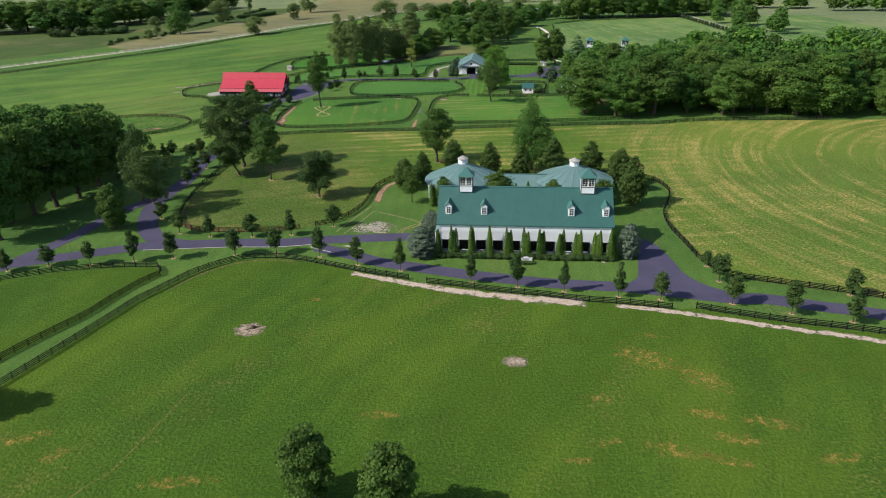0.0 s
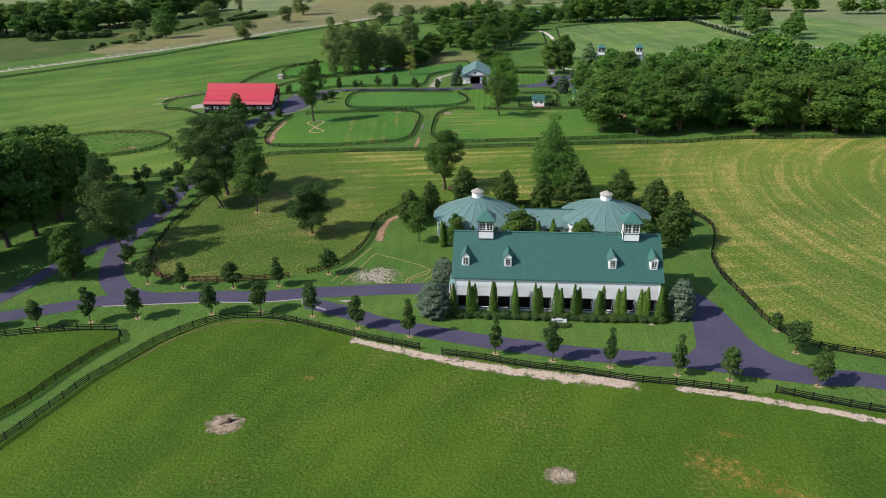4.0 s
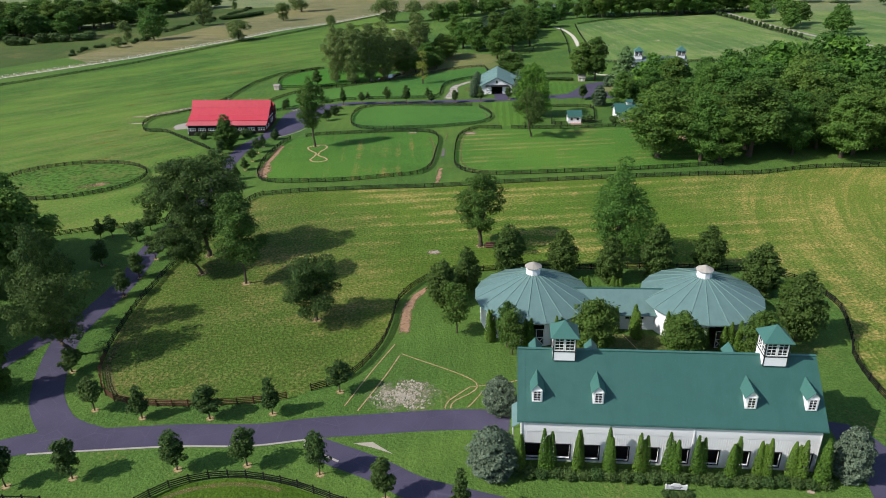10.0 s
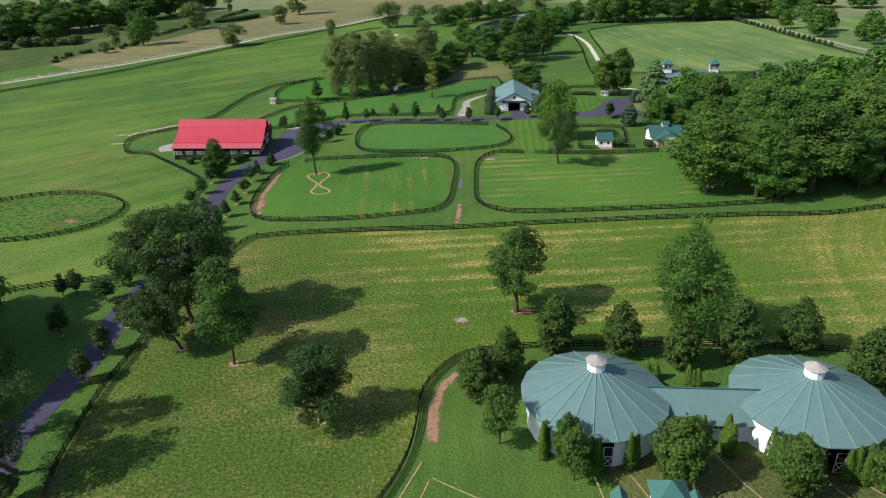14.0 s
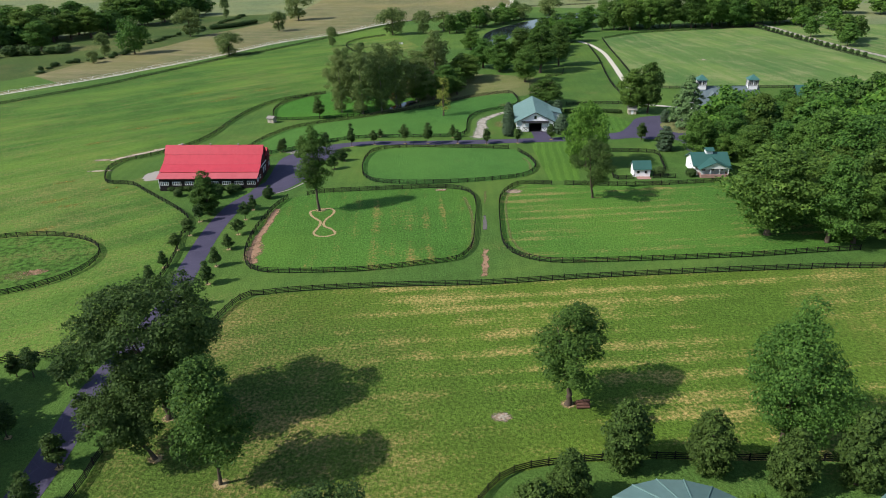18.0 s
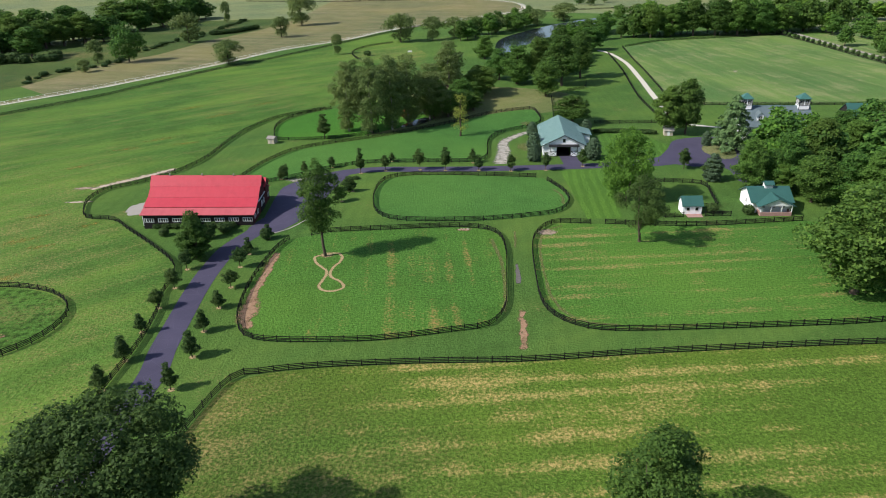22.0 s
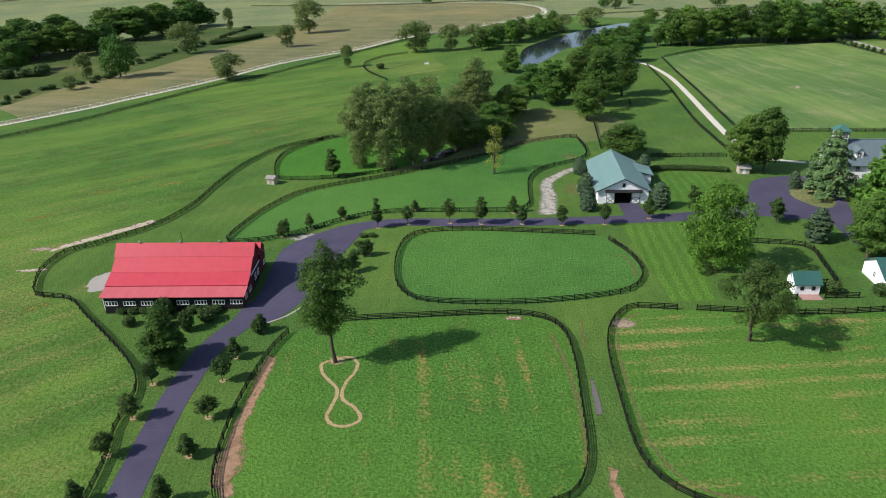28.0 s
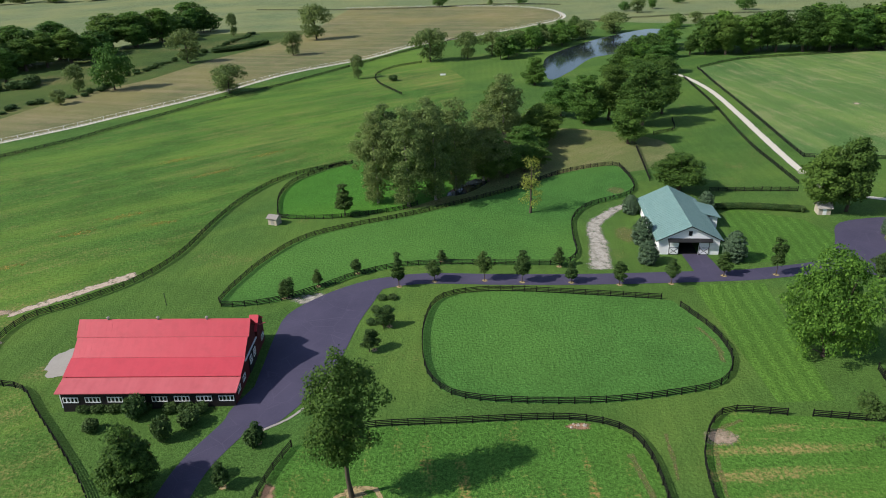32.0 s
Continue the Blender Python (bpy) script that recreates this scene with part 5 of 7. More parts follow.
for x, y, rx, ry, m, label in ((-32.4, 89.8, 3.6, 2.8, M_DIRT_SOFT, "bare pinkish soil patch with a stump"), (14.8, 77.0, 2.6, 2.0, M_DIRT_SOFT, "bare pale patch in the pasture"),
                               (60.6, 72.2, 1.7, 0.8, M_DRYGRASS, "thin bare patch in the pasture"), (-7.9, 187.7, 1.9, 1.5, M_DIRT_SOFT, "small stony patch in the meadow"),
                               (-13.6, 136.9, 7.4, 5.6, M_RUBBLE, "rough patch of broken pale gravel beside the drive"), (-46.9, 276.0, 1.9, 1.7, M_MULCH, "brown mulch bed round the tree"),
                               (-103.5, 311, 3.6, 5.2, M_CONCRETE, "pale stone floor behind the red barn"), (-61, 331, 6, 3, M_GRAVEL, "pale gravel corner beside the asphalt yard"),
                               (-128, 330, 4, 1.6, M_DIRT_SOFT, "bare pale soil by the fence gate"), (-124, 318, 5, 0.9, M_DIRT, "scattered pale stones on the grass"),
                               (-110, 243, 6.5, 4.2, M_CLAYTHIN, "brown dead grass in the round pen"), (-107, 244.5, 3.2, 1.8, M_CLAY, "bare brown soil in the round pen"), (6.2, 284.5, 3.2, 2.4, M_DIRT_SOFT, "bare soil in the paddock corner"),
                               (-14, 288.0, 2.4, 1.0, M_CLAY, "bare soil by the paddock gate"), (16, 389, 4.5, 5, M_CLAYTHIN, "dry ground by the gravel way"),
                               (136, 479, 2.2, 1.6, M_DIRT, "pale bare spot in the far field"), (11, 358, 5, 9, M_CLAYTHIN, "dry yellow ground beside the white barn"),
                               (38.1, 113.7, 0.6, 0.5, M_DIRT, "pale utility cover in the lawn"), (-6, 236, 1.2, 3.2, M_CLAYTHIN, "worn ground at the gateway"),
                               (-59.5, 251, 2.6, 6.5, M_CLAY, "bare reddish clay in the paddock corner"), (74, 270, 5, 8, M_CLAY, "bare shaded soil at the wood's edge")):
    spot("bare_patch", x, y, rx, ry, 0.045, m, label, "soil")
sheet("pond", POND, 0.03, M_WATER, "still dark pond behind the trees", "pond")
sheet("spring_pool", [(-32.9, 389.6), (-27.1, 391.2), (-20.3, 400.2), (-24.2, 403.5), (-30.9, 395.5)], 0.035, M_WATER, "small shining pool at the grove's edge", "pool")
sheet("grove_floor", [(-55, 383), (-30, 385), (-8, 398), (14, 402), (38, 412), (44, 436), (20, 456), (-15, 458), (-50, 430)], 0.008, M_GROVE, "dry tan grass among the trees", "grass")

scatter_stones("rubble", -13.4, 136.6, 5.6, 4.2, 420, 0.07, 0.28, M_CHIPS, "scattered pale broken stones beside the drive", 4)
scatter_stones("rubble", -7.9, 187.7, 1.2, 0.9, 26, 0.1, 0.3, M_CHIPS, "small heap of pale stones in the meadow", 6)
scatter_stones("rubble", 15.2, 77.0, 1.7, 1.0, 22, 0.08, 0.25, M_CHIPS, "few pale stones in the pasture patch", 7)
scatter_stones("rubble", -14.2, 288.2, 1.6, 0.6, 14, 0.12, 0.4, M_CHIPS, "pale stones at the paddock fence", 8)
stump = thing("stump", Matrix.Translation((-31.9, 90.3, 0)), "weathered tree stump in a bare soil patch", "stump")
part("stump_body", tube(bmesh.new(), [(0, 0, -0.05), (0.03, 0, 0.2), (0.05, 0.02, 0.55)], [0.62, 0.42, 0.34], 9), M_BARK, stump)
part("root", tube(bmesh.new(), [(0.3, 0, 0.12), (-0.9, -0.5, 0.1), (-1.6, -0.8, -0.02)], [0.2, 0.12, 0.04], 6), M_BARK, stump)
part("root", tube(bmesh.new(), [(0.1, 0.1, 0.12), (0.9, 0.35, 0.08), (1.3, 0.6, -0.02)], [0.18, 0.1, 0.04], 6), M_BARK, stump)

ribbon("worn_line", [(-36.8, 73), (-37.9, 69), (-40.2, 61), (-42.3, 53.7), (-44.4, 51.3), (-48, 44)], 0.42, 0.034, M_HAYLINE, "thin straight line of dry yellow grass", "grass", wobble=0.06)
for x, y, rx, ry, turn in ((41.2, 62.3, 4.4, 1.5, -20), (49.5, 59.8, 5.2, 1.7, -14), (25.7, 56.9, 2.6, 1.0, 10), (34.5, 54.7, 5.6, 1.8, -16), (40, 52.6, 4.6, 1.4, -20), (26.5, 66.7, 3.2, 1.3, -10),
                           (36.5, 77, 7.0, 3.4, -38), (43.5, 71, 6.0, 3.0, -42), (20.7, 53.3, 3.4, 1.0, 0), (39.6, 83.8, 3.4, 0.9, -8), (43.2, 56.7, 5.0, 1.6, -18), (55, 52.4, 4.0, 1.2, 0),
                           (-51.4, 57.4, 2.6, 1.6, 50), (-57.5, 61.3, 5.0, 1.5, 20), (-33, 51.6, 6.0, 1.4, 4), (-6.3, 64.4, 4.0, 1.2, 0), (-22, 100.5, 2.2, 0.9, 0)):
    spot("bare_patch", x, y, rx * 1.2, ry * 1.2, 0.03, M_DRYGRASS, "streak of dry brownish grass in the pasture", "grass", turn=turn)
for x, y, rx, ry, turn in ((-126, 291, 7, 2.4, 30), (-119, 287, 5, 2, 20), (-118, 270, 6, 2.2, 35), (-113, 300, 5, 1.6, 40), (-130, 308, 6, 1.8, 25), (-132, 372, 9, 2.2, 25), (-112, 377, 8, 2.0, 20), (-124, 384, 10, 2.4, 32), (-140, 352, 7, 2.4, 28), (-110, 420, 12, 3, 38), (-128, 436, 13, 3, 38), (-96, 440, 12, 2.6, 40)):
    spot("bare_patch", x, y, rx, ry, 0.03, M_DRYGRASS, "streak of dry brownish grass in the west pasture", "grass", turn=turn)
logs = thing("log_pile", Matrix.Translation((4.7, 189.4, 0)), "low pile of brown logs at a meadow tree's foot", "logs")
for dx, z, dy in ((0, 0.24, -0.5), (0.1, 0.24, 0), (-0.1, 0.24, 0.5), (0.05, 0.62, -0.24), (0, 0.62, 0.26), (0.1, 0.98, 0.02)):
    part("log", tube(bmesh.new(), [(dx - 1.0, dy, z), (dx, dy + 0.03, z), (dx + 1.0, dy - 0.03, z)], [0.23, 0.25, 0.22], 8), M_LOG, logs)

# ---- fences ----
fence(FRONT_A, "black four-board fence curving along the front pasture")
fence(FRONT_B, "black four-board fence between the pasture and the drive")
fence(FRONT_C, "black four-board fence along the drive")
fence(CORNER_PEN, "black four-board fence with a sharp corner")
fence(MEADOW_W, "black board fence round the meadow, brown where weathered", loose=300, brown=lambda p: p.y < 150)
fence(STABLE_YARD, "black four-board fence curving round the stable yard", loose=300)
fence(ARENA_A, "black four-board fence round the oval arena", loose=240)
fence(PADDOCK_W, "black four-board fence round the paddock with the lone tree", loose=300)
fence(PADDOCK_E, "black four-board fence round the east paddock", loose=240)
fence(HOUSE_FENCE, "black four-board fence below the cottage", loose=80)
fence(WEST_FENCE, "long black board fence winding past the red barn", loose=240)
fence(PASTURE_LOOP, "black board fence round the pasture with the yellow tree", loose=0, closed=True)
fence(SPRING_PEN, "black board fence round the grove", loose=0)
fence([(-118.5 + 23 * math.cos(-a * 0.2618), 249 + 16.6 * math.sin(-a * 0.2618)) for a in range(24)], "black board fence of the round pen", closed=True, loose=160)
fence(LANE_W, "black board fence on the near side of the lane", loose=0, bay=3)
fence(LANE_E, "black board fence on the field side of the lane", loose=0, bay=3)
fence(EAST_N, "black board fence at the far end of the field", loose=0, bay=4)
fence(BARN_N, "black board fence behind the white barn", loose=0)
fence(BARN_W, "black board fence running back from the white barn", loose=0)
fence([(81.8, 412.9), (95, 409), (150, 401), (260, 385)], "black board fence behind the house", loose=0, bay=3)
fence(TRACK_FENCE, "long dark board fence beside the training track", loose=0, bay=3.5)
fence([(38.1, 299.5), (37.2, 295), (37.1, 291.3), (42.4, 291)], "black board fence of the shed's pen", loose=0, bay=2.2)
fence([(48.0, 291), (51.7, 291), (54.5, 290.6)], "black board fence beside the small shed", loose=0, bay=2.2)
fence([(41, 318), (47.2, 317.3), (56.2, 314.2), (55.2, 305), (53.6, 297)], "black board fence of the cottage garden", loose=0)
fence([(49.0, 296.6), (53.4, 296.6)], "short black board fence in the garden", loose=0, bay=2.2)
TRACK_POST = mesh_of("rail_post", boxes(((-0.08, -0.08, 0), (0.08, 0.08, 0.9))), M_TRIM)
for y0 in (0.0, 5.2):
    rail = ribbon("track_rail", [(x + y0 * 0.7, y - y0 * 0.7) for x, y in TRACK], 0.3, 0.9, M_TRIM, "white rail of the training track", "rail", step=6, kind="")
    for p in smooth_line([(x + y0 * 0.7, y - y0 * 0.7) for x, y in TRACK], 6):
        post = new("rail_post", TRACK_POST)
        post.parent = rail
        post.location = (p.x, p.y, 0)

# ---- plants ----
OLD = "old shade tree with a dark green crown and forked trunk"
MEADOW_TREE = "upright meadow tree with an open green crown"
YOUNG = "young oval street tree beside the drive"
KINDS = {
    "old": [(22, 17, lambda: make_tree("tree", OLD, "tree", 22, 17, 11, M_LEAF_DENSE, 44000, 0.165, 0.24, 120, trunk_r=0.36, shape="broad", group="old trees", uneven=0.14, gaps=0.55, forks=4, bulk=0.85, stray=0.16))],
    "airy": [(18, 10, lambda: make_tree("tree", MEADOW_TREE, "tree", 18, 10, 21, M_LEAF_DARK, 14500, 0.165, 0.2, 72, shape="oval", group="meadow trees", uneven=0.22, gaps=0.55, forks=2, bulk=0.9, stray=0.2)),
             (18, 10, lambda: make_tree("tree", MEADOW_TREE, "tree", 18, 10, 24, M_LEAF, 14500, 0.165, 0.22, 70, shape="high", group="meadow trees", uneven=0.22, gaps=0.55, bulk=0.9, stray=0.2))],
    "column": [(23, 8.5, lambda: make_tree("tree", "tall narrow tree with a long bare trunk", "tree", 23, 9.8, 36, M_LEAF_DARK, 15000, 0.17, 0.26, 70, trunk_r=0.29, shape="column", group="meadow trees", uneven=0.26, gaps=0.55, stray=0.24))],
    "spread": [(15, 11, lambda: make_tree("tree", "spreading meadow tree with a dark green crown", "tree", 15, 11, 41, M_LEAF_DENSE, 20000, 0.165, 0.16, 72, shape="broad", group="meadow trees", uneven=0.22, gaps=0.5, forks=3, stray=0.16))],
    "leaning": [(18, 12.9, lambda: make_tree("tree", "open grey-green tree leaning over the drive", "tree", 18, 12.9, 47, M_LEAF_DENSE, 13000, 0.165, 0.2, 58, shape="high", group="drive trees", uneven=0.26, gaps=0.68, forks=2, bulk=0.75, stray=0.18, lean=-0.1))],
    "crooked": [(11.5, 10, lambda: make_tree("tree", "low dark tree on a slanting trunk under the old tree", "tree", 11.5, 10, 48, M_LEAF_DENSE, 14000, 0.165, 0.3, 50, trunk_r=0.24, shape="broad", group="old trees", uneven=0.2, gaps=0.5, bulk=0.9, stray=0.18, lean=-0.55))],
    "open": [(20, 10, lambda: make_tree("tree", "slim open tree with a bare lower trunk", "tree", 20, 10, 26, M_LEAF_DARK, 17000, 0.165, 0.24, 66, trunk_r=0.17, shape="high", group="old trees", uneven=0.2, gaps=0.52, bulk=0.85, stray=0.22))],
    "broad_cone": [(23.5, 16, lambda: make_tree("tree", "tall broad cone-shaped tree with loose light green foliage", "tree", 23.5, 16, 45, M_LEAF, 26000, 0.175, 0.08, 110, shape="cone", group="meadow trees", uneven=0.25, gaps=0.5, bulk=0.85, stray=0.2))],
    "pear": [(10, 6.5, lambda: make_tree("tree", "dense egg-shaped ornamental tree by the rotundas", "tree", 10, 6.5, 51, M_LEAF_PEAR, 10500, 0.165, 0.03, 120, shape="egg", group="ornamental trees", uneven=0.03, gaps=0.03)),
             (10, 6.5, lambda: make_tree("tree", "dense egg-shaped ornamental tree by the rotundas", "tree", 10, 6.5, 52, M_LEAF_PEAR, 10500, 0.165, 0.05, 110, shape="egg", group="ornamental trees", uneven=0.04, gaps=0.04))],
    "front": [(12, 7.5, lambda: make_tree("tree", "round dark green tree in the front pasture", "tree", 12, 7.5, 57, M_LEAF_DARK, 12000, 0.18, 0.06, 60, shape="oval", group="pasture trees", uneven=0.07, gaps=0.12))],
    "court": [(9, 6.5, lambda: make_tree("tree", "round leafy green tree in the courtyard", "tree", 9, 6.5, 55, M_LEAF_DARK, 10000, 0.165, 0.1, 60, shape="oval", group="courtyard trees", uneven=0.12, gaps=0.25, stray=0.16))],
    "thin": [(9, 5, lambda: make_tree("tree", "small open tree with thin grey-green leaves", "tree", 9, 5, 56, M_LEAF_DARK, 2700, 0.165, 0.2, 40, trunk_r=0.1, shape="oval", group="courtyard trees", uneven=0.2, gaps=0.5, stray=0.22))],
    "young": [(7, 3.1, lambda: make_tree("young_tree", YOUNG, "young tree", 7, 3.4, 61, M_LEAF_DENSE, 2500, 0.16, 0.2, 22, trunk_r=0.08, shape="oval", group="young trees by the drive", uneven=0.1, gaps=0.15)),
              (7, 3.1, lambda: make_tree("young_tree", YOUNG, "young tree", 7, 3.4, 62, M_LEAF_DENSE, 2200, 0.16, 0.24, 20, trunk_r=0.08, shape="oval", group="young trees by the drive", uneven=0.13, gaps=0.25)),
              (7, 3.1, lambda: make_tree("young_tree", YOUNG, "young tree", 7, 3.4, 63, M_LEAF_DENSE, 2500, 0.16, 0.2, 22, trunk_r=0.08, shape="cone", group="young trees by the drive", uneven=0.1, gaps=0.15)),
              (7, 3.1, lambda: make_tree("young_tree", YOUNG, "young tree", 7, 3.4, 64, M_LEAF_DENSE, 2400, 0.16, 0.17, 22, trunk_r=0.08, shape="broad", group="young trees by the drive", uneven=0.12, gaps=0.2))],
    "dense": [(15.5, 8.3, lambda: make_tree("tree", "dense pointed green tree before the red barn", "tree", 15.5, 9.3, 71, M_LEAF_DARK, 17000, 0.2, 0.03, 90, shape="egg", group="trees by the red barn", uneven=0.06, gaps=0.12))],
    "wood": [(22, 14, lambda: make_tree("tree", "tall broadleaf tree of the wood", "tree", 22, 14, 81, M_LEAF, 14000, 0.27, 0.1, 60, shape="oval", group="trees of the wood", gaps=0.3, uneven=0.15, stray=0.14)),
             (22, 14, lambda: make_tree("tree", "tall dark broadleaf tree of the wood", "tree", 22, 14, 82, M_LEAF_DARK, 14000, 0.27, 0.13, 60, shape="high", group="trees of the wood", gaps=0.35, uneven=0.15, stray=0.14)),
             (22, 14, lambda: make_tree("tree", "tall light green tree of the wood", "tree", 22, 14, 83, M_LEAF_WARM, 14000, 0.27, 0.09, 60, shape="oval", group="trees of the wood", gaps=0.32, uneven=0.16, stray=0.14)),
             (22, 14, lambda: make_tree("tree", "tall broadleaf tree of the wood", "tree", 22, 14, 80, M_LEAF, 14000, 0.27, 0.02, 60, shape="oval", group="trees of the wood", gaps=0.3, uneven=0.16))],
    "dark": [(24, 13, lambda: make_tree("tree", "tall dark tree of the old grove", "tree", 24, 13, 84, M_LEAF, 11000, 0.32, 0.14, 70, shape="broad", group="trees of the old grove", forks=3)),
             (24, 13, lambda: make_tree("tree", "tall dark tree of the old grove", "tree", 24, 13, 79, M_LEAF_WARM, 11000, 0.32, 0.16, 70, shape="high", group="trees of the old grove", gaps=0.35))],
    "olive": [(27, 13, lambda: make_tree("tree", "tall olive-brown tree of the pond grove", "tree", 27, 13, 85, M_LEAF_OLIVE, 17000, 0.23, 0.02, 95, trunk_r=0.34, bark=M_BARK_PALE, shape="high", group="trees of the pond grove", uneven=0.2, gaps=0.45, stray=0.24)),
              (27, 13, lambda: make_tree("tree", "tall olive-green tree of the pond grove", "tree", 27, 13, 86, M_LEAF_OLIVE, 17000, 0.23, 0.02, 95, trunk_r=0.34, bark=M_BARK_PALE, shape="oval", group="trees of the pond grove", uneven=0.15, gaps=0.35, stray=0.18))],
    "bright": [(17, 16, lambda: make_tree("tree", "broad bright green maple beside the drive", "tree", 17, 16, 87, M_LEAF_BRIGHT, 20000, 0.22, 0.06, 90, shape="broad", group="garden trees", uneven=0.15, gaps=0.28, forks=3))],
    "far": [(16, 16, lambda: make_tree("tree", "distant rounded field tree", "tree", 16, 16, 91, M_LEAF, 4200, 0.42, 0.1, 40, shape="broad", group="far trees", uneven=0.22, gaps=0.45, stray=0.2)),
            (16, 16, lambda: make_tree("tree", "distant dark field tree", "tree", 16, 16, 92, M_LEAF_OLIVE, 4200, 0.4, 0.06, 40, shape="oval", group="far trees", uneven=0.24, gaps=0.5, stray=0.24))],
    "purple": [(10, 10, lambda: make_tree("tree", "bushy purple-brown tree at the grove's edge", "tree", 10, 10, 97, M_LEAF_PURPLE, 6000, 0.28, 0.02, 46, shape="broad", group="trees of the pond grove", uneven=0.14, gaps=0.25))],
    "rust": [(3.5, 5, lambda: make_bush("shrub", "rust-red shrub under the grove trees", 5, 3.5, 124, M_LEAF_RUST, 1500, 0.2, "shrub", "shrubs"))],
    "yellow": [(15.5, 6, lambda: make_tree("tree", "slim tree with thin yellow leaves", "tree", 15.5, 7, 95, M_LEAF_YELLOW, 1300, 0.2, 0.12, 44, shape="broad", group="meadow trees", gaps=0.45, stray=0.3))],
    "spruce": [(9, 5, lambda: make_conifer("blue_spruce", "grey-blue spruce beside the building", 9, 7, 101, M_SPRUCE, 11000, 0.19, 0.0, 8, 0.42, group="blue spruces", ragged=0.07, droop=0.12))],
    "conifer": [(7, 4.5, lambda: make_conifer("conifer", "dark rounded conifer beside the white barn", 7, 4.9, 102, M_CONIFER, 5000, 0.18, 0.0, 7, 0.45, group="conifers", ragged=0.08, droop=0.12))],
    "pine": [(18, 15, lambda: make_conifer("pine", "tall white pine with layered grey-green boughs", 18, 15, 103, M_PINE, 9000, 0.36, 0.12, 8, 0.55, group="pines", ragged=0.2))],
    "thuja": [(6.8, 1.6, lambda: make_thuja(6.8, 1.9, 111)), (6.8, 1.6, lambda: make_thuja(6.8, 1.8, 112))],
    "box": [(2.6, 1.5, lambda: make_bush("hedge_bush", "clipped dark green bush of the front bed", 2.6, 1.5, 121, M_HEDGE, 1500, 0.14, "hedge", "front hedge"))],
    "shrub": [(3.5, 3, lambda: make_bush("shrub", "rounded dark green shrub", 3.5, 3, 122, M_HEDGE, 1700, 0.2, "shrub", "shrubs"))],
}
KINDS["box"] = [(1.5, 2.6, KINDS["box"][0][2])]
KINDS["shrub"] = [(3, 3.5, KINDS["shrub"][0][2])]


def mulch(x, y, r, ob):
    ring = spot("mulch_ring", 0, 0, r, r, 0.05, M_MULCH, "", "", parent=None, kind="")
    ring.matrix_world = Matrix.Translation((x, y, 0))
    tagged(ring, "tan mulch ring round a young tree's foot", "mulch", "mulch rings")


for rows in (T_YOUNG_FRONT, T_YOUNG_FRONT0, T_YOUNG_NORTH, T_DRIVE2L, T_DRIVE2R, T_D2LOW[:4], T_NORTH30[:14], T_SOUTH32):
    for x, y, h, w in rows:
        mulch(x, y, 0.75, plant("young", x, y, h, w))
for x, y, h, w in T_D2LOW[4:]:
    plant("young", x, y, h, w, label="young tree on the lawn by the old grove")
for x, y, h, w in T_REDFRONT[1:]:
    plant("shrub", x, y, h * 0.7, w * 0.85, label="bushy young tree on the lawn")
for x, y, h, w in T_NORTH30[14:]:
    plant("young", x, y, h, w, label="young tree on the lawn by the arena")
for x, y in ((T_CL[0][0], T_CL[0][1]), (T_CL[1][0], T_CL[1][1]), (T_CL[2][0], T_CL[2][1]), (T_PT[0][0], T_PT[0][1]), (T_PT2[0][0], T_PT2[0][1])):
    mulch(x, y, 1.25, None)
plant("dense", T_REDFRONT[0][0], T_REDFRONT[0][1], 12.2, 7.6)
plant("column", *T_T8[0])
plant("airy", *T_PT[0][:3], 12.2)
plant("broad_cone", 31.2, 179.7, 23.5, 16)
plant("spread", *T_PT2[0][:2], 12.8, 10.2)
plant("old", *T_CL[0][:3], T_CL[0][3] * 1.1)
plant("crooked", *T_CL[1][:2], 11.5, 10.2, turn=0)
plant("open", *T_CL[2][:3], 11.6)
plant("leaning", *T_LEFT6[0], turn=20)
plant("front", *T_LEFT6[1], label="dense dark green tree between the drives")
plant("leaning", *T_LEFT6[2][:3], 9.5, turn=140, label="slim open tree beside the grove")
for x, y, h, w in T_LEFTWOOD0:
    plant("dark", x, y, min(h, 25), w * 1.15)
for x, y in ((-128, 160), (-135, 175), (-125, 192), (-138, 195), (-120, 145), (-130, 150)):
    plant("dark", x, y, 22, 14)
plant("airy", -80.5, 66.5, 13.5, 10, label="tree at the fence of the front pasture")
for i, row in enumerate(T_PEAR9):
    plant("thin" if i == 2 else "court" if i == 3 else "pear", *row[:2], row[2] * 1.06, row[3] * 1.1)
for i, row in enumerate(T_COURT13):
    plant("thin" if i == 0 else "court", *row)
for row in T_THUJAC + T_THUJAF:
    plant("thuja", *row)
for x, y, h, w in T_SPRUCE9:
    plant("spruce", x, y, h * 0.84, w * 0.78)
for row in T_WBCONIF:
    plant("conifer", *row)
plant("wood", *T_WBTREE[0], label="broad tree behind the white barn")
plant("dark", 63.0, 367.5, 17.5, 12, label="broad dark tree beside the turning place")
plant("court", 70, 367.2, 19.5, 11.5, label="tall open tree beside the turning place")
plant("pine", 78, 347, 18, 13.5)
plant("purple", 122, 338, 13, 11, label="red-brown tree in the wood")
PINE_FILL = ((79.3, 298.2, 14, 12), (86.7, 295, 15, 12), (89.5, 289, 16, 13), (85, 315, 15, 12), (77.1, 310, 13, 11), (74, 304.5, 9, 7))
plant("conifer", *T_PINES[2])
plant("conifer", *T_PINES[3], label="dark pointed conifer by the turning place")
plant("bright", 31.2, 304.0, 19.6, 14)
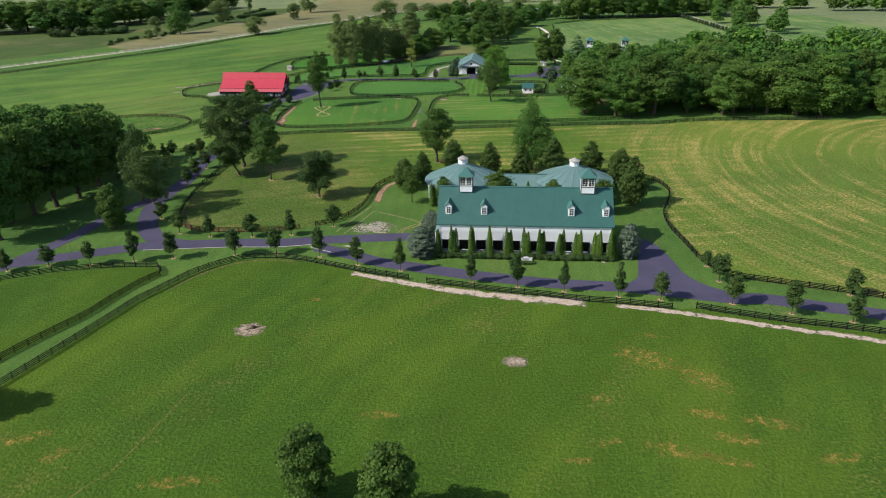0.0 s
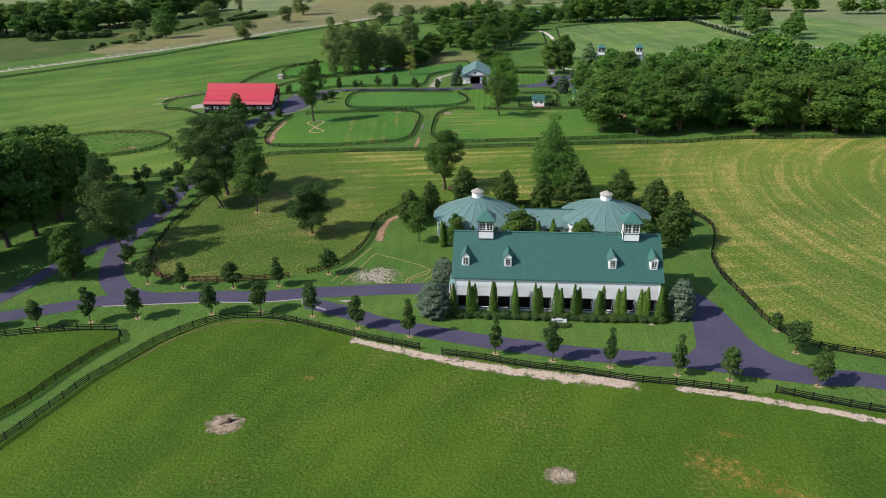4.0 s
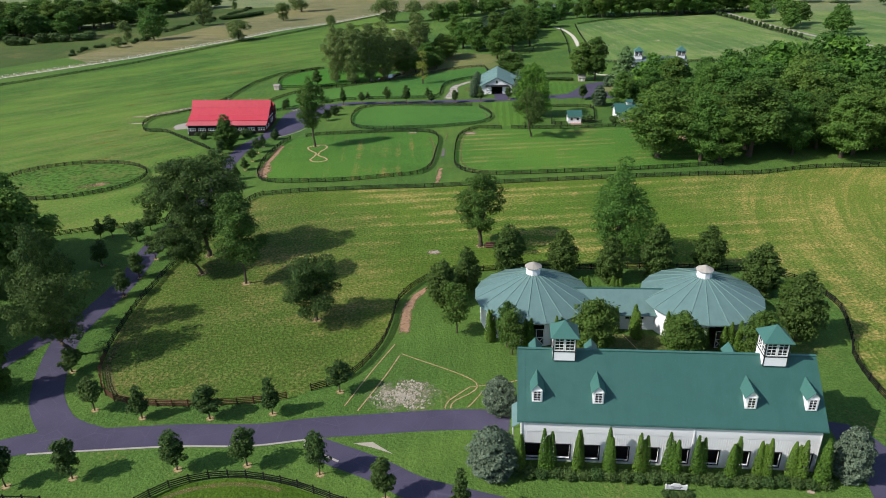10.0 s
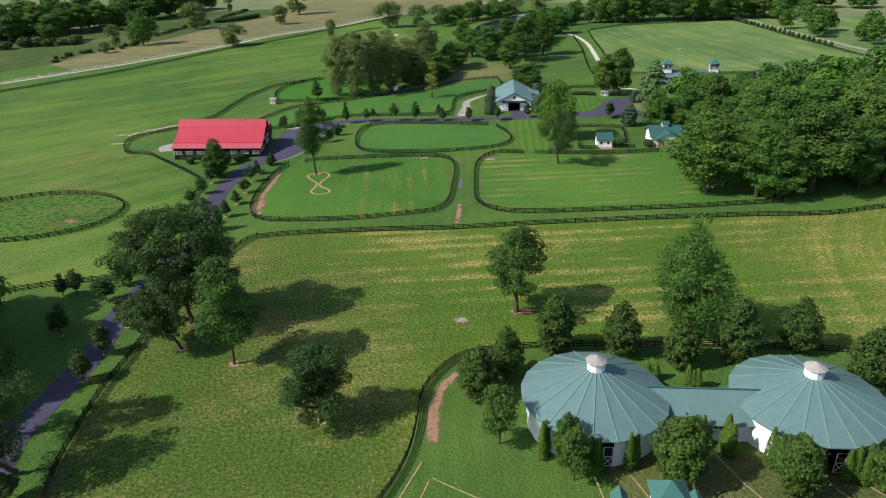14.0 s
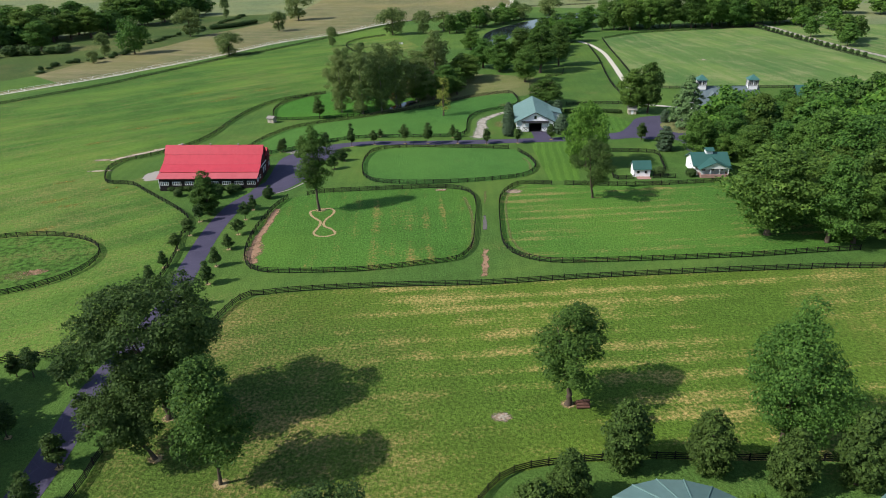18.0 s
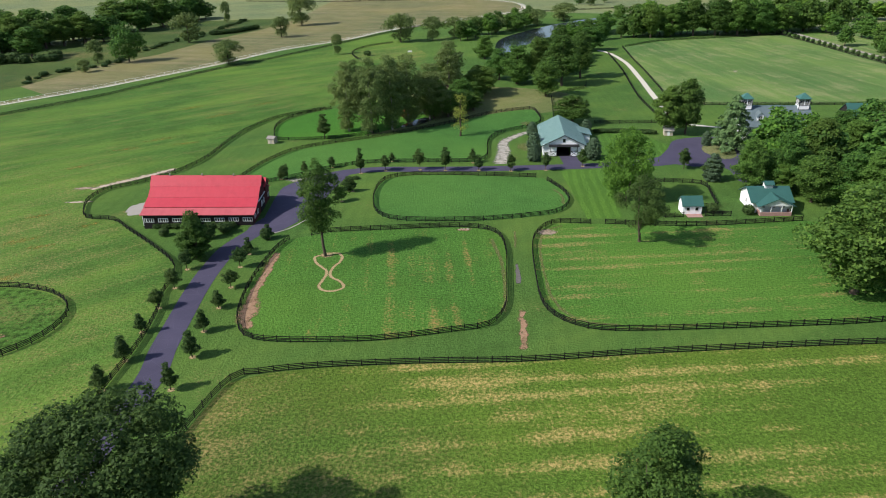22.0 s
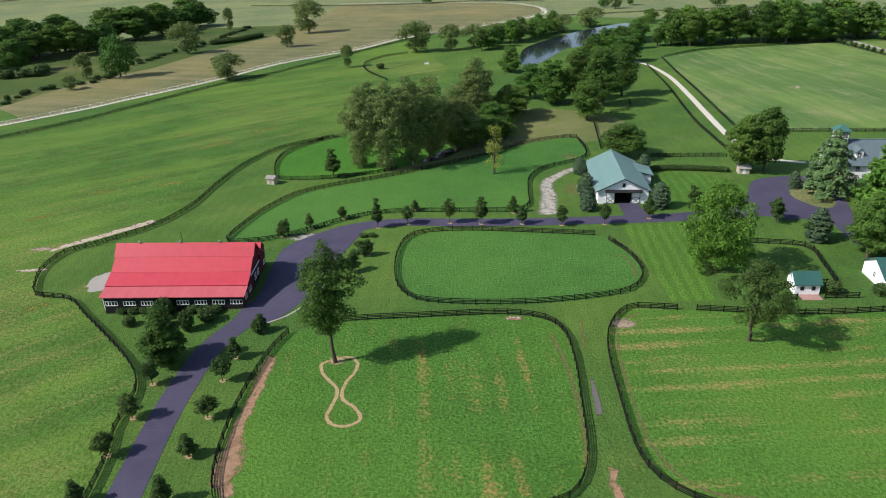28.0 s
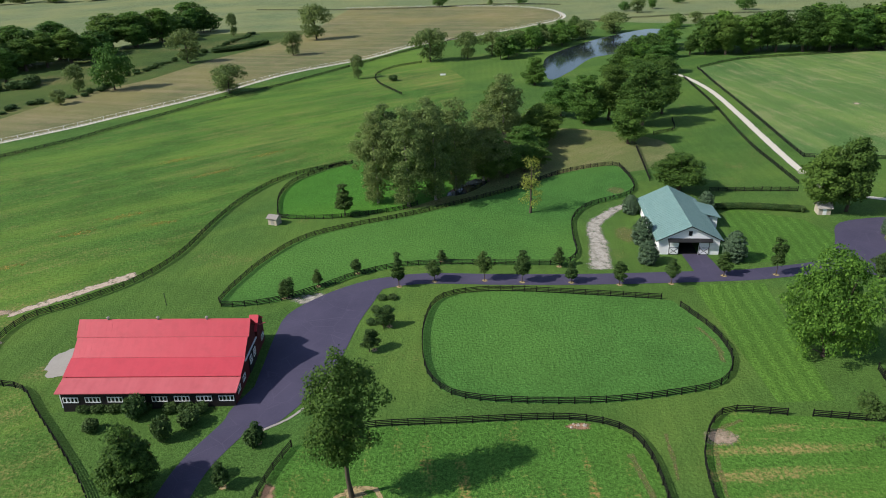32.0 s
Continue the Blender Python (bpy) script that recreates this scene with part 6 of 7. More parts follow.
for x, y, h, w in PINE_FILL:
    plant("wood", x, y, h, w, label="tree at the wood's edge by the cottage")
for x, y, h, w in ((112, 343, 13, 12), (98, 332, 9, 10), (110, 332, 13, 13), (131, 361, 10, 11)):
    plant("wood", x, y, h, w, label="tree screening the far white house")
plant("leaning", *T_MID30[1][:2], 17.5, 11, turn=60, label="open dark tree at the paddock fence")
for x, y, h, w in T_PONDGRP[:8]:
    plant("olive", x + 2.5, y, h * 0.92, w)
for x, y, h, w in ((-14, 404, 11, 10), (-8, 409, 9, 9), (-20, 401, 8, 8), (-3, 413, 7, 8)):
    plant("dark", x, y, h, w, label="bushy dark tree at the edge of the grove")
plant("young", *T_PONDGRP[8], label="slim young tree in the lush pen")
plant("yellow", *T_PONDGRP[9])
plant("rust", -30.8, 404, 3.6, 5)
plant("purple", -18, 424, 12, 11)
plant("purple", -23, 411, 10, 9)
plant("purple", -10, 420, 8, 9)
plant("wood", 66.5, 308.1, 15, 10.5, label="tall leafy tree behind the small shed")
plant("young", 56.6, 330.3, 6.2, 3.6, label="young tree by the turning place")
plant("shrub", 50.5, 293.2, 2.6, 3.2, label="rounded shrub beside the cottage path")
plant("shrub", 59.2, 291.6, 2.4, 3.0, label="leafy shrub at the cottage corner")
for row in T_PONDGRP2:
    plant("wood", *row, label="tree of the grove by the pond")
for row in T_PONDN + T_FARB:
    plant("far", *row)
for row in T_PONDE:
    plant("wood", *row, label="tall tree behind the far field")
for x, y, h, w in T_FARWOOD + FARWOOD_WEST:
    plant("dark", x, y, min(h, 26), w, label="tall dark tree of the far wood")

# the wood east of the paddocks: its edge tree by tree, its depth as one
rng = random.Random(5)
depth = []
for i in range(18):
    for j in range(9):
        x = 61 + i * 10 + rng.uniform(-3.5, 3.5) + j * 1.2
        y = 247.5 - 0.11 * (x - 62) + j * 10.5 + rng.uniform(-3.5, 3.5)
        if (j > 1 and x < 80) or (j > 3 and x < 105) or (j > 5 and x < 125):
            continue
        h = rng.uniform(13, 25) + (1 if j > 3 else 0)
        w = h * rng.uniform(0.62, 0.9)
        if j < 3 and i < 13 or (j < 5 and x < 125):
            plant("wood", x, y, h, w)
        else:
            depth.append((x, y, h, w))
for row in T_HOUSE:
    plant("wood", *row, label="tree behind the cottage")
for i in range(40):
    depth.append((78 + rng.uniform(0, 85), 304 + rng.uniform(-6, 44), rng.uniform(13, 18), rng.uniform(11, 15)))
make_woods("deep_wood", "depth of the mixed green wood behind its edge", depth, 1700, 0.68)

# front bed
for i in range(23):
    t = i / 22
    plant("box", 1.6 + 38.5 * t, 119.0 - 4.6 * t + rng.uniform(-0.1, 0.1), rng.uniform(1.1, 1.3), rng.uniform(2.0, 2.3))
for i, (x, y) in enumerate(((-93.5, 296.2), (-91, 296), (-88.5, 295.9), (-86, 295.8), (-83.5, 295.6), (-79, 295.4), (-76.5, 295.2), (-74, 295))):
    plant("box", x, y, 1.4, 2.7, label="clipped hedge bush below the red barn's windows")
plant("shrub", -84, 294, 4.2, 3.6, label="tall dark shrub before the red barn")
FRONT_TREE_A, FRONT_TREE_B = (-14.5, 47.6, 12.1, 7.5), (-4.1, 43.3, 12.6, 7.6)
# trees in the front pasture
plant("front", *FRONT_TREE_A)
plant("front", *FRONT_TREE_B)
plant("front", -71.2, 66.8, 12, 7.4)

# ---- buildings ----


def window(parent, m, w, h, cols, rows, bar=0.07, frame_w=0.12, material=None, name="window"):
    """A window in the plane y = 0 of m, facing -y: frame with bars, and a pane behind them."""
    bm = bmesh.new()
    a, b = w / 2, h / 2
    for lo, hi in (((-a, -0.05, -b), (a, 0.06, -b + frame_w)), ((-a, -0.05, b - frame_w), (a, 0.06, b)),
                   ((-a, -0.05, -b + frame_w), (-a + frame_w, 0.06, b - frame_w)), ((a - frame_w, -0.05, -b + frame_w), (a, 0.06, b - frame_w))):
        bx(bm, lo, hi)
    for i in range(1, cols):
        x = -a + w * i / cols
        bx(bm, (x - bar / 2, -0.03, -b + frame_w), (x + bar / 2, 0.02, b - frame_w))
    for i in range(1, rows):
        z = -b + h * i / rows
        bx(bm, (-a + frame_w, -0.025, z - bar / 2), (a - frame_w, 0.015, z + bar / 2))
    ob = part(name + "_frame", bm, material or M_TRIM, parent, "white window frame with glazing bars")
    ob.matrix_basis = m
    if parent.parent is None:
        part("pane", boxes(((-a + frame_w * 0.6, 0.022, -b + frame_w * 0.6), (a - frame_w * 0.6, 0.04, b - frame_w * 0.6))), M_GLASS, ob, "dark reflecting glass")
    else:
        pane = part("pane", boxes(((-a + frame_w * 0.6, 0.022, -b + frame_w * 0.6), (a - frame_w * 0.6, 0.04, b - frame_w * 0.6))), M_GLASS, parent, "dark reflecting glass")
        pane.matrix_basis = m
    return ob


def cross_door(parent, m, w, h, name="door", leaf=None, brace=None, look_of="white stable door with black cross brace", brace_of="black cross brace"):
    """A stable door with a frame and a cross brace below its middle rail."""
    ob = part(name, boxes(((-w / 2, -0.03, 0), (w / 2, 0.03, h))), leaf or M_WHITE, parent, look_of)
    ob.matrix_basis = m
    bm = boxes(((-w / 2, -0.06, 0), (w / 2, -0.032, 0.14)), ((-w / 2, -0.06, h - 0.14), (w / 2, -0.032, h)), ((-w / 2, -0.06, 0.14), (-w / 2 + 0.13, -0.032, h - 0.14)),
               ((w / 2 - 0.13, -0.06, 0.14), (w / 2, -0.032, h - 0.14)), ((-w / 2 + 0.13, -0.06, h * 0.5 - 0.07), (w / 2 - 0.13, -0.032, h * 0.5 + 0.07)))
    ln = math.hypot(w - 0.2, h * 0.5 - 0.2)
    a = math.degrees(math.atan2(h * 0.5 - 0.2, w - 0.2))
    for s in (1, -1):
        bx(bm, (-ln / 2, -0.058 + 0.004 * s, -0.06), (ln / 2, -0.034 + 0.004 * s, 0.06), pose(0, 0, h * 0.26, 0, -a * s, 0))
    frame_part = part("brace", bm, brace or M_BLACK, ob, brace_of)
    if parent.parent is not None:
        frame_part.parent, frame_part.matrix_basis = parent, m
    return ob


def gable_roof(parent, x0, x1, y0, ridge_y, y1, eave, top, thick, material, name="roof", axis="x"):
    bm = bmesh.new()
    slab(bm, [(y0, eave), (ridge_y, top), (y1, eave)], thick, x0, x1, axis)
    return part(name, bm, material, parent)


def pierced_wall(xs, zs, holes, y0, y1):
    """A wall as one shell over a grid of cells; holes are (column, row) cells left open."""
    bm = bmesh.new()
    v = {}
    for s, y in enumerate((y0, y1)):
        for i, x in enumerate(xs):
            for k, z in enumerate(zs):
                v[i, k, s] = bm.verts.new((x, y, z))
    solid = {(i, k) for i in range(len(xs) - 1) for k in range(len(zs) - 1)} - set(holes)
    for i, k in solid:
        for s in (0, 1):
            bm.faces.new([v[i, k, s], v[i + 1, k, s], v[i + 1, k + 1, s], v[i, k + 1, s]])
        for di, dk, a, b in ((-1, 0, (i, k), (i, k + 1)), (1, 0, (i + 1, k), (i + 1, k + 1)), (0, -1, (i, k), (i + 1, k)), (0, 1, (i, k + 1), (i + 1, k + 1))):
            if (i + di, k + dk) not in solid:
                bm.faces.new([v[(*a, 0)], v[(*b, 0)], v[(*b, 1)], v[(*a, 1)]])
    bmesh.ops.recalc_face_normals(bm, faces=bm.faces)
    return bm


def stable():
    """The long white stable with its green roof, dormers and two cupolas."""
    ob = thing("stable", pose(21.5, 119.8, 0, 0, 0, -7.0), "long white board stable with green metal roof, dormers and cupolas", "stable")
    L, D, E, R, O = 18.8, 13.4, 7.0, 13.2, 0.65     # half length, depth, eave, ridge, overhang
    openings = [-17.2 + 3.82 * i for i in range(10)]
    F = -0.42                                        # the front wall stands out under the eave
    xs = [-L] + [v for c in openings for v in (c - 0.95, c + 0.95)] + [L]
    wall = part("front_wall", pierced_wall(xs, [0, 0.6, 2.9, 6.72], [(2 * i + 1, 1) for i in range(10)], F, F + 0.25), M_WHITE, ob, "white board-and-batten wall")
    part("back_wall", boxes(((-L, D - 0.25, 0), (L, D, 7.2))), M_WHITE, ob)
    for s in (-1, 1):
        bm = bmesh.new()
        prism(bm, [(F + 0.252, 0), (D - 0.252, 0), (D - 0.252, 7.2), (D / 2, 12.9), (F + 0.252, 6.8)], s * L - 0.125 - s * 0.125, s * L + 0.125 - s * 0.125)
        part("gable_wall", bm, M_WHITE, ob, "white gable wall")
    batten = boxes(((-0.03, -0.03, 0.0), (0.03, 0.0, 1.0)))
    full = mesh_of("batten", batten, M_WHITE)
    k = 0
    x = -L + 0.1
    while x < L:
        hole = next((c for c in openings if abs(x - c) < 1.05), None)
        b = new("batten", full)
        b.parent = ob
        z0 = 3.05 if hole is not None else 0.05
        b.matrix_basis = Matrix.Translation((x, F, z0)) @ Matrix.Diagonal((1, 1, 5.0 - z0, 1))
        x += 0.3
    part("frieze_board", boxes(((-L, F - 0.06, 5.0), (L, F - 0.035, 6.7))), M_WHITE, ob, "smooth white frieze board under the eave")
    for c in openings:
        bm = bmesh.new()
        for lo, hi in (((c - 1.1, F - 0.09, 2.9), (c + 1.1, F - 0.047, 3.06)), ((c - 1.1, F - 0.09, 0.48), (c + 1.1, F - 0.047, 0.6)), ((c - 1.1, F - 0.09, 0.6), (c - 0.95, F - 0.047, 2.9)), ((c + 0.95, F - 0.09, 0.6), (c + 1.1, F - 0.047, 2.9))):
            bx(bm, lo, hi)
        part("stall_frame", bm, M_BLACK, ob, "black frame of an open stall window")
    # added dark panel and floor that stand in for shade behind the openings
    part("stall_partition", boxes(((-L + 0.3, F + 1.4, 0), (L - 0.3, F + 1.5, 4.2))), M_DARK, ob, "unseen dark panel added to keep the stall windows dark")
    part("stall_floor", boxes(((-L + 0.3, F + 0.26, 0.0), (L - 0.3, F + 1.39, 0.08))), M_DARK, ob, "dark floor sheet added to keep the stall windows dark")
    roof = bmesh.new()
    slab(roof, [(-O, E - 0.2), (D / 2, R), (D + O, E - 0.2)], 0.16, -L - 0.6, L + 0.6)
    part("roof", roof, M_GREEN, ob, "ribbed green metal roof")
    run = math.hypot(D / 2 + O, R - E + 0.2)
    tilt = math.degrees(math.atan2(R - E + 0.2, D / 2 + O))
    seam = mesh_of("seam", boxes(((-0.008, 0, 0), (0.008, run - 0.05, 0.009))), M_GREEN)
    for side in (1, -1):
        i = 0
        x = -L - 0.45
        while x < L + 0.5:
            s = new("seam", seam)
            s.parent = ob
            s.matrix_basis = pose(x, -O if side > 0 else D + O, E - 0.195, tilt * side, 0, 0 if side > 0 else 0) @ (Matrix.Identity(4) if side > 0 else Matrix.Scale(-1, 4, (0, 1, 0)))
            x += 0.46
    part("ridge_cap", boxes(((-L - 0.6, D / 2 - 0.2, R - 0.05), (L + 0.6, D / 2 + 0.2, R + 0.05))), M_GREEN_MID, ob, "green ridge cap")
    part("gutter", boxes(((-L - 0.6, -O - 0.1, E - 0.39), (L + 0.6, -O - 0.005, E - 0.27))), M_GREEN, ob, "dark green gutter along the eave")
    for s in (-L - 0.02, 3.2, L - 0.1):
        part("downpipe", boxes(((s, F - 0.16, 0.1), (s + 0.1, F - 0.075, 6.3))), M_TRIM, ob, "white downpipe")
    # dormers, front and back
    slope = (R - E + 0.2) / (D / 2 + O)
    for side in (1, -1):
        for cx in (-16.8, -8.9, 10.2, 17.6):
            y0 = 1.25
            base = E - 0.2 + (y0 + O) * slope
            m = pose(cx, y0, 0) if side > 0 else pose(cx, D - y0, 0, 0, 0, 180)
            bm = bmesh.new()
            deep = 2.3
            prism(bm, [(-0.7, base - 0.1), (0.7, base - 0.1), (0.7, base + 1.95), (0, base + 2.7), (-0.7, base + 1.95)], 0, deep, "y")
            d = part("dormer", bm, M_WHITE, ob, "white dormer with a steep green roof")
            d.matrix_basis = m
            bm = bmesh.new()
            slab(bm, [(-0.95, base + 1.75), (0, base + 2.9), (0.95, base + 1.75)], 0.06, -0.22, deep + 1.2, "y")
            part("dormer_roof", bm, M_GREEN_MID, d, "green dormer roof")
            window(d, pose(0, -0.07, base + 0.98), 1.1, 1.75, 2, 4, 0.05, 0.13)
    for cx in (-13.2, 13.8):
        cupola(ob, pose(cx, D / 2, R - 0.85), 1.48)
    # lean-to on the west gable
    bm = bmesh.new()
    slab(bm, [(-L - 1.3, 4.1), (-L - 0.02, 5.0)], 0.1, 1.2, 6.0, "y")
    part("lean_to_roof", bm, M_GREEN_OLD, ob, "pale green lean-to roof on the gable wall")
    for y in (1.35, 5.8):
        part("lean_to_post", boxes(((-L - 1.2, y - 0.07, 0), (-L - 1.06, y + 0.07, 4.05))), M_TRIM, ob, "white post")
    return ob


def cupola(parent, m, a):
    """A square cupola: white base with black corner boards, a glazed lantern, and a green pyramid roof."""
    base = part("cupola", boxes(((-a, -a, 0), (a, a, 1.35))), M_WHITE, parent, "white cupola with windows and a green roof")
    base.matrix_basis = m
    b = a + 0.05
    part("band", boxes(((-b, -b, 1.35), (b, b, 1.47))), M_BLACK, base, "black band")
    part("lantern", boxes(((-a * 0.92, -a * 0.92, 1.47), (a * 0.92, a * 0.92, 3.5))), M_DARK, base, "dark inside of the lantern")
    for sx in (-1, 1):
        for sy in (-1, 1):
            x, y = sx * (a - 0.02), sy * (a - 0.02)
            part("corner_board", boxes(((x - 0.06, y - 0.06, 0), (x + 0.06, y + 0.06, 1.35))), M_BLACK, base, "black corner board")
            part("corner_post", boxes(((x - 0.06, y - 0.06, 1.47), (x + 0.06, y + 0.06, 3.5))), M_BLACK, base, "black corner post")
    for i in range(4):
        for u in (-0.47, 0.47):
            window(base, pose(0, 0, 0, 0, 0, 90 * i) @ Matrix.Translation((u * a, -a * 0.95, 2.48)), a * 0.92, 1.98, 2, 4, 0.055, 0.14)
    part("top_board", boxes(((-a * 0.98, -a * 0.98, 3.47), (a * 0.98, a * 0.98, 3.6))), M_TRIM, base, "white top board")
    bm = bmesh.new()
    rings = []
    for z, r in ((3.56, a * 1.26), (3.64, a * 1.28), (4.2, a * 0.84), (5.4, 0.05)):
        rings.append([bm.verts.new((sx * r, sy * r, z)) for sx, sy in ((-1, -1), (1, -1), (1, 1), (-1, 1))])
    for p, q in zip(rings, rings[1:]):
        for i in range(4):
            bm.faces.new((p[i], p[(i + 1) % 4], q[(i + 1) % 4], q[i]))
    bm.faces.new(rings[-1]), bm.faces.new(rings[0][::-1])
    part("cupola_roof", bm, M_GREEN_MID, base, "green pyramid roof")
    return base


def rotunda(x, y, z_top, door_turn, name="rotunda"):
    """A round barn: many-sided white wall, cone roof with ribs, a white lantern on top."""
    ob = thing(name, pose(x, y, 0, 0, 0, -5), "round white barn with a ribbed grey-green cone roof", "round barn", "round barns")
    N, R, E = 20, 10.4, 5.0
    step = 2 * math.pi / N
    for i in range(N):
        a = -90 + 360 * i / N
        w = 2 * (R - 0.9) * math.tan(step / 2)
        m = pose((R - 0.9) * math.cos(radians(a)), (R - 0.9) * math.sin(radians(a)), 0, 0, 0, a + 90)
        is_door = i in (0, 5, 15)
        if is_door:
            p = part("wall_panel", boxes(((-w / 2, 0, 4.2), (w / 2, 0.2, 4.95)), ((-w / 2, 0, 0), (-w / 2 + 0.1, 0.2, 4.2)), ((w / 2 - 0.1, 0, 0), (w / 2, 0.2, 4.2))), M_WHITE, ob, "white wall panel with a wide doorway")
        else:
            p = part("wall_panel", boxes(((-w / 2, 0, 0), (w / 2, 0.2, 4.95))), M_WHITE, ob, "white wall panel")
        p.matrix_basis = m
        if is_door:
            cross_door(p, pose(w / 2 - 0.8, 0.12, 0.05), 1.35, 3.3, leaf=M_DARK, brace=M_TRIM, look_of="dark stable door with white cross brace", brace_of="white cross brace")
        bm = bmesh.new()
        h = step / 2
        outer = R / math.cos(h)
        co = [(outer * math.cos(-math.pi / 2 - h), outer * math.sin(-math.pi / 2 - h), E), (outer * math.cos(-math.pi / 2 + h), outer * math.sin(-math.pi / 2 + h), E), (1.1 * math.sin(h), -1.1 * math.cos(h), z_top), (-1.1 * math.sin(h), -1.1 * math.cos(h), z_top)]
        top = [bm.verts.new(c) for c in co]
        low = [bm.verts.new((c[0], c[1], c[2] - 0.14)) for c in co]
        bm.faces.new(top), bm.faces.new(low[::-1])
        for j in range(4):
            bm.faces.new((top[j], low[j], low[(j + 1) % 4], top[(j + 1) % 4]))
        bmesh.ops.recalc_face_normals(bm, faces=bm.faces)
        s = part("roof_panel", bm, M_GREEN_OLD, ob, "weathered grey-green roof panel")
        s.matrix_basis = pose(0, 0, 0, 0, 0, 360 * i / N)
        ln = math.hypot(outer - 1.1, z_top - E)
        rib = part("rib", boxes(((0, -0.07, -0.02), (ln, 0.07, 0.09))), M_GREEN_PALE, ob, "pale roof rib")
        t = math.degrees(math.atan2(z_top - E, outer - 1.1))
        rib.matrix_basis = pose(0, 0, 0, 0, 0, a + 180 / N) @ pose(1.1, 0, z_top, 0, t, 0)
    cone = tube(bmesh.new(), [(0, 0, z_top - 0.35), (0, 0, z_top + 1.25)], [1.3, 1.3], 10)
    drum = part("lantern", cone, M_WHITE, ob, "white ten-sided roof lantern")
    part("lantern_band", tube(bmesh.new(), [(0, 0, z_top - 0.36), (0, 0, z_top - 0.2)], [1.38, 1.38], 10), M_SLATE, drum, "grey flashing band")
    part("lantern_roof", tube(bmesh.new(), [(0, 0, z_top + 1.25), (0, 0, z_top + 1.33), (0, 0, z_top + 2.15)], [1.55, 1.55, 0.08], 10), M_CONCRETE, drum, "small pale grey cone roof")
    return ob


def connector():
    ob = thing("link_building", pose(25.0, 156.3, 0, 0, 0, -6.5), "low white link building with a grey-green gable roof", "link building")
    bm = bmesh.new()
    for lo, hi in (((-7.2, -3.4, 0), (-4.6, -3.2, 3.4)), ((-2.2, -3.4, 0), (0.6, -3.2, 3.4)), ((4.0, -3.4, 0), (7.2, -3.2, 3.4)), ((-4.6, -3.4, 2.7), (-2.2, -3.2, 3.4)), ((0.6, -3.4, 2.7), (4.0, -3.2, 3.4))):
        bx(bm, lo, hi)
    bx(bm, (0.6, -3.4, 0), (4.0, -3.2, 1.95))
    part("front_wall", bm, M_WHITE, ob, "white wall with a wide doorway and a transom window")
    window(ob, pose(2.3, -3.3, 2.32), 3.4, 0.74, 4, 1)
    part("back_wall", boxes(((-7.2, 3.2, 0), (7.2, 3.4, 3.4))), M_WHITE, ob)
    gable_roof(ob, -8.6, 8.6, -4.2, 0, 4.2, 3.3, 6.4, 0.14, M_GREEN_OLD)
    part("ridge_cap", boxes(((-8.6, -0.15, 6.33), (8.6, 0.15, 6.46))), M_GREEN, ob, "dark green ridge cap")
    cross_door(ob, pose(-4.0, -3.3, 0.02), 1.15, 2.6, leaf=M_DARK, brace=M_TRIM, look_of="dark stable door with white cross brace", brace_of="white cross brace")
    return ob


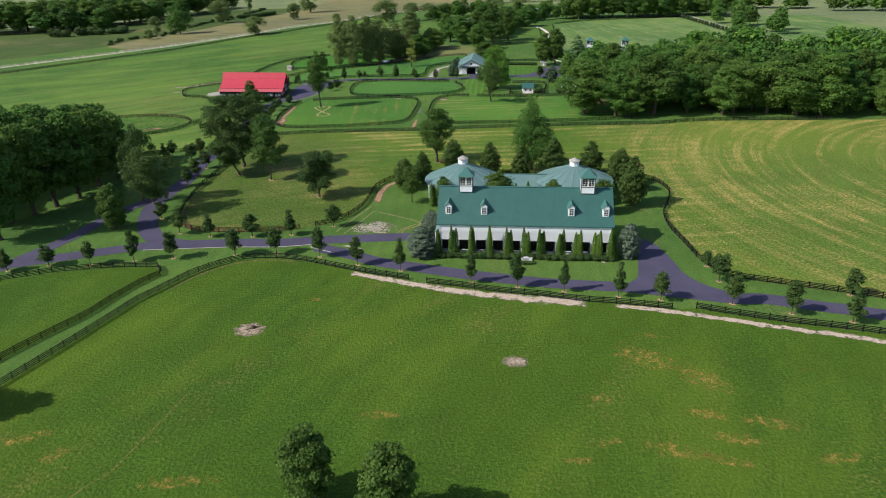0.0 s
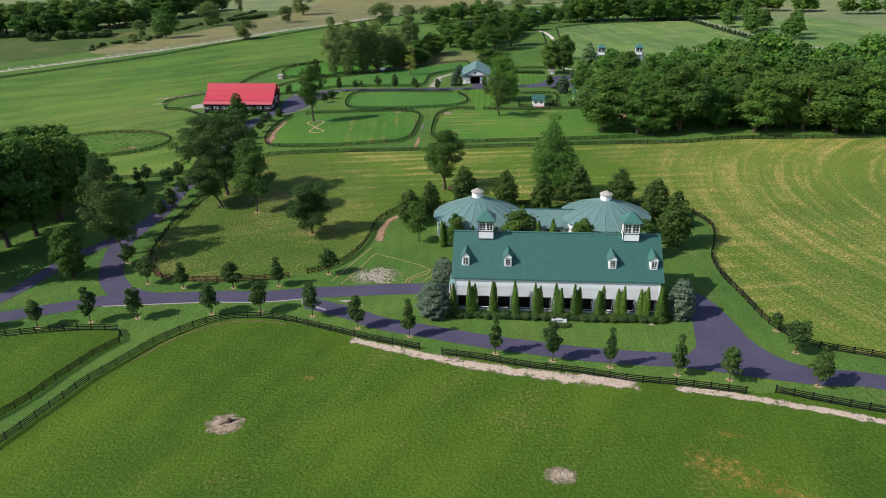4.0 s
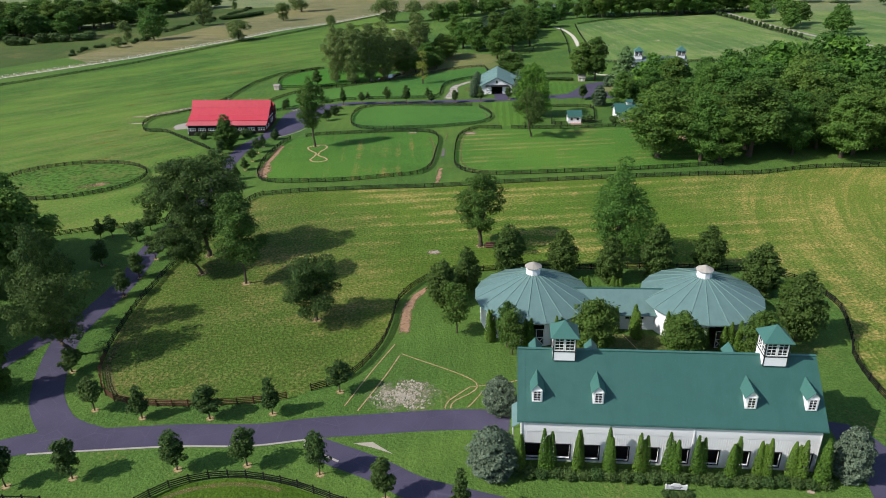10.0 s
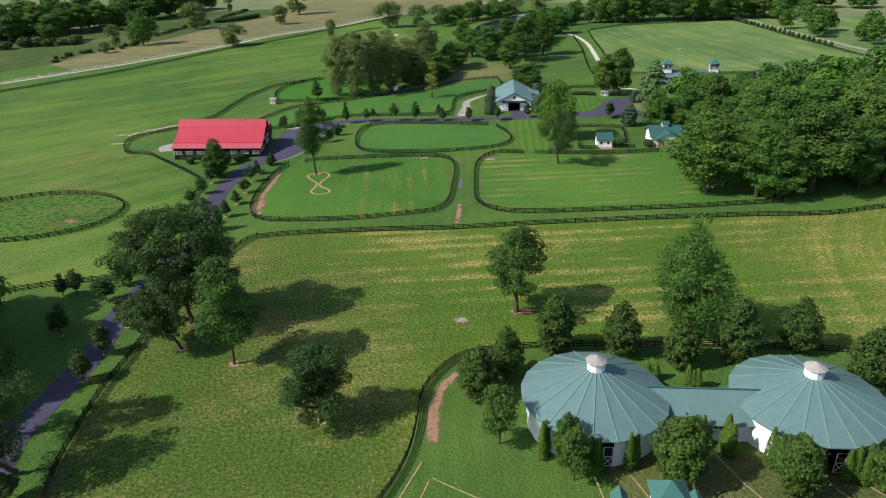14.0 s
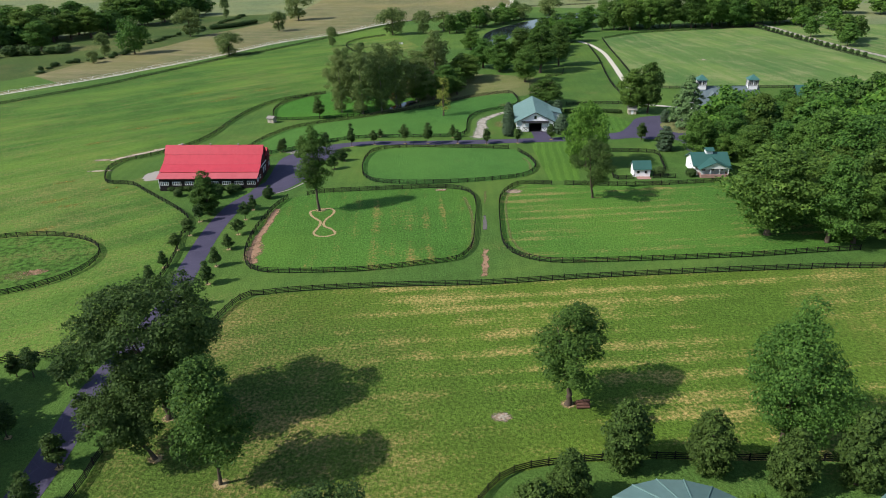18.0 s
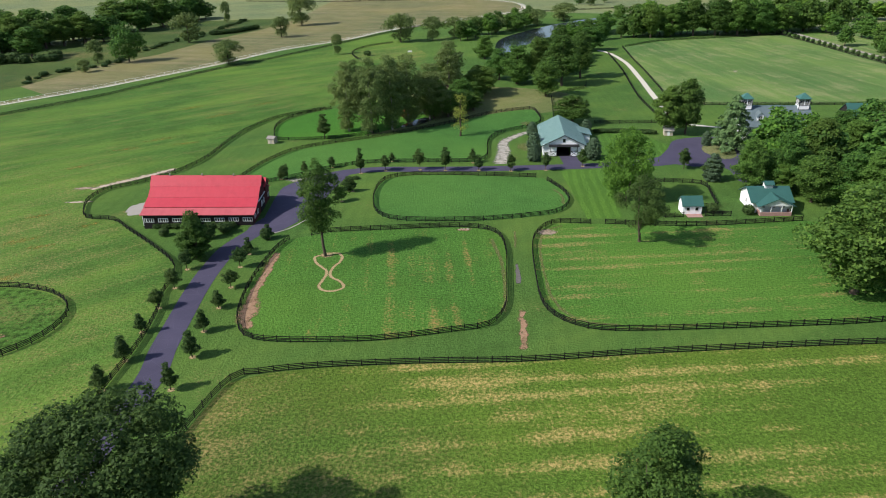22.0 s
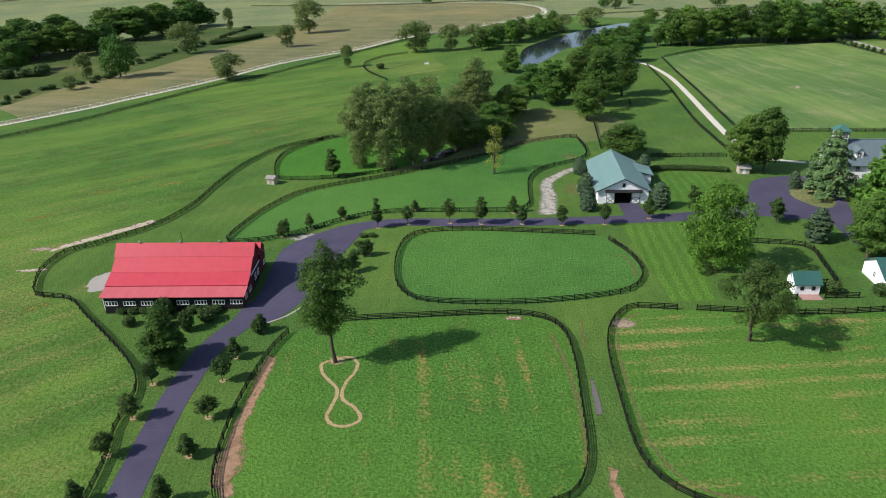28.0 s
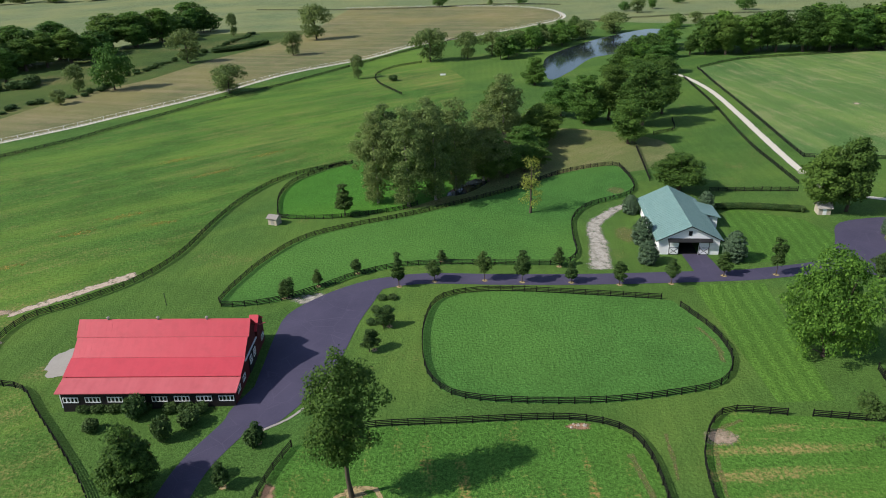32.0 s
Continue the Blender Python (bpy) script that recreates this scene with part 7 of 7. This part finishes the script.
def red_barn():
    """The red-roofed black barn: low front aisle, flared main roof, end wall with doors."""
    ob = thing("red_barn", pose(-82.7, 296.0, 0.33, 0, 2.0, 0), "black board barn with a bright red metal roof", "barn")
    L = 14.15
    n = 8
    wins = [-12.6 + 3.62 * i for i in range(n)]
    part("front_wall", boxes(((-L, 0, 0), (L, 0.2, 3.2))), M_BARN, ob, "black board wall")
    plank = mesh_of("board", boxes(((-0.012, -0.02, 0), (0.012, 0, 3.15))), M_BARN)
    x = -L + 0.2
    while x < L:
        b = new("board", plank)
        b.parent = ob
        b.matrix_basis = Matrix.Translation((x, 0, 0))
        x += 0.4
    for i, c in enumerate(wins):
        window(ob, pose(c, -0.04, 1.55 + 0.03 * i), 2.5, 1.05, 4, 1, 0.2, 0.12)
    part("aisle_roof", slab(bmesh.new(), [(-0.6, 3.25), (2.85, 4.0)], 0.12, -L - 0.5, L + 0.5), M_RED_PALE, ob, "faded red roof of the front aisle")
    part("lower_roof", slab(bmesh.new(), [(2.7, 4.2), (6.25, 5.5)], 0.12, -L - 0.5, L + 0.5), M_RED, ob, "red roof sheet")
    part("middle_roof", slab(bmesh.new(), [(6.26, 5.51), (9.3, 7.6)], 0.12, -L - 0.4, L + 0.4), M_RED, ob, "red roof sheet")
    part("upper_roof", slab(bmesh.new(), [(9.31, 7.61), (11.5, 9.9), (13.9, 7.61)], 0.12, -L - 0.6, L + 0.6), M_RED, ob, "red roof sheet over the ridge")
    part("back_roof", slab(bmesh.new(), [(13.91, 7.6), (16.8, 5.5), (20.4, 3.7)], 0.12, -L - 0.5, L + 0.5), M_RED, ob, "red roof sheet at the back")
    for y, z in ((2.76, 4.18), (6.25, 5.53), (9.3, 7.63)):
        part("flashing", boxes(((-L - 0.5, y - 0.04, z - 0.03), (L + 0.5, y + 0.04, z + 0.02))), M_RED_PALE if y > 4 else M_BLACK, ob, "roof flashing line")
    seam = {}
    for (y0, z0), (y1, z1), mat in (((-0.6, 3.25), (2.8, 3.99), M_RED_PALE), ((2.8, 4.24), (6.25, 5.5), M_RED), ((6.25, 5.51), (9.3, 7.6), M_RED), ((9.3, 7.61), (11.5, 9.9), M_RED)):
        ln = math.hypot(y1 - y0, z1 - z0)
        me = mesh_of("seam", boxes(((-0.012, 0, 0), (0.012, ln, 0.008))), mat)
        x = -L - 0.3
        while x < L + 0.4:
            s = new("seam", me)
            s.parent = ob
            s.matrix_basis = pose(x, y0, z0, math.degrees(math.atan2(z1 - z0, y1 - y0)), 0, 0)
            x += 0.92
    for s in (-1, 1):
        bm = bmesh.new()
        prism(bm, [(0.202, 0), (20, 0), (20, 3.7), (16.8, 5.3), (13.9, 7.4), (11.5, 9.7), (9.3, 7.4), (6.25, 5.3), (2.8, 4.0), (0.202, 3.2)], s * L - 0.1 - 0.1 * s, s * L + 0.1 - 0.1 * s)
        part("end_wall", bm, M_BARN_RED if s > 0 else M_BARN, ob, "dark red end wall" if s > 0 else "black end wall")
    part("back_wall", boxes(((-L + 0.2, 19.8, 0), (L - 0.2, 19.99, 3.7))), M_BARN, ob)
    for y in (2.4, 5.6, 18.6):
        window(ob, pose(L + 0.03, y, 1.8, 0, 0, 90), 1.6, 1.1, 2, 1, 0.1, 0.12)
    door = part("sliding_door", boxes(((L + 0.02, 9.0, 0.05), (L + 0.12, 13.6, 3.9))), M_BARN, ob, "wide black sliding door")
    part("door_rail", boxes(((L + 0.02, 7.0, 4.0), (L + 0.22, 15.8, 4.2))), M_TRIM, ob, "white sliding-door rail")
    for y in (10.1, 12.5):
        window(ob, pose(L + 0.14, y, 2.4, 0, 0, 90), 1.3, 1.5, 2, 2, 0.1, 0.12)
    # hay hood over the back door and its cross gable
    part("corner_trim", boxes(((-L - 0.06, -0.06, 0), (-L + 0.08, 0.0, 3.2)), ), M_TRIM, ob, "pale corner board")
    bm = bmesh.new()
    slab(bm, [(14.2, 5.6), (16.6, 7.6), (19.0, 5.6)], 0.1, L - 1.2, L + 0.5)
    part("cross_gable_roof", bm, M_RED, ob, "small red cross gable")
    bm = bmesh.new()
    prism(bm, [(14.6, 3.6), (18.6, 3.6), (18.6, 5.7), (16.6, 7.35), (14.6, 5.7)], L + 0.02, L + 0.4)
    part("cross_gable_wall", bm, M_BARN_RED, ob, "dark red gable bay")
    for x in (-9.8, -1.2, 7.2):
        vent = part("ridge_vent", tube(bmesh.new(), [(x, 11.5, 9.8), (x, 11.5, 10.22)], [0.18, 0.18], 8), M_STONE, ob, "small grey ridge vent")
        part("vent_cap", tube(bmesh.new(), [(x, 11.5, 10.22), (x, 11.5, 10.26), (x, 11.5, 10.42)], [0.32, 0.32, 0.05], 8), M_STONE, vent, "grey vent cap")
    part("plinth", boxes(((-L, 0.0, -0.82), (L, 0.2, -0.004)), ((-L, 0.2, -0.82), (-L + 0.2, 19.99, -0.004)), ((L - 0.2, 0.2, -0.82), (L, 19.99, -0.004)), ((-L + 0.2, 19.8, -0.82), (L - 0.2, 19.99, -0.004))), M_BARN, ob, "black board plinth down to the ground")
    return ob


def white_barn():
    ob = thing("white_barn", pose(22.0, 345.6, 0, 0, 0, -6.0), "white gabled barn with a pale green metal roof", "barn")
    W, D, E, R = 6.7, 26.0, 4.0, 7.3
    bm = bmesh.new()
    for lo, hi in (((-W, 0, 0), (-2.2, 0.25, E)), ((2.2, 0, 0), (W, 0.25, E)), ((-2.2, 0, 3.5), (2.2, 0.25, E))):
        bx(bm, lo, hi)
    prism(bm, [(-W, E), (W, E), (0, R - 0.2)], 0, 0.25, "y")
    part("front_wall", bm, M_WHITE, ob, "white front gable with a wide doorway")
    part("back_wall", boxes(((-W, D - 0.25, 0), (W, D, E))), M_WHITE, ob)
    for s in (-1, 1):
        part("side_wall", boxes(((s * W - 0.125 - 0.125 * s, 0.252, 0), (s * W + 0.125 - 0.125 * s, D - 0.252, E))), M_WHITE, ob)
    bm = bmesh.new()
    slab(bm, [(-W - 0.8, E - 0.4), (0, R), (W + 0.8, E - 0.4)], 0.15, -0.6, D + 0.6, "y")
    part("roof", bm, M_GREEN_PALE, ob, "pale green metal roof")
    tilt = math.degrees(math.atan2(R - E + 0.4, W + 0.8))
    ln = math.hypot(R - E + 0.4, W + 0.8)
    me = mesh_of("seam", boxes(((0, -0.025, 0), (ln - 0.05, 0.025, 0.04))), M_GREEN_PALE)
    for side in (0, 180):
        y = -0.4
        while y < D + 0.5:
            s = new("seam", me)
            s.parent = ob
            s.matrix_basis = pose(0, y, 0, 0, 0, side) @ pose(-W - 0.8, 0 if not side else 0, E - 0.395, 0, -tilt, 0) if not side else Matrix.Translation((0, y, 0)) @ pose(0, 0, 0, 0, 0, 180) @ pose(-W - 0.8, 0, E - 0.395, 0, -tilt, 0)
            y += 0.9
    bm = bmesh.new()
    for s in (-1, 1):
        prism(bm, [(0, R + 0.02), (s * (W + 0.8), E - 0.38), (s * (W + 0.8), E - 0.6), (0, R - 0.22)], -0.66, -0.605, "y")
    part("barge_board", bm, M_BLACK, ob, "dark barge board")
    part("door_canopy", slab(bmesh.new(), [(-1.1, 3.62), (0, 4.05)], 0.14, -4.9, 4.9), M_BLACK, ob, "dark canopy over the doors")
    cross_door(ob, pose(-3.35, -0.1, 0.03), 2.25, 3.45)
    cross_door(ob, pose(3.35, -0.1, 0.03), 2.25, 3.45)
    window(ob, pose(0, -0.03, 5.3), 0.8, 1.1, 1, 1, material=M_BLACK)
    part("door_floor", boxes(((-2.2, 0.26, 0.0), (2.2, 9, 0.07))), M_DARK, ob, "dark aisle floor")
    # east wing
    part("wing_wall", boxes(((W + 0.02, 15.5, 0), (W + 3.6, 22.5, 2.9))), M_WHITE, ob, "white wing")
    part("wing_roof", slab(bmesh.new(), [(W - 1.0, 4.4), (W + 4.2, 3.0)], 0.12, 14.8, 23.2, "y"), M_GREEN_PALE, ob, "pale green wing roof")
    return ob


def small_house(name, m, w, d, e, r, label, category, roof, wall=None):
    ob = thing(name, m, label, category)
    bm = bmesh.new()
    bx(bm, (-w / 2, 0, 0), (w / 2, d, e))
    part("wall", bm, wall or M_WHITE, ob)
    bm = bmesh.new()
    prism(bm, [(-0.0, e), (d, e), (d / 2, r - 0.15)], -w / 2, w / 2)
    part("gable", bm, wall or M_WHITE, ob)
    bm = bmesh.new()
    slab(bm, [(-0.35, e - 0.15), (d / 2, r), (d + 0.35, e - 0.15)], 0.12, -w / 2 - 0.35, w / 2 + 0.35)
    part("roof", bm, roof, ob)
    return ob


stable()
rotunda(9.7, 158.2, 9.3, 0)
rotunda(39.3, 155.2, 8.8, 0)
connector()
red_barn()
white_barn()

shed = small_house("garden_shed", pose(45.2, 292.7, 0, 0, 0, -4), 4.8, 4.0, 2.5, 4.4, "small white shed with a green roof", "shed", M_GREEN)
for x in (-1.1, 1.1):
    window(shed, pose(x, -0.04, 1.5), 0.7, 0.8, 1, 1, material=M_BLACK)
part("porch", boxes(((-1.6, -2.2, 0), (2.3, -0.02, 0.12))), M_BRICK, shed, "pinkish brick step")
box_shed = small_house("spring_house", pose(-79.7, 372.6, 0, 0, 0, -20), 2.6, 2.4, 2.1, 2.7, "tiny cream field shed at the fence", "shed", M_STONE, M_CREAM)
part("door", boxes(((-0.4, -0.05, 0.05), (0.4, -0.005, 1.7))), M_CONCRETE, box_shed, "grey plank door")

# cottage beside the wood
cottage = thing("cottage", pose(65.0, 289.6, 0, 0, 0, -5), "white cottage with a green roof and brick porch", "house")
part("wall", boxes(((-4.6, 2.4, 0), (5.0, 11.5, 3.1))), M_WHITE, cottage)
part("porch_wall", boxes(((-3.4, 0, 0), (4.4, 0.2, 1.0)), ((-3.4, 0.2, 0), (-3.2, 2.38, 1.0)), ((4.2, 0.2, 0), (4.4, 2.38, 1.0))), M_BRICK, cottage, "pink brick porch wall")
for x in (-3.3, -0.8, 1.8, 4.3):
    part("porch_post", boxes(((x - 0.1, 0.02, 1.0), (x + 0.1, 0.18, 2.7))), M_TRIM, cottage, "white porch post")
bm = bmesh.new()
prism(bm, [(-3.7, 2.7), (4.7, 2.7), (0.5, 4.5)], -0.05, 0.1, "y")
part("porch_gable", bm, M_TRIM, cottage, "white porch gable")
part("porch_roof", slab(bmesh.new(), [(-4.2, 2.65), (0.5, 4.75), (5.2, 2.65)], 0.12, -0.45, 5.5, "y"), M_GREEN, cottage, "green porch roof")
part("roof", slab(bmesh.new(), [(1.9, 2.9), (6.9, 5.7), (12, 2.9)], 0.13, -5.3, 5.6), M_GREEN, cottage, "green metal roof")
bm = bmesh.new()
prism(bm, [(2.42, 3.1), (11.48, 3.1), (6.9, 5.5)], -4.6, 5.0)
part("gable", bm, M_WHITE, cottage)
part("roof_lantern", boxes(((-0.8, 6.1, 5.2), (1.2, 7.7, 6.4))), M_TRIM, cottage, "white roof lantern")
part("lantern_roof", slab(bmesh.new(), [(5.7, 6.3), (6.9, 7.1), (8.1, 6.3)], 0.1, -1.1, 1.5), M_GREEN, cottage, "green lantern roof")
for x in (-2.0, 0.5, 3.0):
    window(cottage, pose(x, 2.36, 1.9), 1.1, 1.2, 2, 2)
window(cottage, pose(-4.63, 7.0, 1.8, 0, 0, -90), 1.0, 1.2, 2, 2)

# far house with two cupolas
manor = thing("far_house", pose(97, 360.4, 0, 0, 0, -9), "long white house with a slate-grey gable roof, dormer and two cupolas", "house")
part("wall", boxes(((-11, -6.6, 0), (11, 6.6, 5.8))), M_WHITE, manor)
part("roof", slab(bmesh.new(), [(-7.5, 5.3), (0, 10.9), (7.5, 5.3)], 0.16, -11.9, 11.9), M_SLATE, manor, "slate-grey roof")
part("ridge_cap", boxes(((-11.9, -0.18, 10.86), (11.9, 0.18, 11.0))), M_GREEN_OLD, manor, "pale ridge cap")
bm = bmesh.new()
prism(bm, [(-6.6, 5.8), (6.6, 5.8), (0, 10.6)], -11, 11)
part("gable", bm, M_WHITE, manor, "white gable")
part("cross_wing", boxes(((-2.2, -9.4, 0), (4.6, -6.62, 4.9))), M_WHITE, manor, "white front wing")
bm = bmesh.new()
prism(bm, [(-2.2, 4.9), (4.6, 4.9), (1.2, 8.1)], -9.4, -5.6, "y")
part("cross_gable", bm, M_WHITE, manor, "white front gable")
part("cross_roof", slab(bmesh.new(), [(-2.9, 4.5), (1.2, 8.5), (5.3, 4.5)], 0.14, -9.9, -2.8, "y"), M_SLATE, manor, "slate-grey cross-gable roof")
part("entrance", boxes(((0.3, -9.46, 0.05), (2.1, -9.404, 2.6))), M_DARK, manor, "dark arched entrance")
bm = bmesh.new()
prism(bm, [(-6.3, 6.4), (-4.3, 6.4), (-4.3, 8.6), (-5.3, 9.6), (-6.3, 8.6)], -5.2, -1.8, "y")
house_dormer = part("dormer", bm, M_WHITE, manor, "white dormer with a steep roof")
part("dormer_roof", slab(bmesh.new(), [(-6.7, 8.3), (-5.3, 9.85), (-3.9, 8.3)], 0.09, -5.6, -1.3, "y"), M_SLATE, house_dormer, "slate-grey dormer roof")
window(house_dormer, pose(-5.3, -5.24, 7.7), 1.3, 1.7, 2, 2)
for x in (-8.6, -5.6, 7.2, 9.6):
    for z in (1.7, 4.2):
        window(manor, pose(x, -6.64, z), 1.2, 1.6, 2, 3)
for x in (-9.3, 9.3):
    cupola(manor, pose(x, 0, 10.0), 1.7)
teal = small_house("far_barn", pose(138, 373, 0, 0, 0, -10), 10, 9, 3.0, 6.6, "far dark barn with a teal roof", "barn", M_GREEN, M_BARN)

# entrance sign in the front bed
sign = thing("sign", pose(21.4, 114.7, 0, 0, 0, -7), "white scrolled sign board in a ring of low bushes", "sign")
bm = boxes(((-1.15, -0.05, 0.5), (1.15, 0.05, 1.15)))
prism(bm, [(-0.7, 1.15), (0.7, 1.15), (0.35, 1.4), (-0.35, 1.4)], -0.05, 0.05, "y")
part("board", bm, M_TRIM, sign, "white sign board with a raised middle")
for x in (-1.25, 1.25):
    part("post", boxes(((x - 0.09, -0.09, 0), (x + 0.09, 0.09, 1.25))), M_TRIM, sign, "white post")
part("lettering", boxes(((-0.75, -0.06, 0.85), (0.75, -0.052, 0.95)), ((-0.6, -0.06, 0.66), (0.6, -0.052, 0.74))), M_BLACK, sign, "dark bars of unreadable lettering")
for x, y in ((20.0, 114.3), (20.9, 113.9), (21.9, 113.8), (22.8, 114.0)):
    plant("box", x, y, 0.6, 1.2, label="low clipped bush round the sign")

# small gate house by the turning place
gate_house = small_house("gate_house", pose(63.5, 365.5, 0, 0, 0, -8), 3.0, 2.8, 2.0, 3.4, "small cream gate house by the lane", "gate house", M_CONCRETE, M_CREAM)
part("door", boxes(((-0.45, -0.05, 0.02), (0.45, -0.006, 1.8))), M_TRIM, gate_house, "white plank door")
# garden strips beside the red barn's yard
for x0, x1, y in ((-48.2, -44.0, 330.0), (-48.8, -45.2, 325.2), (-48.9, -46.0, 320.3)):
    plant("box", (x0 + x1) / 2 - 1.1, y, 0.9, 2.2, label="low clipped hedge strip of the yard garden")
    plant("box", (x0 + x1) / 2 + 1.1, y, 0.9, 2.2, label="low clipped hedge strip of the yard garden")
# post with a red cap behind the red barn
post = thing("marker_post", Matrix.Translation((-92.8, 330.7, 0)), "slim dark post behind the red barn", "post")
part("pole", tube(bmesh.new(), [(0, 0, 0), (0, 0, 3.0)], [0.07, 0.06], 8), M_BLACK, post)
# timber edging beside the gravel patch and courtyard walks
for i, line in enumerate(([(-14.0, 148.0), (-2.1, 139.2), (-5.8, 134.5), (-6.3, 133)], [(-14.3, 147.8), (-16.7, 141.5), (-20.3, 133.4)], [(-15.3, 151.1), (-18.9, 143.2), (-22.4, 134.7)], [(-1.3, 136.5), (-3.1, 133.8), (-3.8, 133)], [(-2.9, 138.2), (-6.5, 134.8), (-7.1, 133)], [(12.0, 147.5), (14.5, 141), (19, 137)], [(24.5, 151), (27, 143), (31, 137)], [(37.5, 143), (39.5, 138.5), (37, 136)], [(42, 143), (45, 138), (46, 136)], [(7.5, 147), (7.5, 141), (4, 139), (-3, 138)])):
    ribbon("edging", line, 0.34, 0.07, M_MULCH, "thin tan edging strip of a garden walk", "edging", step=1.0)

# ---- distance ----
rng = random.Random(9)
STREAM = [(-239.7, 509), (-242, 535), (-228, 548), (-216, 569), (-218, 607), (-212, 649), (-201, 677), (-195, 728), (-190, 790)]
for p in smooth_line(STREAM, 6.5):
    plant("shrub", p.x + rng.uniform(-2, 2), p.y + rng.uniform(-2, 2), rng.uniform(1.2, 3.2), rng.uniform(3, 5.5), label="wild bush along the stream bank")
for p in smooth_line([(-191, 694), (-176, 706), (-165, 727)], 4.5):
    plant("shrub", p.x, p.y, 3.6, 7, label="clipped oval hedge in the field")
# dark wood north-west of the track
rows = []
for i in range(30):
    t = i / 29
    rows.append((-330 + 95 * t + rng.uniform(-9, 9), 600 + 230 * t + rng.uniform(-10, 10), rng.uniform(15, 24), rng.uniform(15, 22)))
make_woods("dark_wood", "dark wood beyond the training track", rows, 2000, 0.75, mats=[M_LEAF_DARK, M_LEAF], seed=21)
for i in range(10):
    plant("shrub", -262 - i * 6 + rng.uniform(-3, 3), 590 + rng.uniform(-6, 6) - i * 2, rng.uniform(4, 7), rng.uniform(8, 11), label="thick bush at the wood's edge")
# banks of the pond
rows = []
for x0, y0, x1, y1, k, h in ((2, 612, 62, 700, 11, 13), (52, 545, 112, 650, 16, 14)):
    for i in range(k):
        t = (i + 0.5) / k
        rows.append((x0 + (x1 - x0) * t + rng.uniform(-4, 4), y0 + (y1 - y0) * t + rng.uniform(-4, 4), rng.uniform(0.75, 1.25) * h, rng.uniform(10, 15)))
make_woods("pond_bank_trees", "close-set trees along the banks of the pond", rows, 2000, 0.6, seed=22)
for x0, y0, x1, y1, k, h in ((46, 480, 66, 540, 7, 15), (-22, 408, 6, 440, 4, 12)):
    for i in range(k):
        t = (i + 0.5) / k
        plant("wood", x0 + (x1 - x0) * t + rng.uniform(-4, 4), y0 + (y1 - y0) * t + rng.uniform(-4, 4), rng.uniform(0.8, 1.2) * h, rng.uniform(10, 15), label="tree on the bank of the pond")
# woods behind the east field, the roadside and the skyline
rows = [(118 + i * 5 + rng.uniform(-3, 3), 604 + rng.uniform(0, 26), rng.uniform(16, 24), rng.uniform(14, 19)) for i in range(30)]
rows += [(232 + rng.uniform(-4, 30), 470 + i * 12 + rng.uniform(-4, 4), rng.uniform(11, 17), rng.uniform(11, 15)) for i in range(12)]
make_woods("field_wood", "tall wood behind the far green field", rows, 1800, 0.72, seed=23)
rows = [(240 + i * 14 + rng.uniform(-5, 5), 700 - i * 8 + rng.uniform(-15, 15), rng.uniform(12, 18), rng.uniform(15, 22)) for i in range(40)]
rows += [(-700 + i * 38 + rng.uniform(-14, 14), 1290 + rng.uniform(-30, 60), rng.uniform(13, 20), rng.uniform(22, 34)) for i in range(46)]
make_woods("tree_line", "long line of trees on the horizon", rows, 1000, 1.0, clumps=26, seed=24)
for i in range(22):
    plant("shrub", 219.5 + rng.uniform(-0.6, 0.6), 470 + i * 6, 2.6, 2.2, label="clipped evergreen of the roadside row")
for x, y in ((20, 956), (53, 955), (135, 850), (142, 833), (163, 860), (144, 731), (165, 752), (233, 822), (-33, 960), (200, 900), (260, 950)):
    plant("far", x, y, rng.uniform(8, 14), rng.uniform(9, 14))
for i in range(40):
    plant("far", -700 + i * 42 + rng.uniform(-14, 14), 1290 + rng.uniform(-30, 60), rng.uniform(13, 20), rng.uniform(22, 34), label="tree of the distant tree line")
plant("shrub", -58.9, 565.6, 3.2, 4.6)
ribbon("road", [(232, 640), (228, 560), (229, 490), (240, 430), (300, 360)], 6, 0.03, M_GRAVEL, "pale road beyond the far field", "road", step=6)
fence([(217, 603), (217.5, 560), (217, 500), (218, 440), (219, 405)], "dark board fence along the road", loose=0, bay=4)
fence([(-52.7, 530), (-65.9, 559.5), (-69.3, 583.7), (-61.2, 604.6), (-45, 618)], "dark board fence of the pond pen", loose=0, bay=3)
fence([(43, 445), (51.9, 450), (55.8, 464)], "dark board fence below the pond trees", loose=0, bay=3)
fence([(-240, 1010), (-143.5, 971), (-63.7, 957), (30, 962), (90, 930)], "far dark fence beyond the track", loose=0, bay=6)
fence([(85, 790), (190, 800), (300, 790)], "far dark fence beyond the pond", loose=0, bay=6)
tub = thing("water_tub", Matrix.Translation((-32.5, 575.9, 0)), "white water tub in the pond pen", "tub")
part("tub", boxes(((-1.4, -0.7, 0), (1.4, 0.7, 0.7))), M_TRIM, tub)
# clipped hedge behind the white barn
for p in smooth_line([(38.9, 372.4), (48, 371.6), (59, 368.5)], 1.3):
    plant("box", p.x, p.y, 1.5, 2.5, label="long clipped hedge behind the white barn")
